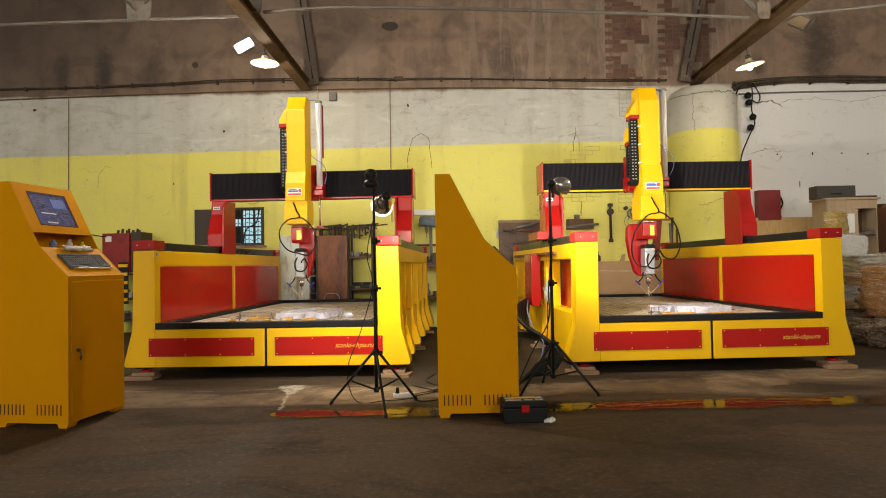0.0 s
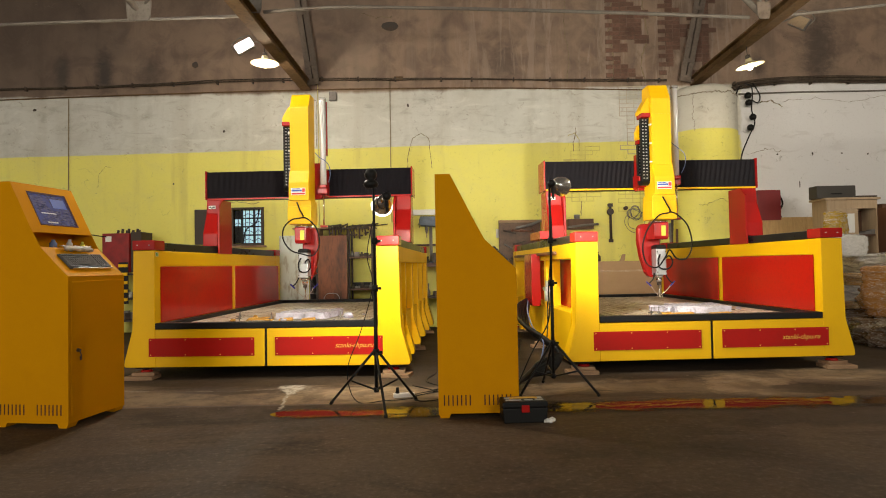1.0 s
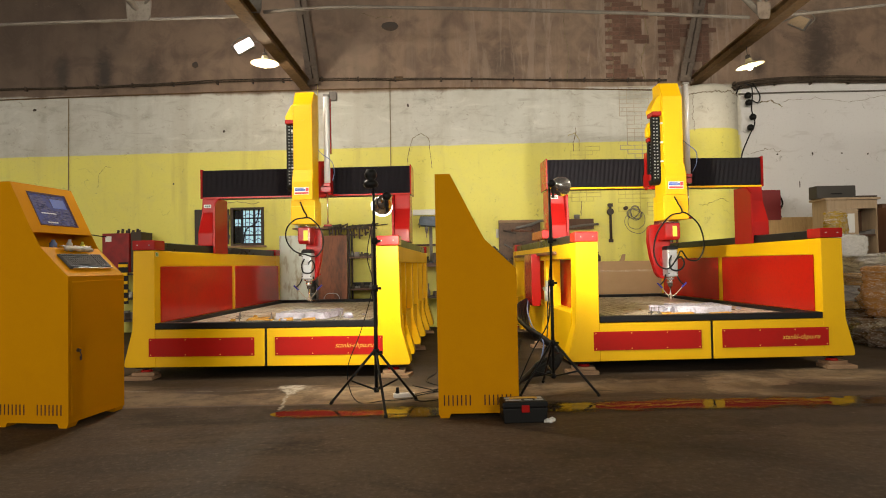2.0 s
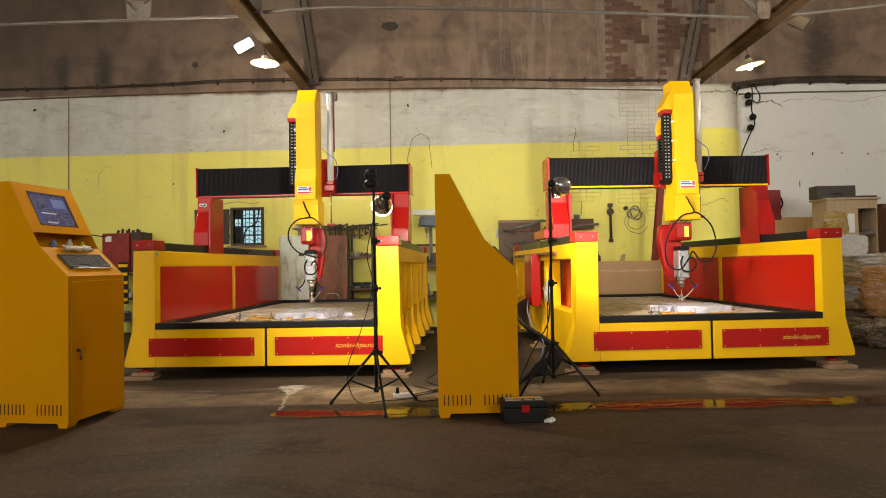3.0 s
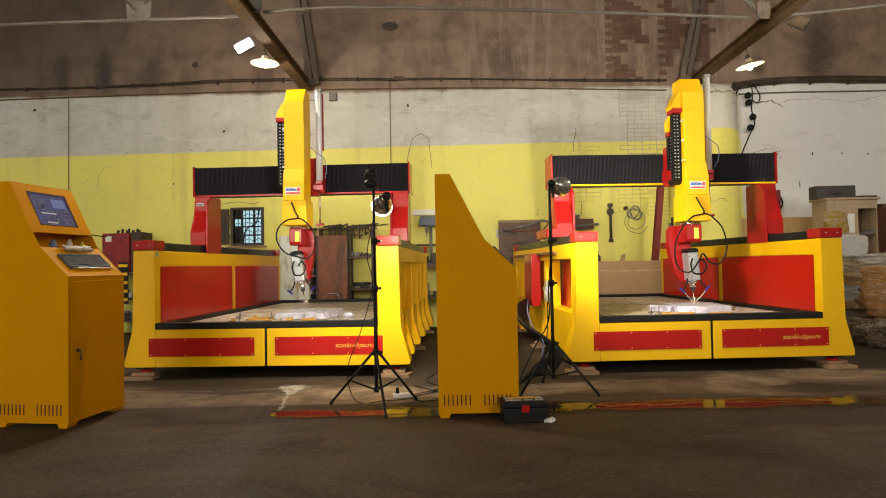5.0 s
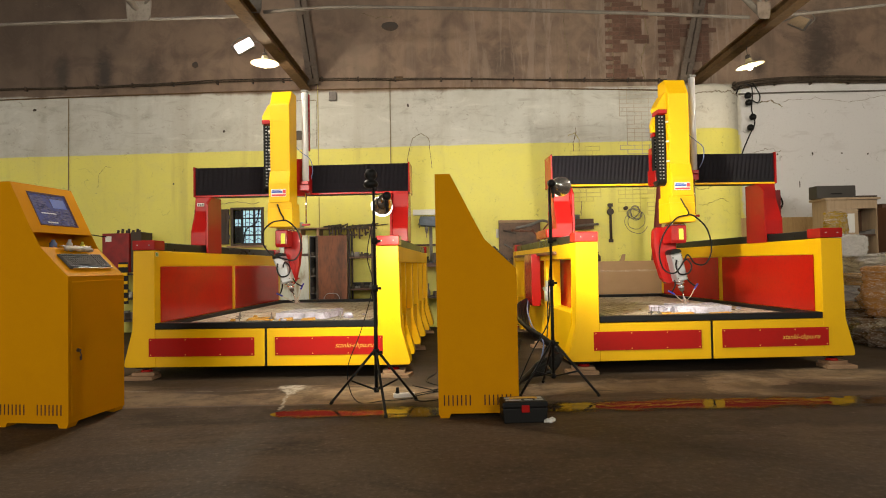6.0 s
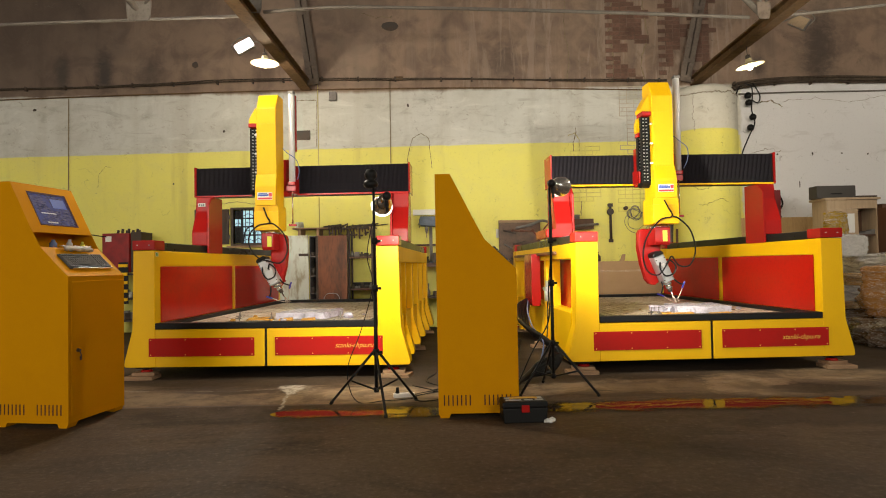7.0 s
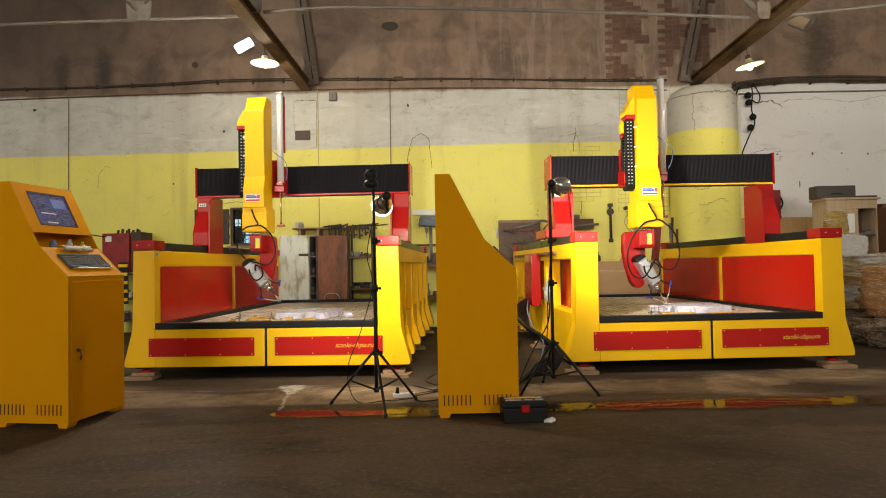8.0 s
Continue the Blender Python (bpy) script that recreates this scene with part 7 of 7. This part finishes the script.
def film_mat(name, colour, amount):
    """Crinkled stretch film over what it wraps."""
    m, nt, b = nodes_of(name)
    v = coords(nt)
    w = coords(nt, (1.0, 1.0, 3.5))
    n1, n2 = noise_of(nt, w, 3.5, 4, 0.6, 1.6), noise_of(nt, w, 13.0, 3, 0.6, 2.5)
    col = mixc(nt, math2(nt, "MULTIPLY", ramp(nt, n1, 0.42, 0.62), amount), colour, (0.55, 0.52, 0.47))
    col = mixc(nt, math2(nt, "MULTIPLY", ramp(nt, n2, 0.54, 0.66), 0.5), col, (0.84, 0.83, 0.81))
    link(nt, col, b.inputs["Base Color"])
    b.inputs["Roughness"].default_value = 0.16
    b.inputs["Coat Weight"].default_value = 1.0
    b.inputs["Coat Roughness"].default_value = 0.08
    n3 = noise_of(nt, w, 34.0, 4, 0.65, 3.0)
    bump_to(nt, b, math2(nt, "ADD", math2(nt, "ADD", n2, n1), math2(nt, "MULTIPLY", n3, 0.4)), 1.0, 0.035)
    return m


M_FILM_W, M_FILM_T, M_FILM_D = film_mat("white_stretch_film", (0.84, 0.82, 0.80), 0.2), film_mat("tan_stretch_film", (0.66, 0.40, 0.16), 0.3), film_mat("dark_stretch_film", (0.16, 0.095, 0.05), 0.35)
M_FILM_Y = film_mat("yellow_wrap", (0.55, 0.34, 0.03), 0.4)
M_FILM_O = film_mat("orange_brown_wrap", (0.46, 0.21, 0.05), 0.22)


def bundle(x, y, z, sx, sy, sz, mat, seed, label):
    """A lumpy package: a rounded block pushed in and out."""
    bm = B()
    bmesh.ops.create_icosphere(bm, subdivisions=5, radius=1.0)
    for v in bm.verts:
        c = v.co.copy()
        k = max(abs(c.x), abs(c.y), abs(c.z)) ** 0.72
        c = c / k
        c *= 1 + 0.09 * noise.noise(c * 1.9 + Vector((seed, 0, 0))) + 0.08 * noise.noise(c * 4.5 + Vector((0, seed, 0))) + 0.05 * noise.noise(c * 11 + Vector((0, 0, seed)))
        fold = Vector((c.x * 3.2, c.y * 3.2, c.z * 7.0)) + Vector((seed, 3, 1))
        c *= 1 + 0.045 * (0.4 - abs(noise.noise(fold + 1.2 * noise.noise_vector(fold * 0.6)))) + 0.03 * (0.4 - abs(noise.noise(fold * 2.7)))
        c.z = max(c.z, -0.93)
        v.co = (c.x * sx, c.y * sy, (c.z + 0.93) * sz / 1.9)
    for fc in bm.faces:
        fc.smooth = True
    return thing("wrapped_package", label, "bundle", bm, mat, pose(x, y, z, 0, 0, seed * 17), group="wrapped bundles")


bundle(5.78, 7.55, 0.0, 0.56, 0.45, 0.36, M_FILM_D, 1.0, "dark lumpy package in clear stretch film")
bundle(5.86, 7.55, 0.345, 0.58, 0.42, 0.66, M_FILM_O, 8.0, "orange-brown round package in glossy stretch film")
bundle(6.20, 8.5, 0.0, 0.98, 0.50, 0.45, M_FILM_D, 2.0, "dark lumpy package in clear stretch film")
bundle(6.02, 8.5, 0.43, 0.80, 0.50, 0.10, M_FILM_T, 11.0, "thin tan package in crinkled stretch film")
bundle(6.02, 8.5, 0.525, 0.78, 0.50, 0.23, M_FILM_W, 3.0, "flat white package in crinkled stretch film")
bundle(5.98, 8.5, 0.74, 0.80, 0.50, 0.17, M_FILM_T, 4.0, "flat tan package in crinkled stretch film")
bundle(6.22, 8.5, 0.895, 1.05, 0.52, 0.26, M_FILM_W, 5.0, "flat white package in crinkled stretch film")
bundle(5.64, 8.50, 1.12, 0.13, 0.24, 0.30, M_FILM_W, 6.0, "crumpled white package on top of the stack")
bundle(5.56, 8.62, 1.395, 0.10, 0.16, 0.36, M_FILM_Y, 7.0, "yellow wrapped roll on top of the stack")
bundle(7.5, 8.2, 0.0, 0.6, 0.6, 0.85, M_FILM_W, 9.0, "white package in crinkled stretch film")

# ---------------------------------------------------------------- air service and hoses of the second router
bm = B()
box(bm, -1.47, -1.355, 1.80, 2.30, 0.56, 1.22, 0.006)
part("cable_box", bm, M_RED, router_e["root"], "red cable box on the side frame")
bm = B()
box(bm, -1.46, -1.34, 1.10, 1.75, 1.394, 1.49, 0.006)
part("motor_cover", bm, M_RED, router_e["gantry"], "red motor cover").location = (0, -1.36, 0)
bm = B()
box(bm, -1.40, -1.352, 0.85, 3.7, 1.20, 1.235, 0.004)
part("chain_tray", bm, M_RUST, router_e["root"], "rusty red cable tray")
bm = B()
rod(bm, (-1.41, 1.12, 0.66), (-1.41, 1.12, 0.80), 0.035, seg=12)
rod(bm, (-1.41, 1.12, 0.80), (-1.41, 1.12, 0.90), 0.022, seg=10)
rod(bm, (-1.41, 1.02, 0.80), (-1.41, 1.26, 0.80), 0.028, seg=10)
reg = part("air_regulator", bm, M_ALU, router_e["root"], "silver air regulator")
bm = B()
tube(bm, [(-1.41, 1.12, 0.66), (-1.42, 1.1, 0.4), (-1.45, 1.05, 0.15), (-1.5, 0.95, 0.02)], 0.008, 6)
part("air_hose", bm, M_RUBBER, router_e["root"])
for k in range(5):
    o = 0.028 * k
    wire("hose", "thick black hose looping from the router to the floor", [(1.10 + o * 0.4, 8.2, 0.62), (0.92 + o, 7.6, 0.58 - o), (0.86 + o, 6.9, 0.45 - o), (1.02 + o, 6.2, 0.34 - o), (1.12, 5.95, 0.22), (1.02 - o, 5.85, 0.08 + 0.02 * k), (0.80, 5.75, 0.05 + 0.01 * k), (0.58, 5.4 - o, 0.03), (0.50, 5.1 - o, 0.03)], 0.022, M_RUBBER, "hose", 8)
wire("hose", "thin blue air hose beside the router", [(1.1, 8.0, 0.62), (0.98, 7.2, 0.55), (0.95, 6.6, 0.42), (1.0, 6.2, 0.3), (0.9, 6.0, 0.012)], 0.008, M_HOSE, "hose")
for j, pts in enumerate(([(-0.30, 5.6, 0.01), (-0.05, 5.3, 0.01), (0.0, 5.05, 0.01), (-0.2, 4.95, 0.01), (-0.25, 5.15, 0.01), (0.05, 5.4, 0.01), (0.2, 5.6, 0.01)],
                         [(-0.1, 6.2, 0.01), (-0.18, 5.8, 0.01), (-0.02, 5.5, 0.01), (-0.12, 5.35, 0.01), (0.15, 5.2, 0.01)])):
    wire("floor_cable", "thin black cable snaking over the concrete", pts, 0.005, M_RUBBER)

# ---------------------------------------------------------------- bricks laid bare
def brick_patch(x0, x1, z0, z1, mat, joint, keep, seed, proud, label, whole=1.0):
    """Bricks of one wall patch, each a piece of its own, with the mortar between them as one bed."""
    random.seed(seed)
    sizes = {}
    for ln in (0.25, 0.12):
        bm = B()
        box(bm, -ln / 2, ln / 2, -proud, 0.02, -0.0325, 0.0325, 0.005)
        sizes[ln] = mesh_of("brick", bm, mat)
    bed = B()
    row, z = 0, z0
    while z < z1:
        x = x0 - (0.13 if row % 2 else 0.0)
        while x < x1:
            ln = 0.25 if random.random() < 0.25 else 0.12
            if keep(x + ln / 2, z) and random.random() < whole:
                ob = new("brick", sizes[ln])
                ob.parent = wall_north
                ob.location = (x + ln / 2, WALL_Y - random.uniform(-0.002, 0.004), z + random.uniform(-0.003, 0.003))
                ob.rotation_euler = (0, radians(random.uniform(-0.8, 0.8)), 0)
                box(bed, x - 0.012, x + ln + 0.012, WALL_Y - 0.003 - random.uniform(0, 0.0015), WALL_Y + 0.01, z - 0.044, z + 0.044)
            x += ln + 0.012
        z += 0.0765
        row += 1
    tagged(part("mortar", bed, joint, wall_north, label), kind="stuff")


M_BRICKBED = surf("crumbling_brown_mortar", (0.170, 0.108, 0.076), 0.9, dirt=(0.080, 0.048, 0.036), amount=0.9, big=5, fine=30, bump=0.4, world_space=True)
M_YMORTAR = surf("yellowed_mortar", (0.64, 0.56, 0.15), 0.8, dirt=(0.40, 0.32, 0.10), amount=0.8, big=4, world_space=True)
M_MORTAR = surf("grey_mortar", (0.46, 0.415, 0.34), 0.8, dirt=(0.24, 0.19, 0.14), amount=0.6, world_space=True)
brick_patch(3.25, 4.15, 3.02, 4.25, M_WALL, M_MORTAR, lambda x, z: (3.24 if z > 3.72 else 3.42) + 0.12 * noise.noise((z * 3, 1, 0)) < x < (4.2 if z > 3.8 else 3.95) + 0.12 * noise.noise((z * 4, 2, 0)), 21, 0.010, "grey mortar where plaster has come off")
brick_patch(2.35, 2.72, 2.25, 3.2, M_WALL, M_YMORTAR, lambda x, z: noise.noise((x * 4, z * 4, 3)) > -0.15, 33, 0.006, "painted mortar where plaster has come off")
brick_patch(3.32, 4.02, 1.98, 2.50, M_WALL, M_YMORTAR, lambda x, z: noise.noise((x * 4, z * 4, 6)) > -0.2, 34, 0.006, "painted mortar where plaster has come off")
brick_patch(3.16, 3.68, 4.42, 6.1, M_BRICK, M_BRICKBED, lambda x, z: noise.noise((x * 3, z * 1.6, 5)) > -0.20 + 0.25 * noise.noise((x * 9, z * 9, 1)), 22, 0.007, "brown mortar of the bare brick pier", 0.93)
brick_patch(4.12, 4.88, 4.45, 6.1, M_BRICK, M_BRICKBED, lambda x, z: noise.noise((x * 3, z * 1.6, 8)) > -0.10 + 0.25 * noise.noise((x * 9, z * 9, 2)), 23, 0.007, "brown mortar of the bare brick pier", 0.93)


# ---------------------------------------------------------------- movement
# seconds, gantry y, carriage x, column z, tilt of the spindle
PATH_W = [(0.0, 1.850, -0.069, 0.043, 0.0),
          (0.5, 1.780, -0.026, 0.036, 0.0),
          (1.0, 1.710, 0.014, 0.031, 0.0),
          (1.5, 1.640, 0.056, 0.025, 0.0),
          (3.0, 1.440, 0.165, 0.008, 0.0),
          (3.5, 1.375, 0.204, 0.001, 0.0),
          (3.9, 1.335, 0.230, -0.003, 0.0),
          (4.02, 1.338, 0.210, -0.003, 0.9),
          (4.5, 1.350, 0.130, -0.003, 4.5),
          (6.0, 1.372, -0.119, -0.023, 19.5),
          (6.5, 1.386, -0.206, -0.039, 24.5),
          (7.0, 1.400, -0.289, -0.053, 29.0),
          (7.5, 1.412, -0.366, -0.061, 33.5),
          (8.0, 1.424, -0.438, -0.069, 38.0)]
PATH_E = [(0.0, 1.625, -0.119, 0.005, 0.0),
          (0.5, 1.562, -0.073, 0.000, 0.0),
          (1.0, 1.500, -0.032, -0.006, 0.0),
          (1.5, 1.433, 0.008, -0.015, 0.0),
          (3.0, 1.235, 0.126, -0.034, 0.0),
          (3.5, 1.167, 0.164, -0.043, 0.0),
          (4.0, 1.102, 0.202, -0.051, 0.0),
          (4.5, 1.058, 0.234, -0.057, 0.0),
          (4.62, 1.058, 0.238, -0.058, 0.4),
          (4.8, 1.064, 0.210, -0.060, 2.0),
          (6.0, 1.088, 0.000, -0.070, 13.0),
          (6.5, 1.098, -0.088, -0.077, 18.0),
          (7.0, 1.109, -0.173, -0.086, 22.5),
          (7.5, 1.118, -0.258, -0.100, 27.0),
          (8.0, 1.127, -0.344, -0.116, 31.5)]


def motions():
    for r, rows in ((router_w, PATH_W), (router_e, PATH_E)):
        walk(r["gantry"], [(t, pose(0, y, 0)) for t, y, x, z, a in rows])
        walk(r["carriage"], [(t, pose(x, y - 0.45, 0)) for t, y, x, z, a in rows])
        walk(r["column"], [(t, pose(x, y - 0.45, z)) for t, y, x, z, a in rows])
        walk(r["head"], [(t, pose(x, y - 0.45, z)) for t, y, x, z, a in rows])
        walk(r["spindle"], [(t, pose(x - r["swing"] * math.sin(radians(a)), y - 0.25, 1.14 + z, 0, -a, 0)) for t, y, x, z, a in rows])


motions()
